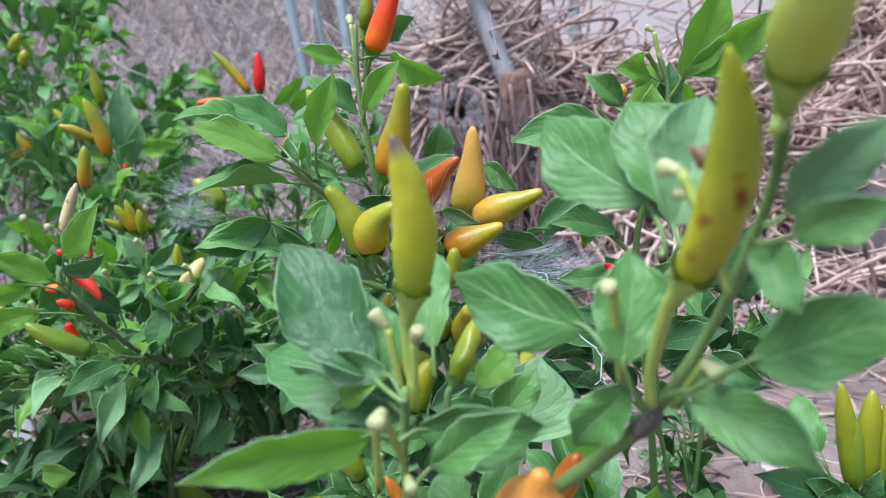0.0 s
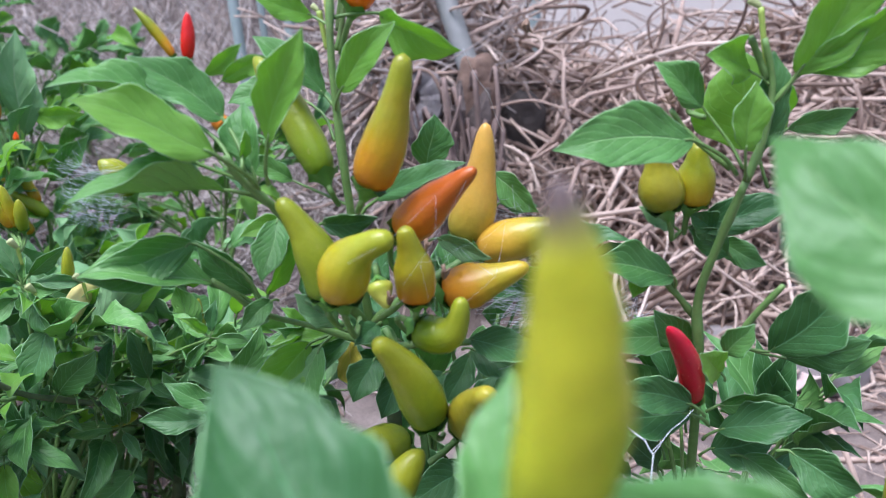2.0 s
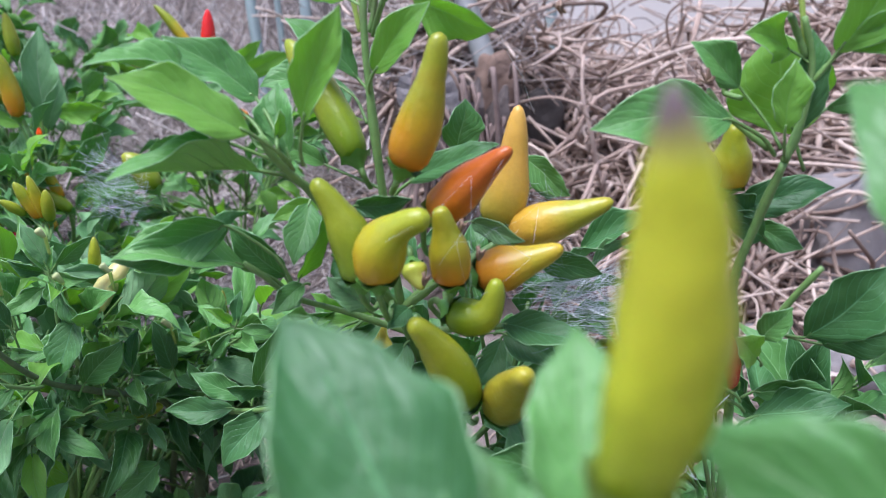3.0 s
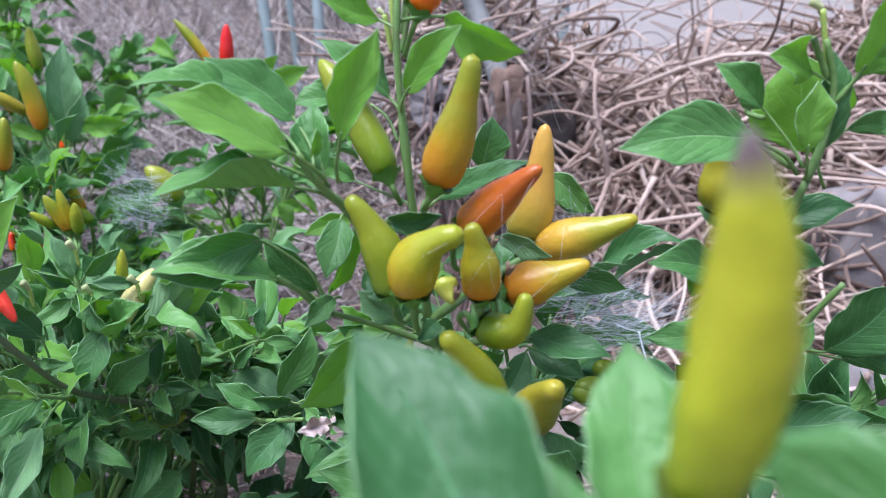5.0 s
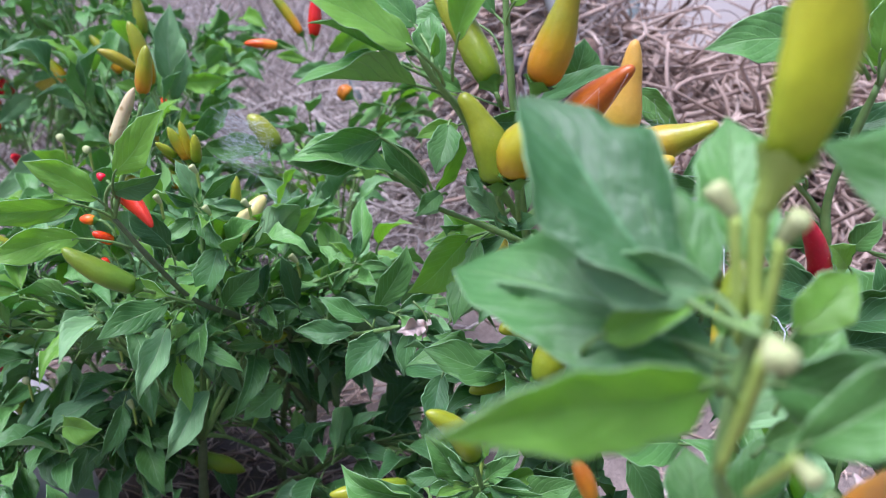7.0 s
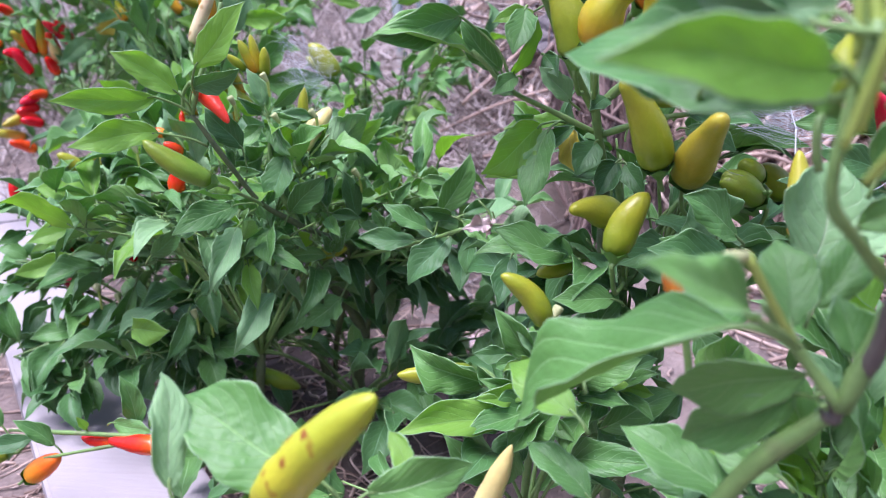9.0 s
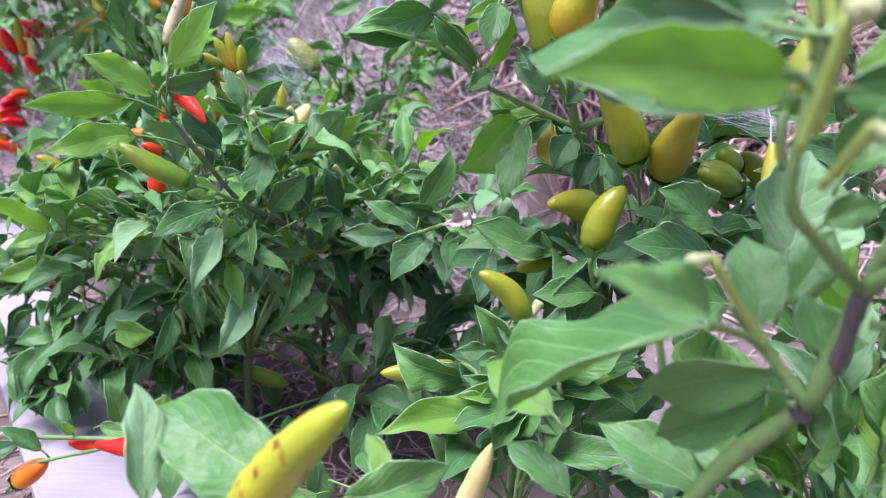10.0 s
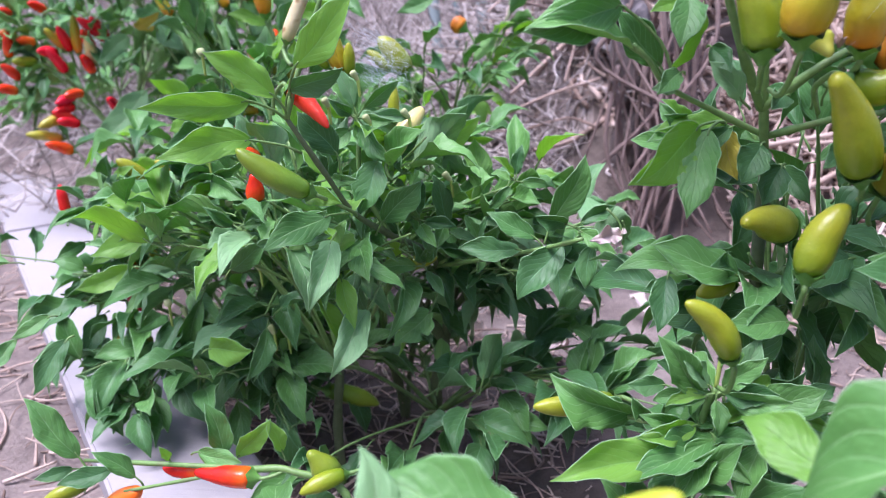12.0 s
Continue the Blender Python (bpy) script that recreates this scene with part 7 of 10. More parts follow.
leaf(wide_plant, (-0.3740, 0.6729, 0.2064), (-0.4276, 0.6448, 0.1990), (0.31, -0.75, 0.58), 0.36, "young", fold=0.3)
leaf(wide_plant, (-0.3693, 0.6763, 0.2152), (-0.4059, 0.6678, 0.2302), (0.38, -0.80, 0.47), 0.36, "young", fold=0.3)
leaf(wide_plant, (-0.4291, 0.7134, 0.2141), (-0.4566, 0.6953, 0.2298), (0.64, -0.68, 0.34), 0.4, "pale")
leaf(wide_plant, (-0.3222, 0.5947, 0.1508), (-0.2837, 0.5793, 0.1585), (-0.40, -0.89, 0.23), 0.5, "young")
leaf(wide_plant, (-0.4132, 0.6813, 0.1782), (-0.4554, 0.6626, 0.1647), (0.32, -0.91, 0.25), 0.36, "young")
leaf(wide_plant, (-0.4379, 0.6825, 0.0630), (-0.4393, 0.6532, 0.0397), (0.38, -0.59, 0.72), 0.42, "dark", fold=0.3, curl=0.1)
leaf(wide_plant, (-0.3996, 0.6935, 0.0863), (-0.3598, 0.6623, 0.0471), (0.08, -0.74, 0.67), 0.42, "dark", fold=0.3, curl=0.1)
leaf(wide_plant, (-0.3817, 0.6915, 0.0761), (-0.3424, 0.6644, 0.0490), (-0.03, -0.73, 0.69), 0.42, "dark", fold=0.3, curl=0.1)
leaf(wide_plant, (-0.4302, 0.6880, 0.0774), (-0.3995, 0.6562, 0.0387), (0.16, -0.70, 0.70), 0.42, "dark", fold=0.3, curl=0.1)
leaf(wide_plant, (-0.4557, 0.6927, 0.0975), (-0.4691, 0.6687, 0.0925), (0.63, -0.48, 0.61), 0.42, "dark", fold=0.3, curl=0.1)
leaf(wide_plant, (-0.3689, 0.6958, 0.0854), (-0.3299, 0.6709, 0.0652), (-0.12, -0.73, 0.67), 0.42, "dark", fold=0.3, curl=0.1)
leaf(wide_plant, (-0.3178, 0.6996, 0.0841), (-0.3250, 0.6665, 0.0509), (0.25, -0.71, 0.65), 0.42, "dark", fold=0.3, curl=0.1)
leaf(wide_plant, (-0.2872, 0.7002, 0.0784), (-0.3001, 0.6635, 0.0360), (0.21, -0.77, 0.60), 0.42, "dark", fold=0.3, curl=0.1)
leaf(wide_plant, (-0.3586, 0.7097, 0.1240), (-0.3845, 0.6814, 0.1091), (0.43, -0.70, 0.57), 0.42, "dark", fold=0.3, curl=0.1)
leaf(wide_plant, (-0.3178, 0.7128, 0.1229), (-0.3447, 0.6955, 0.1411), (0.67, -0.65, 0.37), 0.42, "dark", fold=0.3, curl=0.1)
leaf(side_plant, (-0.4673, 0.7202, 0.1189), (-0.4762, 0.6879, 0.0883), (0.43, -0.68, 0.59), 0.4, "dark", fold=0.35, curl=0.1, twist=-0.3)
leaf(wide_plant, (-0.4251, 0.6983, 0.1063), (-0.4442, 0.6641, 0.0729), (0.28, -0.75, 0.60), 0.4, "mid", fold=0.35, curl=0.1, twist=0)
leaf(side_plant, (-0.3845, 0.6894, 0.1327), (-0.3940, 0.6562, 0.0997), (0.13, -0.72, 0.68), 0.4, "dark", fold=0.35, curl=0.1, twist=0.3)
leaf(wide_plant, (-0.4777, 0.7296, 0.1490), (-0.4915, 0.7000, 0.1275), (0.19, -0.63, 0.75), 0.4, "mid", fold=0.35, curl=0.1, twist=-0.3)
leaf(side_plant, (-0.3740, 0.7020, 0.1050), (-0.3896, 0.6681, 0.0715), (-0.12, -0.67, 0.73), 0.4, "dark", fold=0.35, curl=0.1, twist=0)
leaf(wide_plant, (-0.3448, 0.6795, 0.0939), (-0.3505, 0.6453, 0.0572), (0.28, -0.72, 0.63), 0.4, "dark", fold=0.35, curl=0.1, twist=0.3)
leaf(side_plant, (-0.4200, 0.7339, 0.1475), (-0.4404, 0.7037, 0.1262), (0.36, -0.69, 0.63), 0.4, "mid", fold=0.35, curl=0.1, twist=-0.3)
leaf(wide_plant, (-0.4403, 0.7235, 0.1844), (-0.4590, 0.6967, 0.1724), (0.40, -0.59, 0.70), 0.4, "young", fold=0.35, curl=0.1, twist=0)
leaf(side_plant, (-0.3249, 0.6873, 0.1122), (-0.3022, 0.6567, 0.0789), (-0.26, -0.79, 0.55), 0.4, "dark", fold=0.35, curl=0.1, twist=0.3)
leaf(wide_plant, (-0.4673, 0.7134, 0.0989), (-0.4405, 0.6839, 0.0679), (-0.27, -0.80, 0.53), 0.4, "mid", fold=0.35, curl=0.1, twist=-0.3)
leaf(side_plant, (-0.3841, 0.7145, 0.1441), (-0.3497, 0.6887, 0.1223), (-0.11, -0.72, 0.68), 0.4, "mid", fold=0.35, curl=0.1, twist=0)
leaf(wide_plant, (-0.4639, 0.7028, 0.1915), (-0.4760, 0.6782, 0.1845), (0.60, -0.48, 0.64), 0.4, "mid", fold=0.35, curl=0.1, twist=0.3)
leaf(side_plant, (-0.4306, 0.7094, 0.0780), (-0.4303, 0.6781, 0.0483), (0.10, -0.68, 0.72), 0.4, "dark", fold=0.35, curl=0.1, twist=-0.3)
leaf(wide_plant, (-0.3434, 0.6878, 0.0557), (-0.3250, 0.6568, 0.0225), (-0.21, -0.77, 0.60), 0.4, "mid", fold=0.35, curl=0.1, twist=0)
leaf(side_plant, (-0.3050, 0.6760, 0.0739), (-0.2781, 0.6475, 0.0461), (-0.40, -0.81, 0.44), 0.4, "dark", fold=0.35, curl=0.1, twist=0.3)
leaf(wide_plant, (-0.3727, 0.7509, 0.1861), (-0.3943, 0.7220, 0.1686), (0.48, -0.69, 0.54), 0.4, "mid", fold=0.35, curl=0.1, twist=-0.3)
leaf(side_plant, (-0.3892, 0.7355, 0.2073), (-0.4192, 0.7093, 0.1997), (0.46, -0.69, 0.55), 0.4, "young", fold=0.35, curl=0.1, twist=0)
leaf(wide_plant, (-0.4142, 0.7161, 0.2185), (-0.4325, 0.6892, 0.2062), (0.42, -0.60, 0.69), 0.4, "pale", fold=0.35, curl=0.1, twist=0.3)
leaf(wide_plant, (-0.2074, 0.6062, 0.3063), (-0.1854, 0.5891, 0.2853), (-0.42, -0.87, 0.26), 0.42, "mid", fold=0.5347, curl=0.09633, wave=0.03491, stalk=(-0.2107, 0.6074, 0.3105))
leaf(wide_plant, (-0.2146, 0.6077, 0.3124), (-0.2318, 0.5962, 0.3258), (0.31, -0.88, -0.36), 0.31, "young", fold=0.4163, curl=0.179, wave=0.03692, stalk=(-0.2107, 0.6074, 0.3105))
leaf(wide_plant, (-0.2134, 0.6083, 0.3137), (-0.2279, 0.6119, 0.3326), (0.58, -0.59, 0.56), 0.39, "broad", fold=0.3901, curl=0.08171, wave=0.03138, stalk=(-0.2107, 0.6074, 0.3105))
leaf(wide_plant, (-0.2071, 0.6076, 0.3102), (-0.1841, 0.6005, 0.3104), (-0.30, -0.95, 0.04), 0.34, "mid", fold=0.5714, curl=0.1336, wave=0.02892, stalk=(-0.2107, 0.6074, 0.3105))
leaf(wide_plant, (-0.2140, 0.6078, 0.3124), (-0.2260, 0.5917, 0.3265), (0.67, -0.70, -0.23), 0.33, "dark", fold=0.7314, curl=0.1907, wave=0.02207, stalk=(-0.2107, 0.6074, 0.3105))
leaf(wide_plant, (-0.2053, 0.6078, 0.3104), (-0.1775, 0.6217, 0.3083), (0.44, -0.83, 0.33), 0.28, "pale", fold=0.6014, curl=0.1644, wave=0.03244, stalk=(-0.2107, 0.6074, 0.3105))
leaf(wide_plant, (-0.2100, 0.6064, 0.3075), (-0.2040, 0.5945, 0.2920), (0.10, -0.77, 0.63), 0.36, "mid", fold=0.7225, curl=0.0532, wave=0.04522, stalk=(-0.2107, 0.6074, 0.3105))
leaf(wide_plant, (-0.2151, 0.6077, 0.3125), (-0.2378, 0.6033, 0.3248), (0.13, -0.98, -0.11), 0.29, "young", fold=0.3389, curl=0.08191, wave=0.03615, stalk=(-0.2107, 0.6074, 0.3105))
leaf(wide_plant, (-0.2103, 0.6083, 0.3129), (-0.2084, 0.6155, 0.3264), (0.05, -0.88, 0.46), 0.32, "broad", fold=0.8348, curl=0.1322, wave=0.04635, stalk=(-0.2107, 0.6074, 0.3105))
leaf(wide_plant, (-0.1899, 0.6213, 0.2902), (-0.1866, 0.6002, 0.2801), (0.46, -0.32, 0.82), 0.3, "mid", fold=0.402, curl=0.1051, wave=0.05869, stalk=(-0.1896, 0.6221, 0.2926))
leaf(wide_plant, (-0.1869, 0.6229, 0.2942), (-0.1684, 0.6160, 0.3056), (0.10, -0.77, -0.63), 0.42, "young", fold=0.6687, curl=0.05646, wave=0.03798, stalk=(-0.1896, 0.6221, 0.2926))
leaf(wide_plant, (-0.1925, 0.6226, 0.2946), (-0.2117, 0.6331, 0.3046), (-0.25, -0.86, 0.44), 0.3, "broad", fold=0.6793, curl=0.2086, wave=0.04518, stalk=(-0.1896, 0.6221, 0.2926))
leaf(wide_plant, (-0.1887, 0.6211, 0.2892), (-0.1806, 0.6035, 0.2729), (-0.34, -0.72, 0.60), 0.28, "mid", fold=0.58, curl=0.2039, wave=0.02751, stalk=(-0.1896, 0.6221, 0.2926))
leaf(wide_plant, (-0.1936, 0.6221, 0.2936), (-0.2168, 0.6243, 0.2987), (0.01, -0.89, 0.45), 0.46, "dark", fold=0.3552, curl=0.1229, wave=0.03545, stalk=(-0.1896, 0.6221, 0.2926))
leaf(wide_plant, (-0.1931, 0.6228, 0.2954), (-0.2136, 0.6288, 0.3110), (0.13, -0.86, 0.50), 0.42, "pale", fold=0.7186, curl=0.1511, wave=0.03015, stalk=(-0.1896, 0.6221, 0.2926))
leaf(wide_plant, (-0.1905, 0.6208, 0.2888), (-0.1926, 0.6040, 0.2693), (0.85, -0.45, 0.29), 0.29, "mid", fold=0.3474, curl=0.09581, wave=0.02079, stalk=(-0.1896, 0.6221, 0.2926))
leaf(wide_plant, (-0.1674, 0.6334, 0.2892), (-0.1835, 0.6358, 0.2697), (0.06, -0.98, -0.17), 0.41, "mid", fold=0.7659, curl=0.1669, wave=0.02262, stalk=(-0.1650, 0.6346, 0.2922))
leaf(wide_plant, (-0.1680, 0.6347, 0.2931), (-0.1879, 0.6449, 0.2960), (-0.24, -0.66, 0.71), 0.34, "young", fold=0.5188, curl=0.143, wave=0.03493, stalk=(-0.1650, 0.6346, 0.2922))
leaf(wide_plant, (-0.1613, 0.6354, 0.2935), (-0.1419, 0.6494, 0.2985), (0.61, -0.71, -0.36), 0.42, "broad", fold=0.4989, curl=0.06094, wave=0.04588, stalk=(-0.1650, 0.6346, 0.2922))
leaf(wide_plant, (-0.1672, 0.6336, 0.2899), (-0.1756, 0.6119, 0.2804), (0.01, -0.40, 0.92), 0.31, "mid", fold=0.4838, curl=0.0731, wave=0.04056, stalk=(-0.1650, 0.6346, 0.2922))
leaf(wide_plant, (-0.1676, 0.6349, 0.2936), (-0.1833, 0.6412, 0.3005), (-0.35, -0.94, 0.06), 0.36, "dark", fold=0.8438, curl=0.0588, wave=0.04743, stalk=(-0.1650, 0.6346, 0.2922))
leaf(wide_plant, (-0.1630, 0.6353, 0.2938), (-0.1476, 0.6203, 0.3061), (-0.72, -0.69, 0.07), 0.41, "pale", fold=0.4174, curl=0.1919, wave=0.04203, stalk=(-0.1650, 0.6346, 0.2922))
leaf(wide_plant, (-0.1699, 0.6338, 0.2909), (-0.1981, 0.6317, 0.2830), (0.02, -0.99, 0.17), 0.28, "mid", fold=0.4534, curl=0.03724, wave=0.03733, stalk=(-0.1650, 0.6346, 0.2922))
leaf(wide_plant, (-0.1578, 0.6938, 0.2775), (-0.1780, 0.6836, 0.2669), (0.02, -0.74, 0.67), 0.36, "mid", fold=0.6487, curl=0.183, wave=0.03989, stalk=(-0.1541, 0.6948, 0.2796))
leaf(wide_plant, (-0.1500, 0.6951, 0.2795), (-0.1258, 0.6903, 0.2800), (-0.17, -0.92, -0.36), 0.29, "young", fold=0.3357, curl=0.01261, wave=0.02069, stalk=(-0.1541, 0.6948, 0.2796))
leaf(wide_plant, (-0.1503, 0.6955, 0.2807), (-0.1255, 0.6797, 0.2906), (-0.60, -0.70, 0.39), 0.27, "broad", fold=0.7154, curl=0.07773, wave=0.05241, stalk=(-0.1541, 0.6948, 0.2796))
leaf(wide_plant, (-0.1580, 0.6944, 0.2792), (-0.1788, 0.6860, 0.2783), (0.37, -0.92, -0.11), 0.43, "mid", fold=0.7321, curl=0.008483, wave=0.03054, stalk=(-0.1541, 0.6948, 0.2796))
leaf(wide_plant, (-0.1517, 0.6959, 0.2822), (-0.1370, 0.6949, 0.2980), (0.22, -0.94, -0.26), 0.35, "dark", fold=0.7414, curl=0.162, wave=0.05609, stalk=(-0.1541, 0.6948, 0.2796))
leaf(wide_plant, (-0.1568, 0.6950, 0.2808), (-0.1728, 0.6990, 0.2866), (0.08, -0.71, 0.70), 0.44, "pale", fold=0.5692, curl=0.1757, wave=0.04352, stalk=(-0.1541, 0.6948, 0.2796))
leaf(wide_plant, (-0.3289, 0.6520, 0.2586), (-0.2982, 0.6441, 0.2528), (-0.04, -0.68, 0.73), 0.26, "mid", fold=0.4344, curl=0.01349, wave=0.05845, stalk=(-0.3337, 0.6521, 0.2600))
leaf(wide_plant, (-0.3339, 0.6532, 0.2632), (-0.3341, 0.6577, 0.2819), (0.50, -0.84, 0.21), 0.45, "young", fold=0.5052, curl=0.09611, wave=0.03235, stalk=(-0.3337, 0.6521, 0.2600))
leaf(wide_plant, (-0.3295, 0.6532, 0.2622), (-0.2990, 0.6442, 0.2781), (0.04, -0.84, -0.55), 0.27, "broad", fold=0.6888, curl=0.2053, wave=0.03341, stalk=(-0.3337, 0.6521, 0.2600))
leaf(wide_plant, (-0.3294, 0.6516, 0.2575), (-0.2966, 0.6304, 0.2491), (-0.48, -0.84, 0.25), 0.42, "mid", fold=0.8048, curl=0.1014, wave=0.02901, stalk=(-0.3337, 0.6521, 0.2600))
leaf(wide_plant, (-0.3375, 0.6522, 0.2610), (-0.3650, 0.6637, 0.2645), (-0.29, -0.83, 0.47), 0.33, "dark", fold=0.3874, curl=0.1512, wave=0.05346, stalk=(-0.3337, 0.6521, 0.2600))
leaf(wide_plant, (-0.3354, 0.6530, 0.2629), (-0.3385, 0.6459, 0.2823), (-0.02, -0.94, -0.35), 0.32, "pale", fold=0.5466, curl=0.1851, wave=0.0504, stalk=(-0.3337, 0.6521, 0.2600))
leaf(side_plant, (-0.3955, 0.6847, 0.2151), (-0.4052, 0.6753, 0.2034), (0.77, -0.62, -0.14), 0.38, "dark", fold=0.7914, curl=0.06086, wave=0.03448, stalk=(-0.3934, 0.6857, 0.2174))
leaf(side_plant, (-0.3969, 0.6858, 0.2187), (-0.4190, 0.6899, 0.2257), (0.00, -0.86, 0.52), 0.34, "mid", fold=0.6677, curl=0.2039, wave=0.05391, stalk=(-0.3934, 0.6857, 0.2174))
leaf(side_plant, (-0.3929, 0.6866, 0.2200), (-0.3935, 0.6978, 0.2338), (0.83, -0.42, 0.38), 0.37, "dark", fold=0.3975, curl=0.05682, wave=0.04711, stalk=(-0.3934, 0.6857, 0.2174))
leaf(side_plant, (-0.3943, 0.6847, 0.2147), (-0.3948, 0.6705, 0.2029), (0.20, -0.63, 0.75), 0.33, "broad", fold=0.3412, curl=0.04574, wave=0.04666, stalk=(-0.3934, 0.6857, 0.2174))
leaf(side_plant, (-0.3964, 0.6862, 0.2198), (-0.4096, 0.6825, 0.2356), (0.69, -0.56, 0.45), 0.42, "dark", fold=0.4745, curl=0.04435, wave=0.02244, stalk=(-0.3934, 0.6857, 0.2174))
leaf(side_plant, (-0.3934, 0.6867, 0.2203), (-0.3954, 0.6950, 0.2364), (0.75, -0.55, 0.37), 0.41, "mid", fold=0.719, curl=0.1358, wave=0.03703, stalk=(-0.3934, 0.6857, 0.2174))
leaf(wide_plant, (-0.2946, 0.6138, 0.2314), (-0.2754, 0.6154, 0.2165), (0.49, -0.67, 0.56), 0.29, "dark", fold=0.6266, curl=0.05829, wave=0.03957, stalk=(-0.2984, 0.6143, 0.2337))
leaf(wide_plant, (-0.2948, 0.6147, 0.2341), (-0.2748, 0.6167, 0.2367), (0.04, -0.90, 0.43), 0.38, "mid", fold=0.4974, curl=0.09352, wave=0.02015, stalk=(-0.2984, 0.6143, 0.2337))
leaf(wide_plant, (-0.3025, 0.6147, 0.2359), (-0.3177, 0.6016, 0.2526), (0.66, -0.75, 0.01), 0.32, "dark", fold=0.7873, curl=0.1598, wave=0.03851, stalk=(-0.2984, 0.6143, 0.2337))
leaf(wide_plant, (-0.3006, 0.6135, 0.2318), (-0.3156, 0.6136, 0.2192), (0.25, -0.92, -0.30), 0.27, "broad", fold=0.4538, curl=0.08832, wave=0.02505, stalk=(-0.2984, 0.6143, 0.2337))
leaf(wide_plant, (-0.2948, 0.6148, 0.2342), (-0.2739, 0.6152, 0.2379), (-0.02, -0.97, 0.23), 0.28, "dark", fold=0.5492, curl=0.01009, wave=0.04066, stalk=(-0.2984, 0.6143, 0.2337))
leaf(wide_plant, (-0.2950, 0.6155, 0.2365), (-0.2772, 0.6246, 0.2515), (0.41, -0.91, 0.06), 0.41, "mid", fold=0.7209, curl=0.09093, wave=0.03876, stalk=(-0.2984, 0.6143, 0.2337))
leaf(wide_plant, (-0.2964, 0.6134, 0.2306), (-0.2820, 0.6010, 0.2156), (-0.28, -0.86, 0.43), 0.37, "dark", fold=0.6796, curl=0.1143, wave=0.03851, stalk=(-0.2984, 0.6143, 0.2337))
leaf(wide_plant, (-0.1120, 0.6286, 0.2615), (-0.1275, 0.6309, 0.2449), (-0.09, -0.99, -0.05), 0.33, "mid", fold=0.6562, curl=0.1734, wave=0.0406, stalk=(-0.1095, 0.6296, 0.2640))
leaf(wide_plant, (-0.1125, 0.6302, 0.2663), (-0.1261, 0.6165, 0.2833), (0.84, -0.45, 0.31), 0.36, "young", fold=0.8312, curl=0.1974, wave=0.02893, stalk=(-0.1095, 0.6296, 0.2640))
leaf(wide_plant, (-0.1120, 0.6296, 0.2646), (-0.1264, 0.6334, 0.2672), (-0.00, -0.56, 0.83), 0.45, "broad", fold=0.5681, curl=0.1641, wave=0.05272, stalk=(-0.1095, 0.6296, 0.2640))
leaf(wide_plant, (-0.1059, 0.6297, 0.2634), (-0.0857, 0.6343, 0.2592), (0.26, -0.94, 0.24), 0.34, "mid", fold=0.3103, curl=0.04018, wave=0.02585, stalk=(-0.1095, 0.6296, 0.2640))
leaf(wide_plant, (-0.1089, 0.6309, 0.2675), (-0.1052, 0.6367, 0.2875), (-0.12, -0.95, 0.30), 0.37, "dark", fold=0.36, curl=0.1017, wave=0.03907, stalk=(-0.1095, 0.6296, 0.2640))
leaf(wide_plant, (-0.1322, 0.6330, 0.2172), (-0.1251, 0.6394, 0.2035), (0.40, -0.89, -0.21), 0.39, "dark", fold=0.6487, curl=0.1307, wave=0.04376, stalk=(-0.1337, 0.6335, 0.2190))
leaf(wide_plant, (-0.1317, 0.6344, 0.2210), (-0.1176, 0.6236, 0.2372), (-0.04, -0.85, -0.53), 0.38, "mid", fold=0.5574, curl=0.1189, wave=0.02239, stalk=(-0.1337, 0.6335, 0.2190))
leaf(wide_plant, (-0.1330, 0.6344, 0.2216), (-0.1298, 0.6449, 0.2348), (-0.16, -0.76, 0.64), 0.28, "dark", fold=0.7656, curl=0.01296, wave=0.03267, stalk=(-0.1337, 0.6335, 0.2190))
leaf(wide_plant, (-0.1341, 0.6324, 0.2159), (-0.1356, 0.6228, 0.1996), (0.76, -0.59, 0.28), 0.45, "broad", fold=0.7166, curl=0.07073, wave=0.03153, stalk=(-0.1337, 0.6335, 0.2190))
leaf(wide_plant, (-0.1368, 0.6336, 0.2201), (-0.1558, 0.6427, 0.2239), (-0.05, -0.47, 0.88), 0.44, "dark", fold=0.6031, curl=0.03198, wave=0.0225, stalk=(-0.1337, 0.6335, 0.2190))
leaf(wide_plant, (-0.1354, 0.6343, 0.2218), (-0.1440, 0.6342, 0.2393), (0.26, -0.96, 0.12), 0.43, "mid", fold=0.7722, curl=0.05709, wave=0.05894, stalk=(-0.1337, 0.6335, 0.2190))
leaf(wide_plant, (-0.2468, 0.5637, 0.2437), (-0.2704, 0.5689, 0.2378), (-0.22, -0.98, 0.02), 0.38, "dark", fold=0.5059, curl=0.1028, wave=0.02232, stalk=(-0.2433, 0.5642, 0.2443))
leaf(wide_plant, (-0.2404, 0.5649, 0.2456), (-0.2254, 0.5730, 0.2516), (0.35, -0.88, 0.32), 0.29, "mid", fold=0.3815, curl=0.1085, wave=0.0479, stalk=(-0.2433, 0.5642, 0.2443))
leaf(wide_plant, (-0.2425, 0.5650, 0.2465), (-0.2415, 0.5790, 0.2564), (0.90, -0.29, 0.32), 0.44, "dark", fold=0.5808, curl=0.1171, wave=0.02724, stalk=(-0.2433, 0.5642, 0.2443))
leaf(wide_plant, (-0.2396, 0.5638, 0.2422), (-0.2194, 0.5642, 0.2299), (0.13, -0.98, 0.18), 0.35, "broad", fold=0.7065, curl=0.1082, wave=0.03643, stalk=(-0.2433, 0.5642, 0.2443))
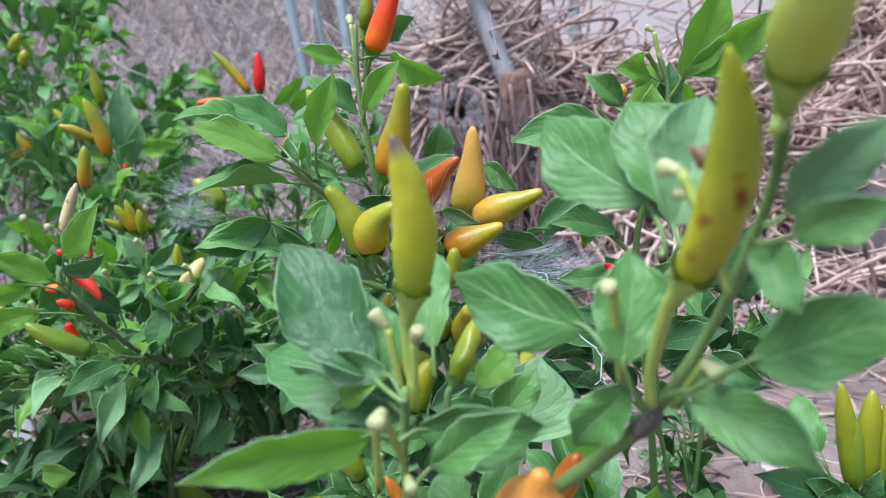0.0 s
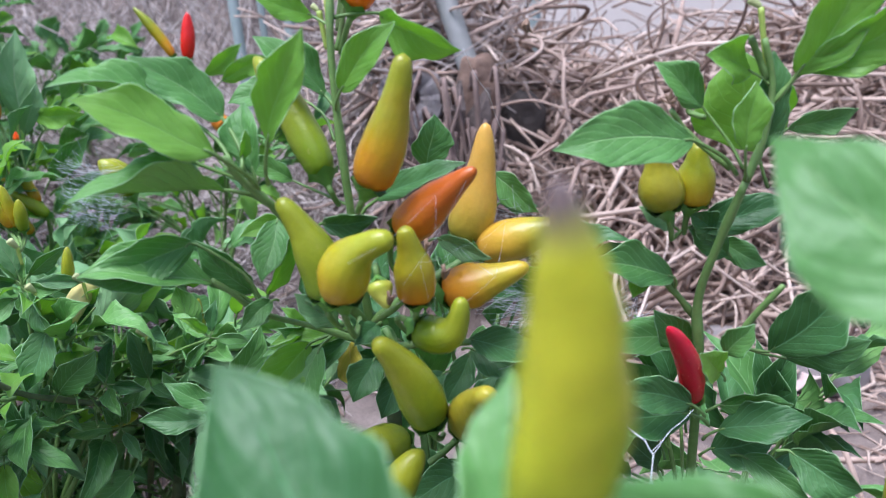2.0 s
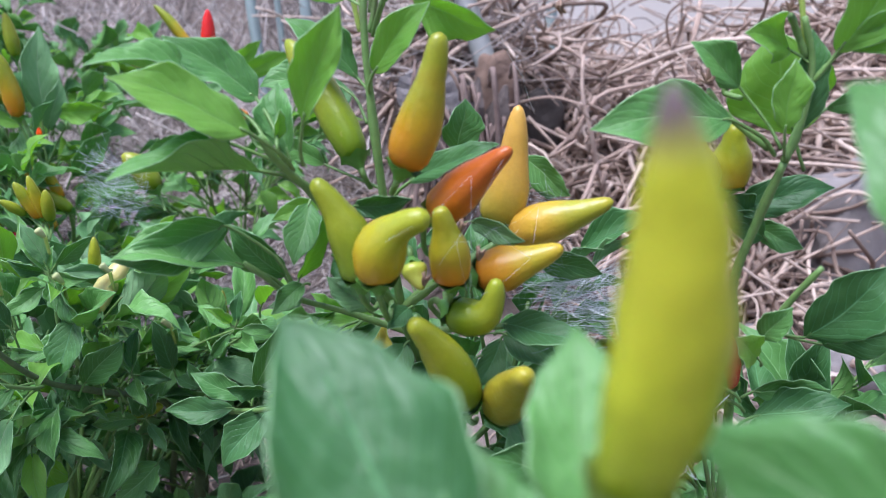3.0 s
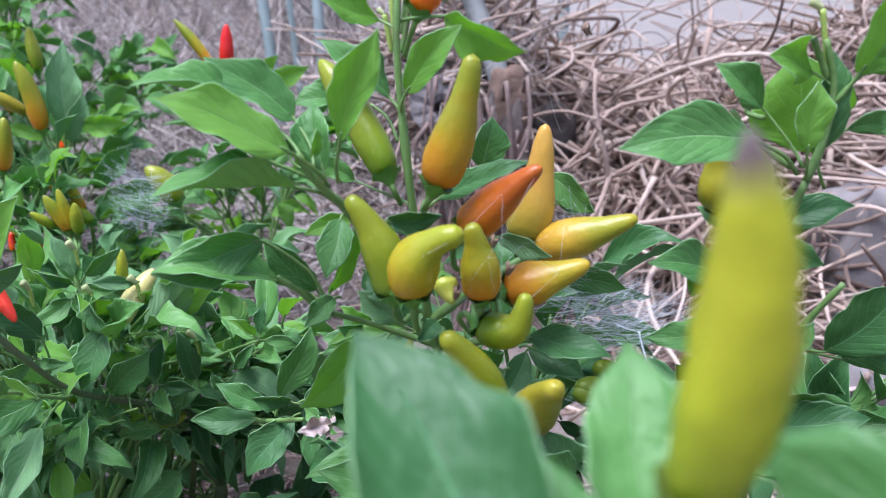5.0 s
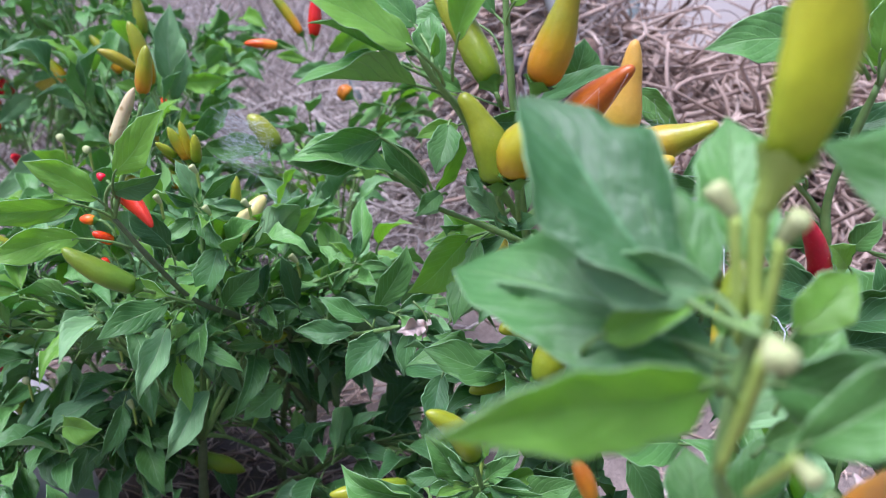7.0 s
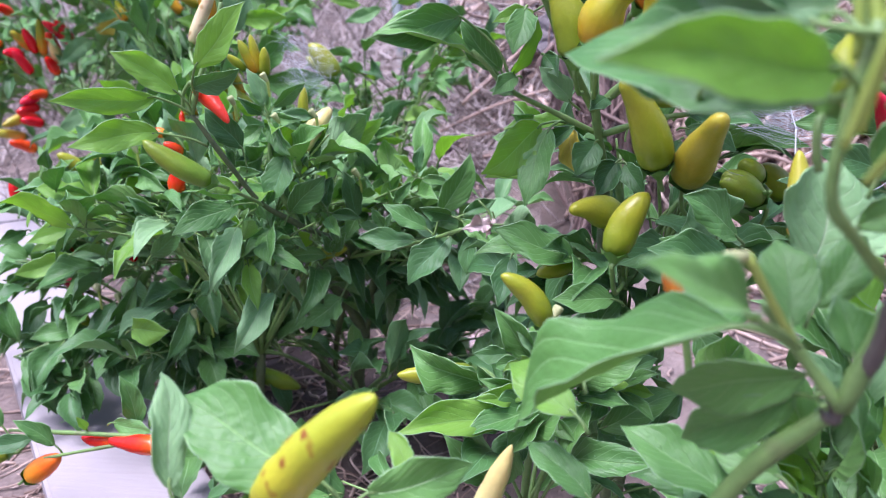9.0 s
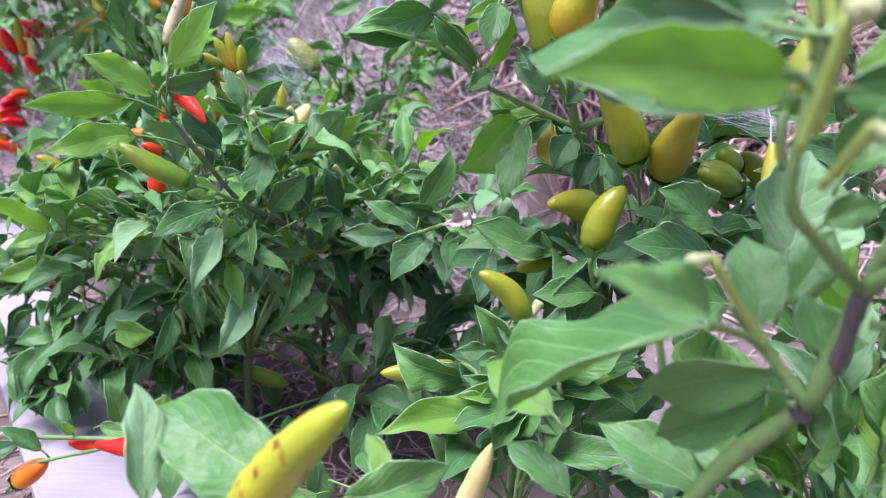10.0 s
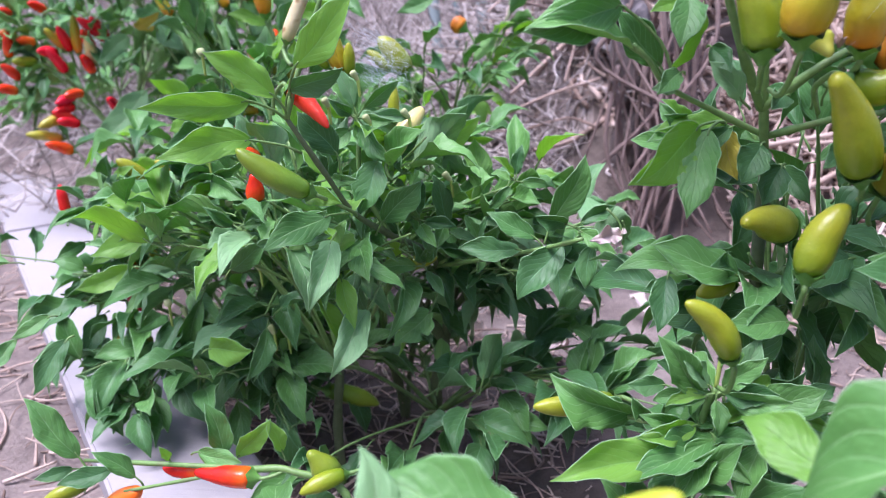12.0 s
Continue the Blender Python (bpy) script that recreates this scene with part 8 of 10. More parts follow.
leaf(wide_plant, (-0.2402, 0.5645, 0.2444), (-0.2187, 0.5559, 0.2486), (-0.38, -0.92, 0.07), 0.44, "dark", fold=0.6403, curl=0.1089, wave=0.03169, stalk=(-0.2433, 0.5642, 0.2443))
leaf(wide_plant, (-0.2406, 0.5652, 0.2467), (-0.2217, 0.5617, 0.2632), (-0.04, -0.99, -0.17), 0.37, "mid", fold=0.6824, curl=0.03401, wave=0.02155, stalk=(-0.2433, 0.5642, 0.2443))
leaf(wide_plant, (-0.1700, 0.6163, 0.2395), (-0.1480, 0.6139, 0.2366), (-0.05, -0.92, 0.39), 0.42, "dark", fold=0.8061, curl=0.09941, wave=0.02362, stalk=(-0.1738, 0.6162, 0.2401))
leaf(wide_plant, (-0.1776, 0.6163, 0.2413), (-0.1967, 0.6072, 0.2507), (0.41, -0.91, -0.04), 0.28, "mid", fold=0.7715, curl=0.2168, wave=0.02212, stalk=(-0.1738, 0.6162, 0.2401))
leaf(wide_plant, (-0.1764, 0.6163, 0.2411), (-0.1885, 0.6075, 0.2490), (0.50, -0.85, -0.18), 0.34, "dark", fold=0.7735, curl=0.05808, wave=0.03393, stalk=(-0.1738, 0.6162, 0.2401))
leaf(wide_plant, (-0.1722, 0.6154, 0.2374), (-0.1598, 0.5977, 0.2265), (-0.20, -0.61, 0.77), 0.4, "broad", fold=0.6896, curl=0.09643, wave=0.0323, stalk=(-0.1738, 0.6162, 0.2401))
leaf(wide_plant, (-0.1732, 0.6175, 0.2438), (-0.1725, 0.6343, 0.2621), (-0.10, -0.73, 0.68), 0.41, "dark", fold=0.5399, curl=0.1568, wave=0.05418, stalk=(-0.1738, 0.6162, 0.2401))
leaf(wide_plant, (-0.1754, 0.6168, 0.2423), (-0.1804, 0.6044, 0.2588), (0.19, -0.81, -0.55), 0.4, "mid", fold=0.7019, curl=0.1215, wave=0.0517, stalk=(-0.1738, 0.6162, 0.2401))
leaf(wide_plant, (-0.1725, 0.6152, 0.2370), (-0.1672, 0.6186, 0.2159), (0.47, -0.88, -0.02), 0.29, "dark", fold=0.6336, curl=0.1832, wave=0.03611, stalk=(-0.1738, 0.6162, 0.2401))
leaf(wide_plant, (-0.1702, 0.6242, 0.2006), (-0.1570, 0.6116, 0.1859), (-0.05, -0.78, 0.63), 0.34, "dark", fold=0.4136, curl=0.004124, wave=0.03842, stalk=(-0.1723, 0.6251, 0.2038))
leaf(wide_plant, (-0.1708, 0.6261, 0.2064), (-0.1603, 0.6226, 0.2242), (-0.42, -0.90, 0.07), 0.37, "mid", fold=0.3414, curl=0.09784, wave=0.02626, stalk=(-0.1723, 0.6251, 0.2038))
leaf(wide_plant, (-0.1739, 0.6259, 0.2063), (-0.1797, 0.6173, 0.2251), (0.64, -0.76, -0.15), 0.36, "dark", fold=0.3809, curl=0.1973, wave=0.04568, stalk=(-0.1723, 0.6251, 0.2038))
leaf(wide_plant, (-0.1773, 0.6247, 0.2036), (-0.2048, 0.6186, 0.2042), (0.20, -0.87, 0.45), 0.4, "broad", fold=0.3716, curl=0.2106, wave=0.0316, stalk=(-0.1723, 0.6251, 0.2038))
leaf(wide_plant, (-0.1733, 0.6257, 0.2058), (-0.1776, 0.6232, 0.2191), (0.72, -0.69, 0.10), 0.31, "dark", fold=0.6391, curl=0.1535, wave=0.03098, stalk=(-0.1723, 0.6251, 0.2038))
leaf(wide_plant, (-0.1719, 0.6262, 0.2067), (-0.1664, 0.6178, 0.2281), (0.15, -0.91, -0.39), 0.36, "mid", fold=0.7162, curl=0.07413, wave=0.0344, stalk=(-0.1723, 0.6251, 0.2038))
leaf(wide_plant, (-0.2117, 0.5832, 0.2146), (-0.2109, 0.5629, 0.1979), (-0.09, -0.63, 0.77), 0.42, "dark", fold=0.377, curl=0.0913, wave=0.02471, stalk=(-0.2110, 0.5846, 0.2185))
leaf(wide_plant, (-0.2100, 0.5859, 0.2223), (-0.2073, 0.6028, 0.2410), (-0.24, -0.70, 0.67), 0.28, "mid", fold=0.7882, curl=0.004779, wave=0.05325, stalk=(-0.2110, 0.5846, 0.2185))
leaf(wide_plant, (-0.2116, 0.5857, 0.2219), (-0.2182, 0.6007, 0.2386), (0.47, -0.56, 0.68), 0.3, "dark", fold=0.6477, curl=0.1904, wave=0.04545, stalk=(-0.2110, 0.5846, 0.2185))
leaf(wide_plant, (-0.2144, 0.5832, 0.2154), (-0.2308, 0.5683, 0.2010), (0.70, -0.71, -0.07), 0.34, "broad", fold=0.7946, curl=0.1127, wave=0.05975, stalk=(-0.2110, 0.5846, 0.2185))
leaf(wide_plant, (-0.2123, 0.5858, 0.2223), (-0.2174, 0.5854, 0.2465), (-0.04, -1.00, -0.02), 0.43, "dark", fold=0.344, curl=0.05963, wave=0.05331, stalk=(-0.2110, 0.5846, 0.2185))
leaf(wide_plant, (-0.2081, 0.5850, 0.2192), (-0.1880, 0.5767, 0.2269), (-0.48, -0.75, 0.45), 0.39, "mid", fold=0.8034, curl=0.1951, wave=0.02944, stalk=(-0.2110, 0.5846, 0.2185))
leaf(side_plant, (-0.4462, 0.7296, 0.2347), (-0.4221, 0.7232, 0.2305), (-0.19, -0.92, 0.34), 0.34, "mid", fold=0.8964, curl=0.04997, wave=0.05785, stalk=(-0.4498, 0.7296, 0.2357))
leaf(side_plant, (-0.4465, 0.7305, 0.2376), (-0.4215, 0.7241, 0.2509), (-0.38, -0.87, 0.30), 0.29, "young", fold=0.3135, curl=0.08772, wave=0.0375, stalk=(-0.4498, 0.7296, 0.2357))
leaf(side_plant, (-0.4516, 0.7307, 0.2394), (-0.4652, 0.7421, 0.2589), (0.40, -0.65, 0.65), 0.28, "broad", fold=0.4001, curl=0.001779, wave=0.05902, stalk=(-0.4498, 0.7296, 0.2357))
leaf(side_plant, (-0.4480, 0.7289, 0.2333), (-0.4300, 0.7115, 0.2231), (0.39, -0.13, 0.91), 0.44, "mid", fold=0.6485, curl=0.1868, wave=0.05182, stalk=(-0.4498, 0.7296, 0.2357))
leaf(side_plant, (-0.4502, 0.7307, 0.2391), (-0.4400, 0.7170, 0.2627), (-0.25, -0.88, -0.40), 0.43, "dark", fold=0.6505, curl=0.1165, wave=0.02207, stalk=(-0.4498, 0.7296, 0.2357))
leaf(wide_plant, (-0.2196, 0.5679, 0.2806), (-0.2007, 0.5612, 0.2818), (-0.34, -0.91, 0.24), 0.4, "mid", fold=0.8117, curl=0.1586, wave=0.04922, stalk=(-0.2225, 0.5677, 0.2808))
leaf(wide_plant, (-0.2248, 0.5684, 0.2833), (-0.2380, 0.5718, 0.2979), (0.39, -0.75, 0.53), 0.41, "young", fold=0.6216, curl=0.05524, wave=0.0288, stalk=(-0.2225, 0.5677, 0.2808))
leaf(wide_plant, (-0.2223, 0.5684, 0.2828), (-0.2199, 0.5677, 0.2951), (-0.18, -0.98, -0.02), 0.28, "broad", fold=0.891, curl=0.07715, wave=0.05589, stalk=(-0.2225, 0.5677, 0.2808))
leaf(wide_plant, (-0.2257, 0.5670, 0.2794), (-0.2481, 0.5724, 0.2691), (0.03, -0.86, -0.52), 0.41, "mid", fold=0.5101, curl=0.1423, wave=0.03557, stalk=(-0.2225, 0.5677, 0.2808))
leaf(wide_plant, (-0.2236, 0.5684, 0.2832), (-0.2271, 0.5644, 0.2987), (0.77, -0.63, 0.00), 0.41, "dark", fold=0.7402, curl=0.1468, wave=0.05089, stalk=(-0.2225, 0.5677, 0.2808))
leaf(wide_plant, (-0.2235, 0.5687, 0.2841), (-0.2260, 0.5651, 0.3046), (0.67, -0.74, -0.05), 0.43, "pale", fold=0.6258, curl=0.03299, wave=0.04671, stalk=(-0.2225, 0.5677, 0.2808))
leaf(wide_plant, (-0.0718, 0.5556, 0.2551), (-0.0569, 0.5587, 0.2474), (0.41, -0.78, 0.47), 0.37, "dark", fold=0.8609, curl=0.01763, wave=0.051, stalk=(-0.0744, 0.5557, 0.2563))
leaf(wide_plant, (-0.0717, 0.5561, 0.2567), (-0.0567, 0.5678, 0.2559), (0.50, -0.59, 0.64), 0.29, "mid", fold=0.6145, curl=0.2187, wave=0.03424, stalk=(-0.0744, 0.5557, 0.2563))
leaf(wide_plant, (-0.0781, 0.5557, 0.2572), (-0.0975, 0.5448, 0.2654), (0.40, -0.89, -0.23), 0.45, "dark", fold=0.7048, curl=0.001727, wave=0.04589, stalk=(-0.0744, 0.5557, 0.2563))
leaf(wide_plant, (-0.0709, 0.5552, 0.2540), (-0.0503, 0.5391, 0.2456), (-0.56, -0.81, 0.18), 0.36, "broad", fold=0.3654, curl=0.07019, wave=0.05434, stalk=(-0.0744, 0.5557, 0.2563))
leaf(wide_plant, (-0.0707, 0.5566, 0.2579), (-0.0499, 0.5657, 0.2662), (0.19, -0.86, 0.47), 0.39, "dark", fold=0.887, curl=0.08038, wave=0.05317, stalk=(-0.0744, 0.5557, 0.2563))
bud(wide_plant, (-0.2069, 0.6050, 0.3243), (-0.2079, 0.6044, 0.3352), 0.0023)
bud(wide_plant, (-0.1764, 0.6145, 0.2982), (-0.1778, 0.6141, 0.3096), 0.0024)
bud(wide_plant, (-0.2973, 0.6481, 0.1770), (-0.2984, 0.6483, 0.1905), 0.0027)
bud(wide_plant, (-0.2860, 0.6334, 0.1312), (-0.2871, 0.6338, 0.1450), 0.0027)
bud(wide_plant, (-0.2784, 0.6424, 0.1245), (-0.2796, 0.6428, 0.1385), 0.0028)
bud(wide_plant, (-0.3766, 0.6855, 0.1193), (-0.3776, 0.6862, 0.1341), 0.0030)
bud(wide_plant, (-0.1995, 0.6016, 0.2971), (-0.2006, 0.6011, 0.3083), 0.0024)
bud(wide_plant, (-0.1525, 0.6421, 0.2488), (-0.1542, 0.6419, 0.2612), 0.0026)
bud(wide_plant, (-0.3288, 0.6527, 0.2607), (-0.3296, 0.6528, 0.2734), 0.0027)
bud(wide_plant, (-0.2167, 0.5638, 0.3146), (-0.2174, 0.5631, 0.3251), 0.0022)
pepper(wide_plant, (-0.2222, 0.5263, 0.2835), (-0.2586, 0.5165, 0.3103), 0.0074, "green", shape="finger", bend=(-0.0021, -0.0013, -0.0032), stalk=(-0.2053, 0.5667, 0.2582))
pepper(wide_plant, (-0.2346, 0.5473, 0.3638), (-0.2189, 0.5491, 0.3966), 0.0041, "withered", shape="finger", bend=(-0.0014, -0.0001, 0.0000), stalk=(-0.2302, 0.5383, 0.3519))
pepper(wide_plant, (-0.2183, 0.5582, 0.3919), (-0.2128, 0.5574, 0.4196), 0.0049, "turning", shape="finger", stalk=(-0.2126, 0.5408, 0.3862))
pepper(wide_plant, (-0.2340, 0.5450, 0.3380), (-0.2100, 0.5300, 0.3190), 0.0056, "red", shape="cone", bend=(0.0020, 0.0008, 0.0015), stalk=(-0.2480, 0.5550, 0.3220))
pepper(wide_plant, (-0.2870, 0.6216, 0.2517), (-0.2857, 0.6191, 0.2710), 0.0069, "scarlet", shape="bulb", stalk=(-0.2857, 0.6176, 0.2397))
pepper(wide_plant, (-0.1903, 0.6090, 0.2841), (-0.1696, 0.6306, 0.3139), 0.0070, "cream", shape="finger", dried=0.07, bend=(-0.0026, 0.0004, 0.0017), stalk=(-0.1865, 0.5957, 0.2730))
pepper(wide_plant, (-0.1894, 0.6211, 0.3052), (-0.1880, 0.6240, 0.3289), 0.0039, "lime", shape="finger", stalk=(-0.1916, 0.6217, 0.2919))
pepper(wide_plant, (-0.1346, 0.6978, 0.2371), (-0.1338, 0.7016, 0.2634), 0.0045, "lime", shape="cone", stalk=(-0.1383, 0.6994, 0.2269))
pepper(wide_plant, (-0.2072, 0.8080, 0.3138), (-0.2297, 0.8059, 0.3442), 0.0092, "lime", shape="finger", bend=(0.0031, 0.0012, 0.0029), stalk=(-0.1994, 0.8026, 0.2961))
pepper(wide_plant, (-0.2275, 0.6443, 0.3360), (-0.2384, 0.6409, 0.3597), 0.0043, "turning", shape="finger", stalk=(-0.2169, 0.6210, 0.3270))
pepper(wide_plant, (-0.2254, 0.6445, 0.3359), (-0.2302, 0.6428, 0.3633), 0.0040, "yellow", shape="finger", stalk=(-0.2169, 0.6210, 0.3270))
pepper(wide_plant, (-0.2213, 0.6441, 0.3339), (-0.2201, 0.6407, 0.3546), 0.0043, "lime", shape="finger", stalk=(-0.2169, 0.6210, 0.3270))
pepper(wide_plant, (-0.2358, 0.6444, 0.3382), (-0.2466, 0.6368, 0.3495), 0.0033, "lime", shape="finger", stalk=(-0.2169, 0.6210, 0.3270))
pepper(wide_plant, (-0.4198, 0.7412, 0.2314), (-0.4390, 0.7265, 0.2550), 0.0069, "lime", shape="finger", bend=(0.0000, 0.0010, 0.0029), stalk=(-0.3943, 0.7208, 0.2274))
pepper(wide_plant, (-0.3590, 0.7099, 0.2493), (-0.3933, 0.7003, 0.2603), 0.0062, "peach", shape="finger", bend=(-0.0000, -0.0012, -0.0036), stalk=(-0.3364, 0.6909, 0.2500))
pepper(wide_plant, (-0.2877, 0.6404, 0.2767), (-0.2983, 0.6320, 0.2857), 0.0044, "scarlet", shape="finger")
pepper(wide_plant, (-0.2855, 0.6354, 0.3238), (-0.2909, 0.6363, 0.3278), 0.0027, "red", shape="finger")
pepper(wide_plant, (-0.5721, 0.8595, 0.1664), (-0.5744, 0.8599, 0.1986), 0.0060, "red", shape="finger", stalk=(-0.5708, 0.8557, 0.1554))
pepper(wide_plant, (-0.4616, 0.7704, 0.1404), (-0.4583, 0.7672, 0.1615), 0.0057, "orange", shape="finger")
pepper(wide_plant, (-0.4428, 0.7718, 0.1399), (-0.4387, 0.7690, 0.1620), 0.0057, "yellow", shape="finger")
pepper(wide_plant, (-0.3749, 0.7213, 0.1618), (-0.3854, 0.7121, 0.1684), 0.0037, "red", shape="finger")
pepper(wide_plant, (-0.4480, 0.7264, 0.1387), (-0.4288, 0.7140, 0.1248), 0.0062, "crimson", shape="finger", bend=(0.0024, 0.0009, 0.0022), stalk=(-0.4553, 0.7284, 0.1464))
pepper(wide_plant, (-0.4556, 0.7664, 0.0649), (-0.4749, 0.7662, 0.1001), 0.0077, "lime", shape="finger")
pepper(wide_plant, (-0.4803, 0.7681, 0.0449), (-0.4884, 0.7686, 0.0792), 0.0078, "olive", shape="finger")
pepper(wide_plant, (-0.1880, 0.6378, 0.1982), (-0.1641, 0.6371, 0.2059), 0.0053, "lime", shape="finger", bend=(0.0000, 0.0006, 0.0017))
pepper(wide_plant, (-0.2600, 0.6706, 0.0785), (-0.2196, 0.6789, 0.0618), 0.0079, "green", shape="finger", bend=(0.0000, 0.0010, 0.0028), stalk=(-0.2708, 0.6621, 0.0872))
pepper(wide_plant, (-0.3075, 0.6581, 0.2876), (-0.3195, 0.6577, 0.2890), 0.0041, "orange", shape="finger")
bud(wide_plant, (-0.3191, 0.6609, 0.2199), (-0.3183, 0.6564, 0.2379), 0.0032)
bud(wide_plant, (-0.3213, 0.6938, 0.3174), (-0.3204, 0.6889, 0.3338), 0.0032)
bud(wide_plant, (-0.3418, 0.6953, 0.3266), (-0.3406, 0.6903, 0.3429), 0.0032)
bud(wide_plant, (-0.3898, 0.6535, 0.2153), (-0.3879, 0.6492, 0.2333), 0.0032)
bud(wide_plant, (-0.3648, 0.6332, 0.1497), (-0.3633, 0.6292, 0.1687), 0.0032)


# ---- the plant behind, with amber peppers standing upright ----
amber_plant = thing("pepper_plant", (-0.4000, 1.0200, 0.0000), "pepper plant with upright amber and yellow peppers", "pepper plant", "pepper plants")
bush(amber_plant, (-.4, 1.02, -.005), (-.4, .98, .24), (.14, .11, .13), 260, 31, ("mid", "mid", "broad", "young", "dark"), (.035, .058), 9)
pepper(amber_plant, (-0.3661, 0.9299, 0.3573), (-0.3814, 0.9293, 0.4227), 0.0085, "turning", shape="finger", bend=(0.0044, 0.0012, 0.0041), stalk=(-0.3546, 0.9296, 0.3228))
pepper(amber_plant, (-0.3848, 0.9452, 0.3718), (-0.4171, 0.9318, 0.3944), 0.0062, "olive", shape="finger", bend=(0.0001, 0.0013, 0.0042), stalk=(-0.3600, 0.9329, 0.3334))
pepper(amber_plant, (-0.3550, 0.9231, 0.3016), (-0.3853, 0.9194, 0.3219), 0.0054, "gold", shape="finger", bend=(0.0000, 0.0006, 0.0021), stalk=(-0.3385, 0.9195, 0.2908))
pepper(amber_plant, (-0.3321, 0.9164, 0.2812), (-0.3460, 0.9170, 0.3162), 0.0054, "turning", shape="finger", stalk=(-0.3279, 0.9112, 0.2642))
pepper(amber_plant, (-0.3223, 0.9126, 0.2695), (-0.3551, 0.9104, 0.2944), 0.0062, "lime", shape="finger", bend=(0.0000, 0.0006, 0.0021), stalk=(-0.3169, 0.9093, 0.2588))
pepper(amber_plant, (-0.3690, 0.9741, 0.3308), (-0.3729, 0.9771, 0.3403), 0.0039, "scarlet", shape="finger")
pepper(amber_plant, (-0.3392, 0.9082, 0.2537), (-0.3499, 0.9052, 0.2776), 0.0054, "yellow", shape="finger")
pepper(amber_plant, (-0.3684, 0.8928, 0.2699), (-0.3901, 0.8917, 0.2650), 0.0053, "turning", shape="finger")
pepper(amber_plant, (-0.3633, 0.8863, 0.2492), (-0.3686, 0.8888, 0.2570), 0.0036, "red", shape="finger")
pepper(amber_plant, (-0.3903, 0.8869, 0.2495), (-0.3927, 0.8925, 0.2676), 0.0036, "scarlet", shape="finger")
pepper(amber_plant, (-0.2386, 0.9213, 0.3031), (-0.2616, 0.9173, 0.3227), 0.0062, "lime", shape="finger", stalk=(-0.2305, 0.9187, 0.2950))
branch(amber_plant, (-0.4000, 1.0200, 0.1000), (-0.3385, 0.9466, 0.2426), (-0.3579, 0.9461, 0.3081), (-0.3679, 0.9404, 0.3574), r=(0.0024, 0.0014))
leaf(amber_plant, (-0.3529, 0.9493, 0.3530), (-0.3499, 0.9651, 0.4393), (0.54, -0.83, 0.13), 0.36, "pale", fold=0.3)
leaf(amber_plant, (-0.3415, 0.9515, 0.3610), (-0.2847, 0.9402, 0.3618), (-0.19, -0.98, -0.03), 0.36, "young", fold=0.3)
leaf(amber_plant, (-0.3698, 0.9480, 0.3478), (-0.4094, 0.9413, 0.3578), (0.24, -0.90, 0.36), 0.36, "young", fold=0.3)
leaf(amber_plant, (-0.3474, 0.9458, 0.3422), (-0.3313, 0.9501, 0.3914), (0.48, -0.87, -0.08), 0.36, "pale", fold=0.3)
leaf(amber_plant, (-0.3257, 0.9322, 0.2991), (-0.2823, 0.9344, 0.3432), (0.24, -0.95, -0.19), 0.36, "mid", fold=0.3)
leaf(amber_plant, (-0.3146, 0.9303, 0.2936), (-0.2387, 0.9205, 0.3004), (-0.13, -0.99, 0.01), 0.36, "mid", fold=0.3)
leaf(amber_plant, (-0.4030, 0.9569, 0.3750), (-0.4030, 0.9566, 0.4080), (0.59, -0.81, -0.01), 0.36, "pale", fold=0.3)


# ---- the plant in front of the poles, with a red pepper ----
pole_plant = thing("pepper_plant", (-0.2100, 1.1200, 0.0000), "slender pepper plant with a red and an orange pepper", "pepper plant", "pepper plants")
bush(pole_plant, (-.21, 1.12, -.005), (-.21, 1.08, .27), (.10, .09, .10), 130, 33, ("mid", "mid", "broad", "young", "dark"), (.03, .05), 7)
pepper(pole_plant, (-0.2475, 1.1288, 0.3995), (-0.2893, 1.1358, 0.4542), 0.0068, "turning", shape="finger", bend=(0.0027, 0.0011, 0.0038), stalk=(-0.2398, 1.1223, 0.3789))
pepper(pole_plant, (-0.2314, 1.1276, 0.3968), (-0.2282, 1.1329, 0.4485), 0.0080, "red", shape="finger", bend=(0.0013, -0.0000, -0.0000), stalk=(-0.2331, 1.1222, 0.3788))
pepper(pole_plant, (-0.2794, 1.1353, 0.3848), (-0.3202, 1.1269, 0.3887), 0.0063, "orange", shape="finger", bend=(0.0000, 0.0008, 0.0026), stalk=(-0.2532, 1.1226, 0.3790))
pepper(pole_plant, (-0.1731, 1.0246, 0.3351), (-0.1856, 1.0265, 0.3441), 0.0095, "rust", shape="finger")
leaf(pole_plant, (-0.2151, 1.1319, 0.3777), (-0.1687, 1.1315, 0.4135), (0.13, -0.97, -0.18), 0.36, "young", fold=0.3)
leaf(pole_plant, (-0.1948, 1.1295, 0.3710), (-0.1320, 1.1268, 0.4003), (0.03, -0.99, -0.16), 0.36, "young", fold=0.3)
leaf(pole_plant, (-0.2153, 1.1280, 0.3647), (-0.2605, 1.1130, 0.3470), (0.20, -0.94, 0.29), 0.36, "mid", fold=0.3)
leaf(pole_plant, (-0.2424, 1.1296, 0.3682), (-0.2802, 1.1213, 0.3729), (0.24, -0.93, 0.27), 0.36, "young", fold=0.3)


# ---- the far plants thick with red peppers ----
red_plant = thing("pepper_plant", (-0.7400, 1.3600, 0.0000), "bushy pepper plant thick with small red peppers", "pepper plant", "pepper plants")
bush(red_plant, (-.74, 1.36, -.005), (-.74, 1.33, .26), (.18, .13, .17), 260, 34, ("mid", "dark", "mid", "broad"), (.035, .055), 9)
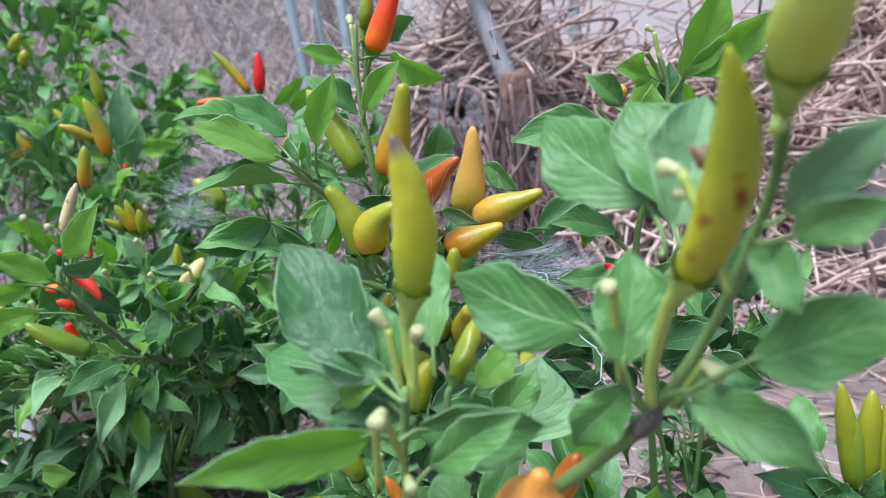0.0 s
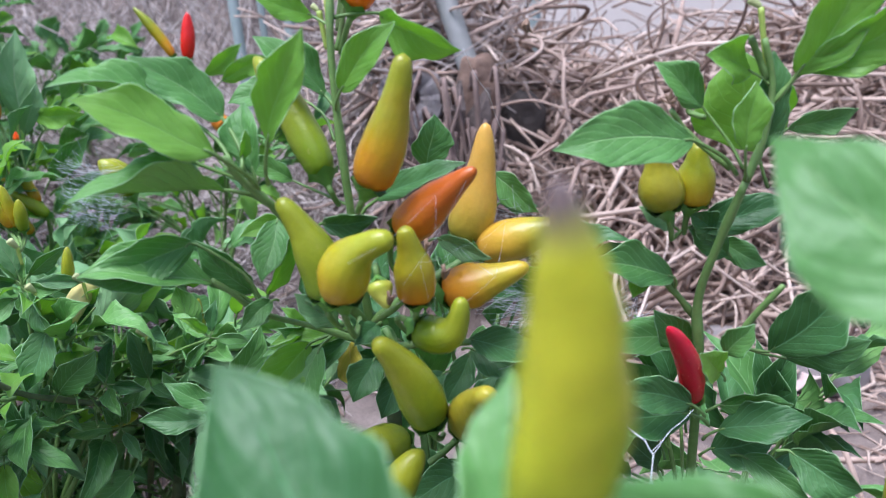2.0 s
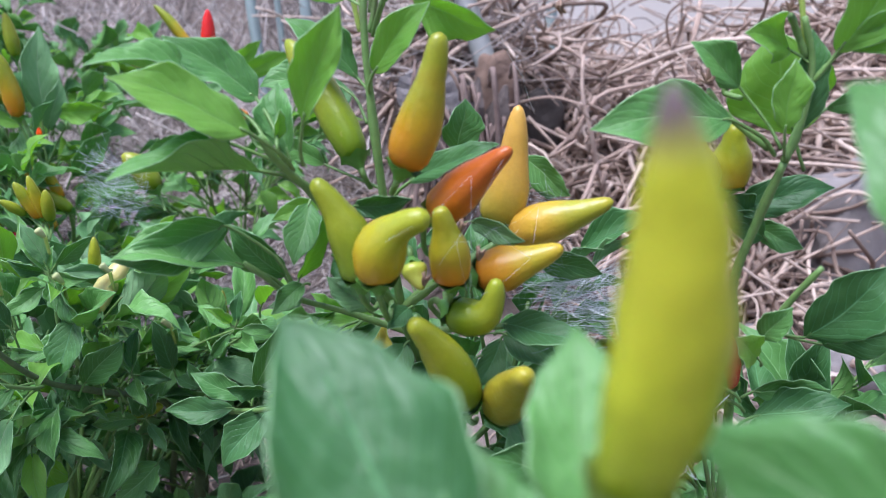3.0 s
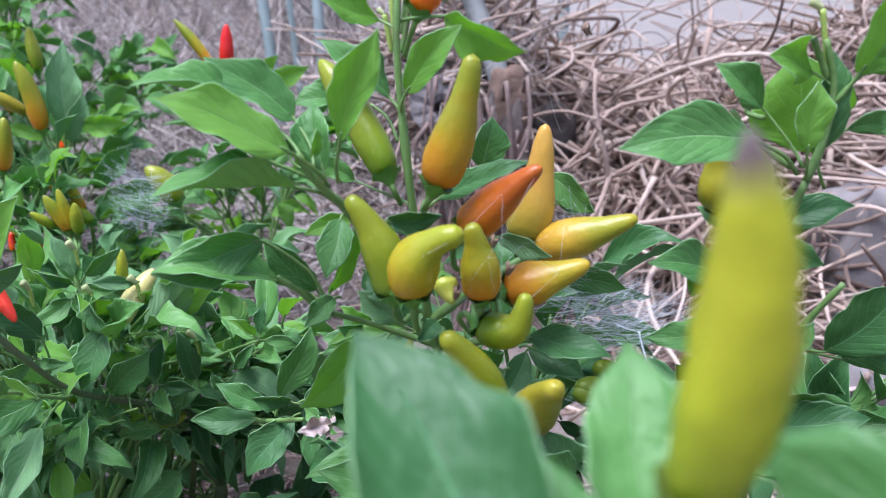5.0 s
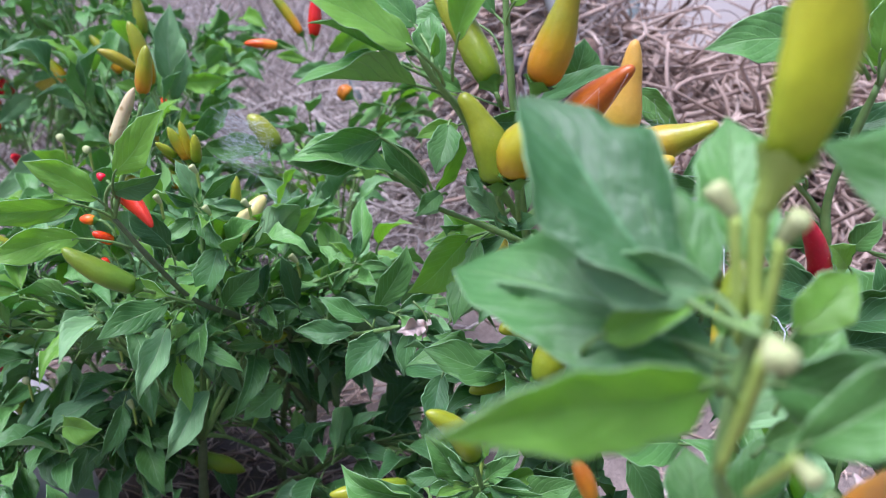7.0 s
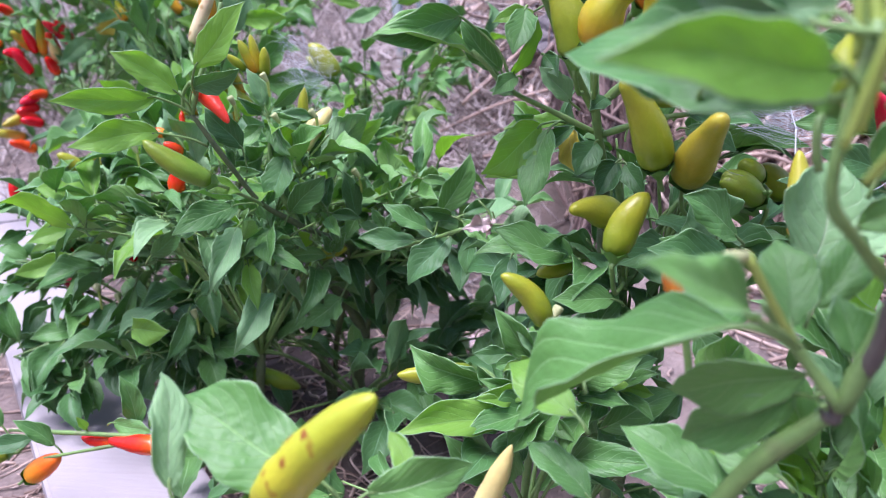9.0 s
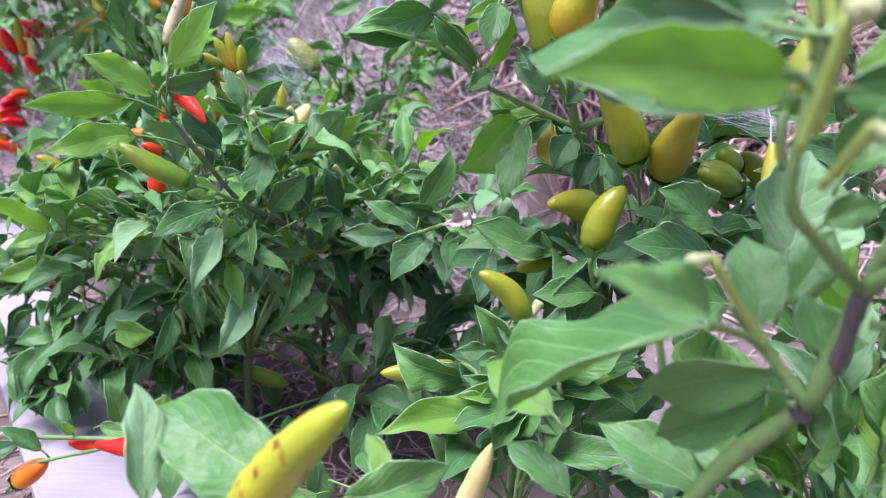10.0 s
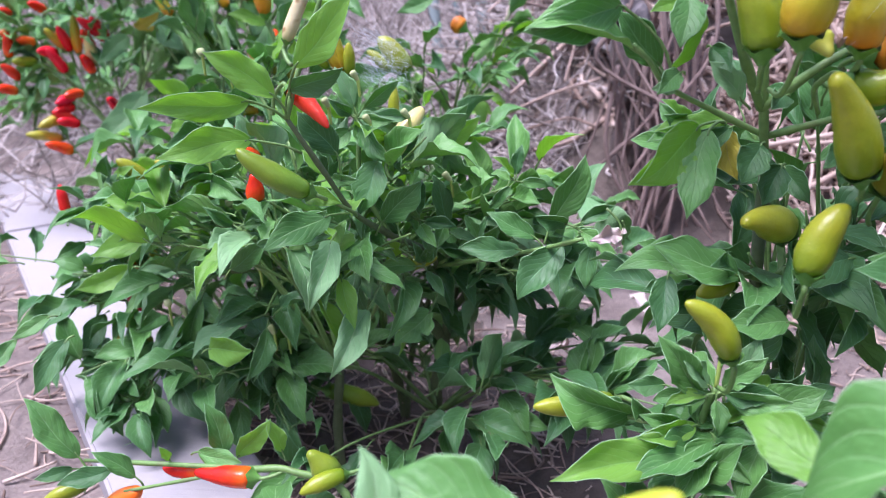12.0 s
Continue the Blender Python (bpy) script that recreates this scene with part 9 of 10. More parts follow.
pepper(red_plant, (-0.7121, 1.2667, 0.3067), (-0.7411, 1.2435, 0.3403), 0.0077, "red", shape="finger", bend=(-0.0000, 0.0008, 0.0023))
pepper(red_plant, (-0.7104, 1.2674, 0.3082), (-0.7225, 1.2458, 0.3414), 0.0077, "red", shape="finger", bend=(-0.0000, 0.0008, 0.0023))
pepper(red_plant, (-0.7734, 1.2571, 0.2978), (-0.7869, 1.2338, 0.3266), 0.0077, "peach", shape="finger", bend=(-0.0000, 0.0008, 0.0023))
pepper(red_plant, (-0.7652, 1.2566, 0.2937), (-0.7689, 1.2369, 0.3300), 0.0077, "red", shape="finger", bend=(-0.0000, 0.0008, 0.0023))
pepper(red_plant, (-0.7528, 1.2564, 0.2896), (-0.7472, 1.2444, 0.3447), 0.0077, "turning", shape="finger", bend=(-0.0000, 0.0008, 0.0023))
pepper(red_plant, (-0.7323, 1.2592, 0.2915), (-0.7339, 1.2389, 0.3250), 0.0077, "red", shape="finger", bend=(-0.0000, 0.0008, 0.0023))
pepper(red_plant, (-0.7280, 1.2542, 0.2759), (-0.7277, 1.2358, 0.3144), 0.0077, "cream", shape="finger", bend=(-0.0000, 0.0008, 0.0023))
pepper(red_plant, (-0.7705, 1.2457, 0.2643), (-0.7841, 1.2250, 0.3006), 0.0077, "red", shape="finger", bend=(-0.0000, 0.0008, 0.0023))
pepper(red_plant, (-0.7319, 1.2495, 0.2635), (-0.7334, 1.2267, 0.2901), 0.0077, "scarlet", shape="finger", bend=(-0.0000, 0.0008, 0.0023))
pepper(red_plant, (-0.8384, 1.2357, 0.2563), (-0.8471, 1.2110, 0.2794), 0.0077, "red", shape="finger", bend=(-0.0000, 0.0008, 0.0023))
pepper(red_plant, (-0.8422, 1.2293, 0.2392), (-0.8536, 1.1991, 0.2477), 0.0077, "scarlet", shape="finger", bend=(-0.0000, 0.0008, 0.0023))
pepper(red_plant, (-0.8141, 1.2457, 0.2776), (-0.8312, 1.2140, 0.2833), 0.0077, "lime", shape="finger", bend=(-0.0000, 0.0008, 0.0023))
pepper(red_plant, (-0.8186, 1.2551, 0.3057), (-0.8256, 1.2248, 0.3124), 0.0077, "orange", shape="finger", bend=(-0.0000, 0.0008, 0.0023))
pepper(red_plant, (-0.7601, 1.2347, 0.2298), (-0.7684, 1.2002, 0.2252), 0.0077, "red", shape="finger", bend=(-0.0000, 0.0008, 0.0023))
pepper(red_plant, (-0.7479, 1.2378, 0.2350), (-0.7566, 1.2049, 0.2350), 0.0077, "scarlet", shape="finger", bend=(-0.0000, 0.0008, 0.0023))
pepper(red_plant, (-0.7599, 1.2298, 0.2158), (-0.7712, 1.1958, 0.2135), 0.0077, "red", shape="finger", bend=(-0.0000, 0.0008, 0.0023))
pepper(red_plant, (-0.7580, 1.2231, 0.1964), (-0.7736, 1.1959, 0.2145), 0.0077, "red", shape="finger", bend=(-0.0000, 0.0008, 0.0023))
pepper(red_plant, (-0.7680, 1.2249, 0.2043), (-0.7929, 1.1867, 0.1940), 0.0077, "peach", shape="finger", bend=(-0.0000, 0.0008, 0.0023))
pepper(red_plant, (-0.7514, 1.2224, 0.1923), (-0.7671, 1.1922, 0.2020), 0.0077, "red", shape="finger", bend=(-0.0000, 0.0008, 0.0023))
pepper(red_plant, (-0.7757, 1.2132, 0.1734), (-0.8108, 1.1816, 0.1849), 0.0077, "peach", shape="finger", bend=(-0.0000, 0.0008, 0.0023))
pepper(red_plant, (-0.7590, 1.2086, 0.1552), (-0.7826, 1.1799, 0.1717), 0.0077, "scarlet", shape="finger", bend=(-0.0000, 0.0008, 0.0023))
pepper(red_plant, (-0.8503, 1.2645, 0.3421), (-0.8536, 1.2363, 0.3535), 0.0077, "red", shape="finger", bend=(-0.0000, 0.0008, 0.0023))
pepper(red_plant, (-0.8028, 1.2719, 0.3489), (-0.8103, 1.2438, 0.3621), 0.0077, "scarlet", shape="finger", bend=(-0.0000, 0.0008, 0.0023))
pepper(red_plant, (-0.8433, 1.2543, 0.3108), (-0.8497, 1.2260, 0.3231), 0.0077, "orange", shape="finger", bend=(-0.0000, 0.0008, 0.0023))
pepper(red_plant, (-0.6984, 1.2358, 0.2146), (-0.6936, 1.2101, 0.2309), 0.0077, "red", shape="finger", bend=(-0.0000, 0.0008, 0.0023))
pepper(red_plant, (-0.7856, 1.2532, 0.2902), (-0.7964, 1.2223, 0.2964), 0.0077, "red", shape="finger", bend=(-0.0000, 0.0008, 0.0023))
pepper(red_plant, (-0.8544, 1.2450, 0.2877), (-0.8399, 1.2270, 0.3229), 0.0077, "scarlet", shape="finger", bend=(-0.0000, 0.0008, 0.0023))
leaf(red_plant, (-0.6357, 1.1830, 0.3183), (-0.6597, 1.1271, 0.2876), (0.65, -0.56, 0.51), 0.36, "pale", fold=0.3)
leaf(red_plant, (-0.6120, 1.1613, 0.2495), (-0.6582, 1.0907, 0.1836), (0.48, -0.75, 0.47), 0.36, "pale", fold=0.3)
leaf(red_plant, (-0.5981, 1.1930, 0.3355), (-0.5431, 1.1446, 0.3026), (-0.36, -0.77, 0.53), 0.36, "dark", fold=0.3)
leaf(red_plant, (-0.6283, 1.1875, 0.3289), (-0.5767, 1.1583, 0.3517), (-0.25, -0.83, -0.50), 0.36, "yellow", fold=0.3)
tall_plant = thing("pepper_plant", (-0.5200, 1.2000, 0.0000), "tall leafy pepper plant with few small fruits", "pepper plant", "pepper plants")
bush(tall_plant, (-.52, 1.22, -.005), (-.56, 1.2, .39), (.17, .12, .2), 290, 35, ("mid", "mid", "broad", "young"), (.035, .058), 11)
pepper(tall_plant, (-0.4213, 1.0636, 0.4029), (-0.4278, 1.0670, 0.4496), 0.0072, "lime", shape="finger")
pepper(tall_plant, (-0.4465, 1.0494, 0.3596), (-0.4817, 1.0513, 0.4056), 0.0072, "turning", shape="finger")
pepper(tall_plant, (-0.5128, 1.0438, 0.3511), (-0.5307, 1.0409, 0.3786), 0.0072, "turning", shape="finger")
pepper(tall_plant, (-0.5323, 1.0814, 0.4783), (-0.5144, 1.0778, 0.4982), 0.0072, "lime", shape="finger")
pepper(tall_plant, (-0.5191, 1.0764, 0.4598), (-0.5088, 1.0716, 0.4770), 0.0072, "lime", shape="finger")
far_plant = thing("pepper_plant", (-1.0, 1.75, 0), "far bushy pepper plant with red peppers", "pepper plant", "pepper plants")
bush(far_plant, (-1.0, 1.75, -.005), (-1.0, 1.75, .28), (.22, .14, .2), 220, 36, ("mid", "dark", "mid"), (.035, .06), 8)
back_plant = thing("pepper_plant", (-.62, 1.75, 0), "far leafy pepper plant before dry grass", "pepper plant", "pepper plants")
bush(back_plant, (-.62, 1.75, -.005), (-.62, 1.75, .22), (.18, .12, .16), 150, 37, ("mid", "dark", "mid"), (.035, .06), 7)


# ---- the plant beside the board, with orange peppers ----
board_plant = thing("pepper_plant", (-0.2700, 0.5000, 0.0000), "spreading pepper plant with orange peppers beside the white board", "pepper plant", "pepper plants")
branch(board_plant, (-0.2200, 0.4600, -0.0050), (-0.2068, 0.5085, 0.0883), (-0.2416, 0.5125, 0.1103), (-0.2708, 0.5145, 0.1096), (-0.3260, 0.5229, 0.1046), (-0.3905, 0.5347, 0.0967), r=(0.0030, 0.0012), name="stem")
branch(board_plant, (-0.2708, 0.5145, 0.1096), (-0.3111, 0.5125, 0.1008), (-0.3545, 0.5144, 0.0888), r=(0.0014, 0.0010))
pepper(board_plant, (-0.2663, 0.5088, 0.1072), (-0.3059, 0.5147, 0.1053), 0.0076, "scarlet", shape="bulb", bend=(0.0000, -0.0002, -0.0007), stalk=(-0.2485, 0.5119, 0.1104))
pepper(board_plant, (-0.3037, 0.5237, 0.1001), (-0.3347, 0.5300, 0.0969), 0.0049, "scarlet", shape="finger", bend=(0.0000, -0.0007, -0.0021), stalk=(-0.2760, 0.5183, 0.1067))
pepper(board_plant, (-0.3701, 0.5171, 0.0709), (-0.3437, 0.5161, 0.0903), 0.0076, "orange", shape="finger", stalk=(-0.3773, 0.5146, 0.0659))
pepper(board_plant, (-0.2174, 0.5132, 0.1049), (-0.2305, 0.5090, 0.1272), 0.0088, "green", shape="cone", bend=(-0.0000, 0.0007, 0.0019), stalk=(-0.2139, 0.5112, 0.0983))
pepper(board_plant, (-0.2063, 0.4983, 0.1198), (-0.2299, 0.4836, 0.1154), 0.0053, "lime", shape="finger", bend=(-0.0000, 0.0007, 0.0019), stalk=(-0.1964, 0.5004, 0.1227))
pepper(board_plant, (-0.3902, 0.5291, 0.0809), (-0.4121, 0.5148, 0.0770), 0.0053, "lime", shape="finger", bend=(-0.0000, 0.0007, 0.0021), stalk=(-0.3792, 0.5327, 0.0877))
leaf(board_plant, (-0.3834, 0.5187, 0.1098), (-0.4137, 0.5194, 0.1511), (0.64, -0.60, 0.48), 0.36, "mid", fold=0.3)
leaf(board_plant, (-0.3618, 0.5185, 0.1026), (-0.3918, 0.5034, 0.0990), (0.28, -0.71, 0.65), 0.36, "dark", fold=0.3)
leaf(board_plant, (-0.3261, 0.5238, 0.1070), (-0.3289, 0.5178, 0.1211), (0.83, -0.56, -0.07), 0.36, "young", fold=0.3)
leaf(board_plant, (-0.2903, 0.5279, 0.1080), (-0.3012, 0.5299, 0.1472), (0.61, -0.76, 0.21), 0.36, "mid", fold=0.3)
leaf(board_plant, (-0.3082, 0.5273, 0.1117), (-0.2761, 0.5195, 0.1101), (-0.18, -0.85, 0.49), 0.36, "mid", fold=0.3)
leaf(board_plant, (-0.2831, 0.5286, 0.1078), (-0.2589, 0.5305, 0.1364), (0.08, -1.00, 0.00), 0.36, "young", fold=0.3)
leaf(board_plant, (-0.3474, 0.5181, 0.0972), (-0.3710, 0.5125, 0.1186), (0.62, -0.59, 0.53), 0.36, "mid", fold=0.3)
leaf(board_plant, (-0.2545, 0.5326, 0.1107), (-0.2624, 0.5302, 0.1365), (0.62, -0.77, 0.12), 0.36, "young", fold=0.3)
leaf(board_plant, (-0.3869, 0.5160, 0.1031), (-0.4059, 0.5032, 0.1027), (0.41, -0.64, 0.65), 0.36, "dark", fold=0.3)
leaf(board_plant, (-0.3916, 0.5429, 0.1813), (-0.4067, 0.5206, 0.1527), (0.35, -0.82, 0.46), 0.36, "dark", fold=0.3)
leaf(board_plant, (-0.4239, 0.5398, 0.1820), (-0.4350, 0.5225, 0.1666), (0.43, -0.74, 0.51), 0.36, "mid", fold=0.3)
leaf(board_plant, (-0.4026, 0.5466, 0.1952), (-0.4212, 0.5309, 0.1863), (0.41, -0.77, 0.50), 0.36, "mid", fold=0.3)
bush(board_plant, (-.24, .47, -.005), (-.25, .47, .05), (.09, .05, .03), 24, 38, ("dark", "mid"), (.03, .05), 4)


# ---- the sprouting pods at the edge of the bed ----
edge_plant = thing("pepper_plant", (0.3185, 0.5246, -0.0000), "small pepper plant with upright green pods", "pepper plant", "pepper plants")
branch(edge_plant, (0.3185, 0.5246, -0.0000), (0.3134, 0.5311, 0.0887), (0.3055, 0.5255, 0.1406), r=(0.0030, 0.0016), name="stem")
pepper(edge_plant, (0.3014, 0.5255, 0.1409), (0.2936, 0.5374, 0.2163), 0.0080, "lime", shape="finger", stalk=(0.3087, 0.5296, 0.1190))
pepper(edge_plant, (0.3096, 0.5262, 0.1422), (0.3157, 0.5365, 0.2099), 0.0088, "lime", shape="finger", stalk=(0.3087, 0.5296, 0.1190))
pepper(edge_plant, (0.3045, 0.5249, 0.1388), (0.3005, 0.5305, 0.1922), 0.0072, "green", shape="finger", stalk=(0.3087, 0.5296, 0.1190))
pepper(edge_plant, (0.3195, 0.5258, 0.1395), (0.3292, 0.5356, 0.2050), 0.0080, "lime", shape="finger", stalk=(0.3087, 0.5296, 0.1190))
leaf(edge_plant, (0.2969, 0.5230, 0.1336), (0.2268, 0.5175, 0.1604), (0.27, -0.79, 0.54), 0.42, "dark", fold=0.3)
leaf(edge_plant, (0.3006, 0.5219, 0.1295), (0.2527, 0.5112, 0.1355), (0.24, -0.66, 0.71), 0.42, "dark", fold=0.3)
leaf(edge_plant, (0.3126, 0.5222, 0.1285), (0.3482, 0.5177, 0.1428), (-0.28, -0.86, 0.43), 0.42, "dark", fold=0.3)
leaf(edge_plant, (0.2926, 0.5218, 0.1301), (0.2620, 0.5171, 0.1537), (0.36, -0.88, 0.29), 0.42, "dark", fold=0.3)
leaf(edge_plant, (0.3083, 0.5209, 0.1250), (0.3176, 0.5205, 0.1567), (-0.41, -0.91, 0.11), 0.42, "dark", fold=0.3)
leaf(edge_plant, (0.2954, 0.5172, 0.1145), (0.2431, 0.5041, 0.1136), (0.14, -0.60, 0.79), 0.42, "dark", fold=0.3)
leaf(edge_plant, (0.3154, 0.5176, 0.1128), (0.3296, 0.5058, 0.1065), (-0.47, -0.79, 0.41), 0.42, "dark", fold=0.3)
bush(edge_plant, (0.3185, 0.5246, -0.0000), (0.3185, 0.5246, 0.1200), (.07, .05, .05), 50, 61, ("dark", "mid"), (.03, .05), 5)


# ---- cobwebs, dried leaves and hanging bits ----
silk("cobweb", web_sheet(((0.0512, 0.4567, 0.3582), (0.1000, 0.5091, 0.3448), (0.1315, 0.5020, 0.3232), (0.0735, 0.4492, 0.3351)), 260, 3), 3, 0.00006, "grey cobweb sheet stretched between pepper leaves")
silk("cobweb", web_sheet(((0.0405, 0.4835, 0.3938), (0.0703, 0.4813, 0.3888), (0.0749, 0.4670, 0.3593), (0.0430, 0.4610, 0.3720)), 50, 4), 4, 0.00005, "fine cobweb over leaves beside the yellow peppers")
silk("cobweb", web_sheet(((-0.2365, 0.7567, 0.3571), (-0.2027, 0.7750, 0.3403), (-0.2004, 0.7414, 0.3034), (-0.2283, 0.7231, 0.3185)), 150, 5), 5, 0.00006, "dusty cobweb over the top leaves of a plant")
silk("cobweb", web_sheet(((-0.1907, 0.7398, 0.2962), (-0.1666, 0.7369, 0.2818), (-0.1762, 0.7331, 0.2729), (-0.1956, 0.7217, 0.2754)), 30, 8), 8, 0.00006, "dusty cobweb among leaves")
silk("web_strand", [((0.0836, 0.4350, 0.3476), (0.0858, 0.4299, 0.3382)), ((0.0858, 0.4299, 0.3382), (0.0853, 0.4241, 0.3265)), ((0.0853, 0.4241, 0.3265), (0.0973, 0.4174, 0.3193)), ((0.0973, 0.4174, 0.3193), (0.1058, 0.4129, 0.3124)), ((0.1058, 0.4129, 0.3124), (0.1089, 0.4111, 0.3071)), ((0.1089, 0.4111, 0.3071), (0.1074, 0.4075, 0.2956))], 6, 0.00034, "thick white strand of spider silk")
silk("web_strand", [((0.1080, 0.4115, 0.3083), (0.1176, 0.4182, 0.3136)), ((0.1176, 0.4182, 0.3136), (0.1281, 0.4247, 0.3183)), ((0.1085, 0.4111, 0.3071), (0.1163, 0.4179, 0.3124)), ((0.0753, 0.4408, 0.3488), (0.0836, 0.4350, 0.3476)), ((0.0853, 0.4241, 0.3265), (0.0939, 0.4252, 0.3305)), ((0.1074, 0.4075, 0.2956), (0.1041, 0.4069, 0.2933)), ((0.1074, 0.4075, 0.2956), (0.1114, 0.4065, 0.2926)), ((0.1080, 0.4082, 0.2979), (0.1102, 0.4068, 0.2936))], 7, 0.00017, "thin white strands of spider silk between stems")
silk("web_strand", [((0.0386, 0.4460, 0.4559), (0.0501, 0.4653, 0.4375)), ((0.0501, 0.4653, 0.4375), (0.0570, 0.4758, 0.4209)), ((0.0659, 0.4743, 0.4679), (0.0634, 0.4797, 0.4854)), ((0.0936, 0.4551, 0.3387), (0.0958, 0.4515, 0.3271)), ((0.0538, 0.4297, 0.3216), (0.0673, 0.4378, 0.3146))], 9, 0.00009, "single fine threads of spider silk")
silk("web_strand", [((0.0570, 0.4600, 0.3870), (0.0490, 0.4250, 0.3760)), ((0.0360, 0.4300, 0.3860), (0.0050, 0.4050, 0.3690)), ((0.0260, 0.4100, 0.3660), (0.0210, 0.4050, 0.3890)), ((0.0260, 0.4100, 0.3660), (0.0270, 0.4180, 0.4090)), ((0.0370, 0.4100, 0.4160), (0.0150, 0.4050, 0.3810)), ((0.0490, 0.4250, 0.3760), (0.0570, 0.4600, 0.3870)), ((0.0490, 0.4250, 0.3760), (0.0260, 0.4100, 0.3660)), ((0.0360, 0.4300, 0.3860), (0.0570, 0.4600, 0.3870)), ((0.0360, 0.4300, 0.3860), (0.0490, 0.4250, 0.3760)), ((-0.0020, 0.3850, 0.3960), (0.0270, 0.4180, 0.4090)), ((0.0210, 0.4050, 0.3890), (0.0360, 0.4300, 0.3860))], 12, 0.000035, "fine silk threads across the pepper cluster")
hanging = thing("hanging_flower", (0.0658, 0.4735, 0.4653), "withered brown flower hanging on a spider thread", "dry flower")
stub(hanging, (0.0658, 0.4735, 0.4653), (0, 0, -1), 0.0030)
dried = thing("dry_leaf", (-0.0587, 0.5183, 0.2622), "crumpled pale brown dry leaf hanging from a twig", "dry leaf")
leaf(dried, (-0.0506, 0.5203, 0.2623), (-0.0689, 0.5159, 0.2604), (0.16, -0.86, 0.48), 0.6, "dry", wave=0.2, fold=0.9, curl=0.25, bites=0.4, stalk=(-0.0594, 0.5229, 0.2770))
leaf(dried, (-0.0496, 0.5217, 0.2668), (-0.0538, 0.5160, 0.2547), (-0.55, -0.67, 0.50), 0.5, "dry", wave=0.18, fold=0.9, bites=0.4, stalk=(-0.0511, 0.5208, 0.2707))
curled = thing("dry_leaf", (0.0760, 0.3385, 0.3220), "crumpled pale brown dry leaf caught among stems", "dry leaf")
leaf(curled, (0.0800, 0.3403, 0.3273), (0.0725, 0.3324, 0.3193), (0.00, -0.71, 0.70), 0.8, "dry", wave=0.12, fold=0.6, curl=0.2)
leaf(curled, (0.0799, 0.3400, 0.3262), (0.0767, 0.3364, 0.3152), (-0.76, -0.52, 0.39), 0.5, "dry", wave=0.1, fold=0.5)
scrap = thing("dry_leaf", (0.0414, 1.2730, 0.0120), "dry pinkish-brown leaf lying on the soil", "dry leaf", "fallen leaves")
leaf(scrap, (0.0414, 1.2730, 0.0120), (0.0764, 1.2730, 0.0208), (0.00, 0.30, 0.9), 0.55, "dry", wave=0.07, fold=0.5, curl=0.15)
scrap = thing("dry_leaf", (0.0430, 0.9830, 0.0120), "dry pinkish-brown leaf lying on the soil", "dry leaf", "fallen leaves")
leaf(scrap, (0.0430, 0.9830, 0.0120), (0.0223, 1.0184, 0.0223), (0.26, -0.15, 0.9), 0.55, "dry", wave=0.07, fold=0.5, curl=0.15)
scrap = thing("dry_leaf", (0.1521, 0.7365, 0.0120), "dry pinkish-brown leaf lying on the soil", "dry leaf", "fallen leaves")
leaf(scrap, (0.1521, 0.7365, 0.0120), (0.1291, 0.6956, 0.0238), (-0.26, -0.15, 0.9), 0.55, "dry", wave=0.07, fold=0.5, curl=0.15)
scrap = thing("dry_leaf", (-0.1814, 1.7589, 0.0120), "dry pinkish-brown leaf lying on the soil", "dry leaf", "fallen leaves")
leaf(scrap, (-0.1814, 1.7589, 0.0120), (-0.1284, 1.7598, 0.0253), (0.01, 0.30, 0.9), 0.55, "dry", wave=0.07, fold=0.5, curl=0.15)
scrap = thing("dry_leaf", (0.5148, 1.0436, 0.0120), "dry pinkish-brown leaf lying on the soil", "dry leaf", "fallen leaves")
leaf(scrap, (0.5148, 1.0436, 0.0120), (0.4966, 1.0735, 0.0208), (0.26, -0.16, 0.9), 0.55, "dry", wave=0.07, fold=0.5, curl=0.15)
scrap = thing("dry_leaf", (0.4476, 0.9749, 0.0120), "dry pinkish-brown leaf lying on the soil", "dry leaf", "fallen leaves")
leaf(scrap, (0.4476, 0.9749, 0.0120), (0.4281, 0.9388, 0.0223), (-0.26, -0.14, 0.9), 0.55, "dry", wave=0.07, fold=0.5, curl=0.15)
scrap = thing("dry_leaf", (0.5923, 1.1230, 0.0120), "dry pinkish-brown leaf lying on the soil", "dry leaf", "fallen leaves")
leaf(scrap, (0.5923, 1.1230, 0.0120), (0.6393, 1.1246, 0.0238), (0.01, 0.30, 0.9), 0.55, "dry", wave=0.07, fold=0.5, curl=0.15)
scrap = thing("dry_leaf", (0.3477, 1.1127, 0.0120), "dry pinkish-brown leaf lying on the soil", "dry leaf", "fallen leaves")
leaf(scrap, (0.3477, 1.1127, 0.0120), (0.3194, 1.1575, 0.0252), (0.25, -0.16, 0.9), 0.55, "dry", wave=0.07, fold=0.5, curl=0.15)
scrap = thing("dry_leaf", (-0.1006, 1.0348, 0.0120), "dry pinkish-brown leaf lying on the soil", "dry leaf", "fallen leaves")
leaf(scrap, (-0.1006, 1.0348, 0.0120), (-0.1167, 1.0037, 0.0208), (-0.27, -0.14, 0.9), 0.55, "dry", wave=0.07, fold=0.5, curl=0.15)
scrap = thing("dry_leaf", (-0.1710, 1.0410, 0.0120), "dry pinkish-brown leaf lying on the soil", "dry leaf", "fallen leaves")
leaf(scrap, (-0.1710, 1.0410, 0.0120), (-0.1300, 1.0430, 0.0223), (0.02, 0.30, 0.9), 0.55, "dry", wave=0.07, fold=0.5, curl=0.15)
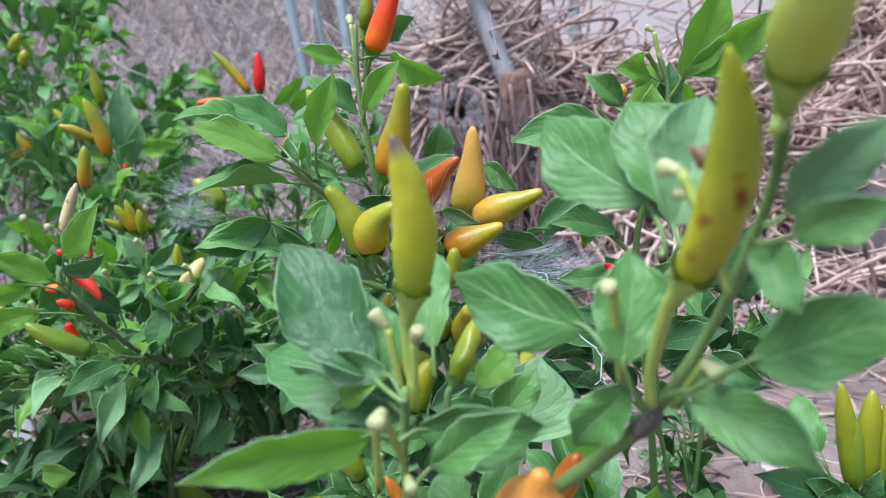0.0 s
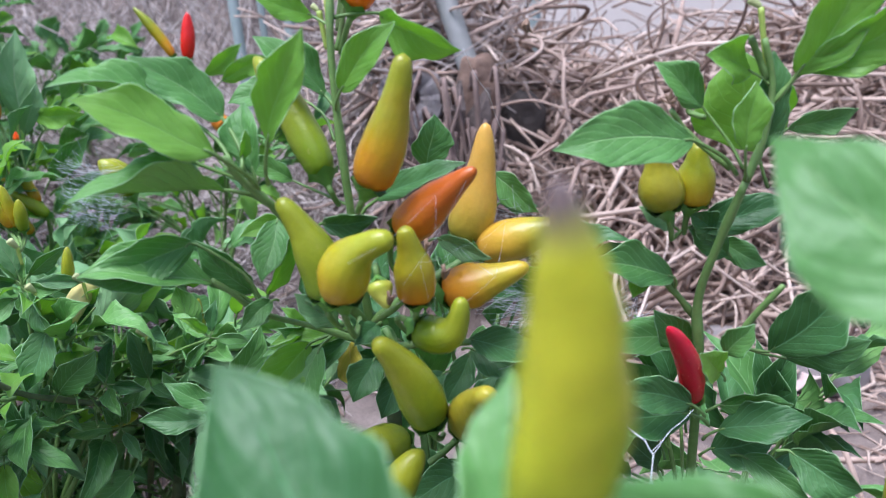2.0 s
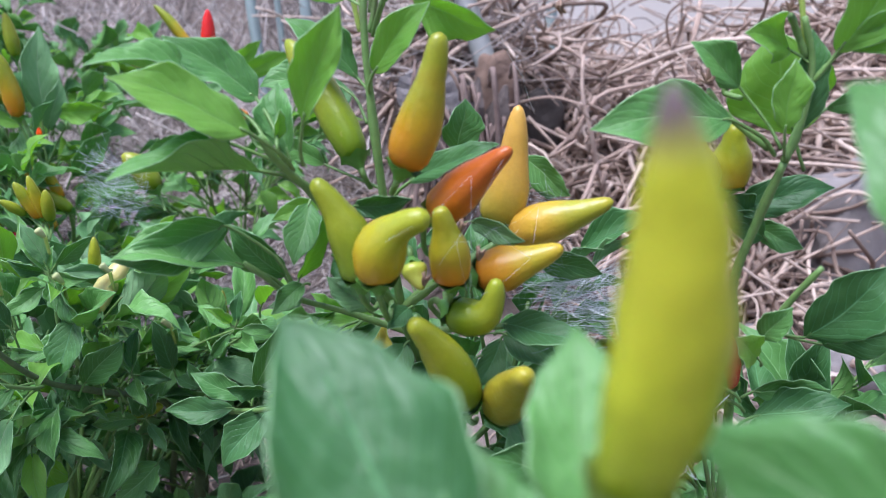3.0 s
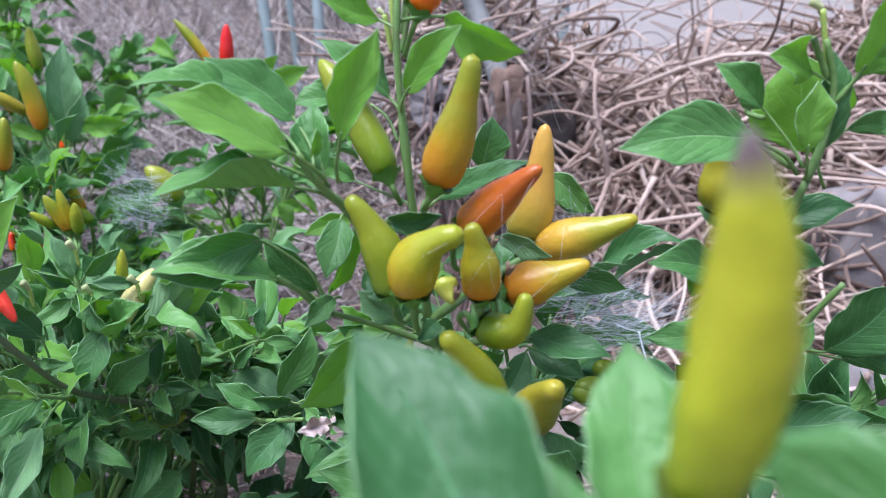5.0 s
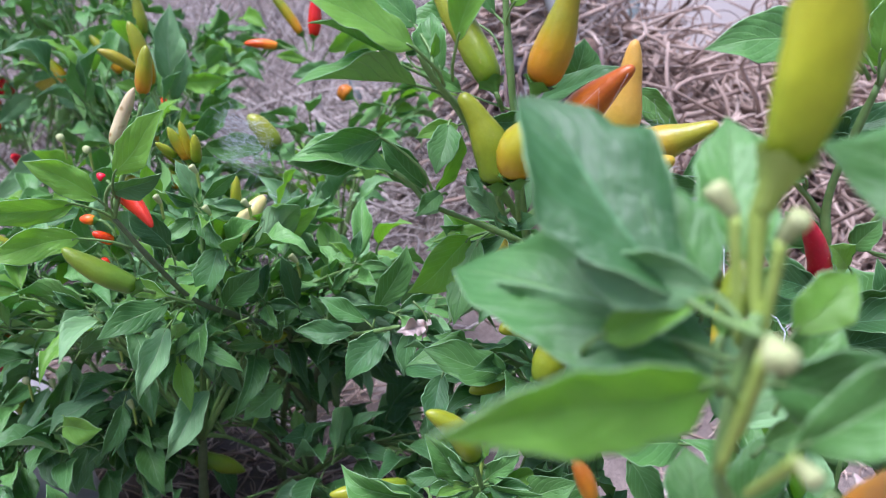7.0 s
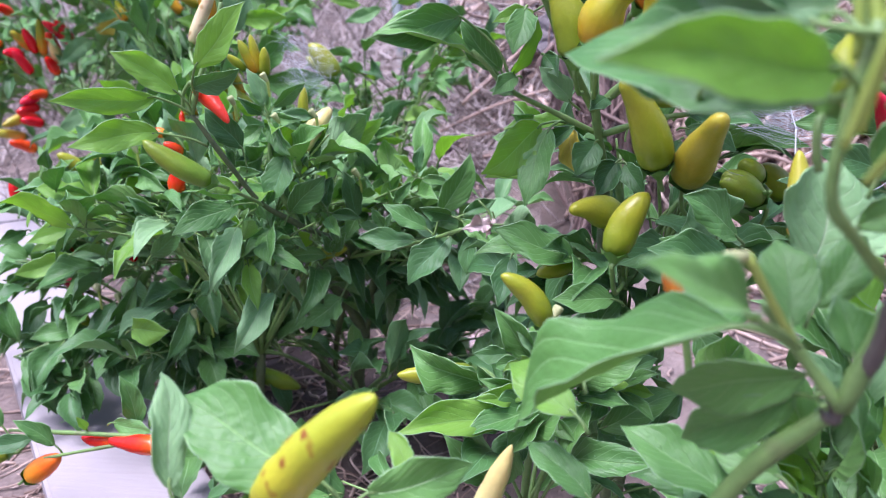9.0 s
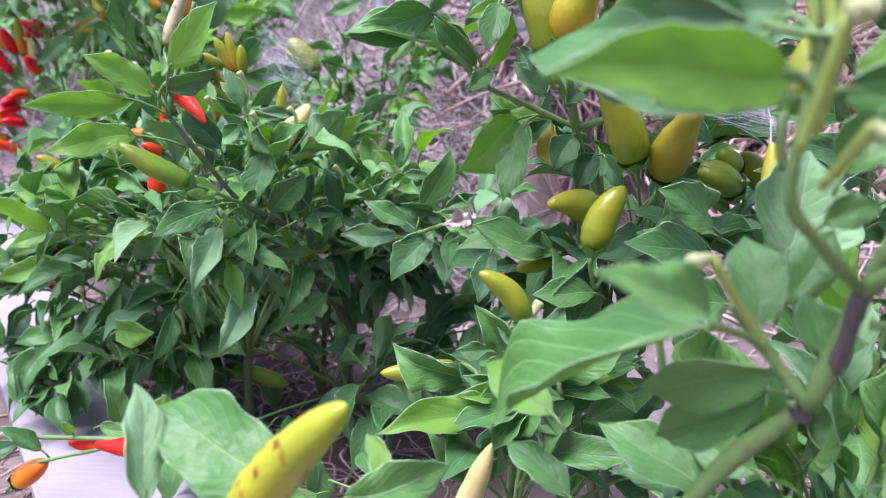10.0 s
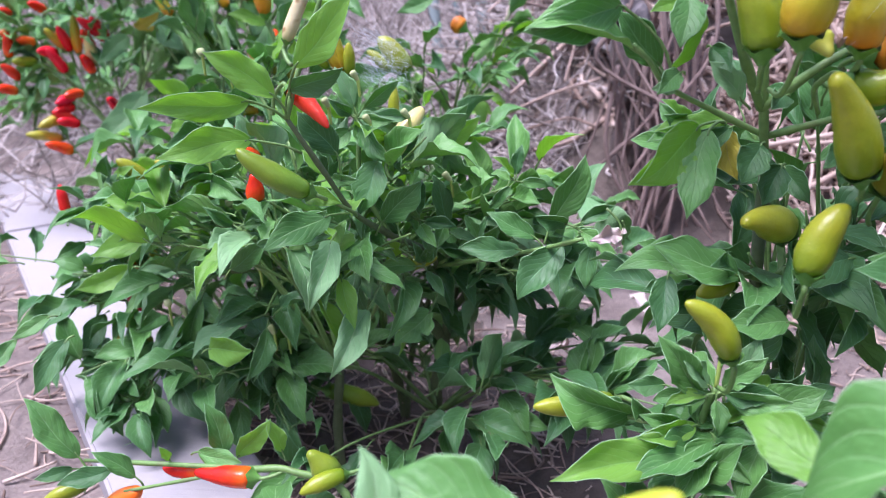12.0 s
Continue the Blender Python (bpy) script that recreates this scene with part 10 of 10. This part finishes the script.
scrap = thing("dry_leaf", (-0.1239, 1.1446, 0.0120), "dry pinkish-brown leaf lying on the soil", "dry leaf", "fallen leaves")
leaf(scrap, (-0.1239, 1.1446, 0.0120), (-0.1497, 1.1839, 0.0238), (0.25, -0.16, 0.9), 0.55, "dry", wave=0.07, fold=0.5, curl=0.15)
scrap = thing("dry_leaf", (-0.0583, 0.8890, 0.0120), "dry pinkish-brown leaf lying on the soil", "dry leaf", "fallen leaves")
leaf(scrap, (-0.0583, 0.8890, 0.0120), (-0.0819, 0.8415, 0.0253), (-0.27, -0.13, 0.9), 0.55, "dry", wave=0.07, fold=0.5, curl=0.15)
scrap = thing("dry_leaf", (-0.1572, 1.1729, 0.0120), "dry pinkish-brown leaf lying on the soil", "dry leaf", "fallen leaves")
leaf(scrap, (-0.1572, 1.1729, 0.0120), (-0.1223, 1.1753, 0.0208), (0.02, 0.30, 0.9), 0.55, "dry", wave=0.07, fold=0.5, curl=0.15)
scrap = thing("dry_leaf", (0.6481, 1.5775, 0.0120), "dry pinkish-brown leaf lying on the soil", "dry leaf", "fallen leaves")
leaf(scrap, (0.6481, 1.5775, 0.0120), (0.6250, 1.6114, 0.0222), (0.25, -0.17, 0.9), 0.55, "dry", wave=0.07, fold=0.5, curl=0.15)
scrap = thing("dry_leaf", (0.3373, 0.7491, 0.0120), "dry pinkish-brown leaf lying on the soil", "dry leaf", "fallen leaves")
leaf(scrap, (0.3373, 0.7491, 0.0120), (0.3171, 0.7067, 0.0238), (-0.27, -0.13, 0.9), 0.55, "dry", wave=0.07, fold=0.5, curl=0.15)
scrap = thing("dry_leaf", (0.4681, 0.9864, 0.0120), "dry pinkish-brown leaf lying on the soil", "dry leaf", "fallen leaves")
leaf(scrap, (0.4681, 0.9864, 0.0120), (0.5209, 0.9908, 0.0253), (0.03, 0.30, 0.9), 0.55, "dry", wave=0.07, fold=0.5, curl=0.15)
weed = thing("ground_weed", (0.2368, 0.7685, 0.0000), "small grey-green succulent weed with reddish stems", "weed")
bush(weed, (0.2368, 0.7685, 0.0000), (0.2368, 0.7685, 0.0160), (.035, .03, .012), 110, 71, ("pale", "pale", "dark"), (.007, .013), 7)
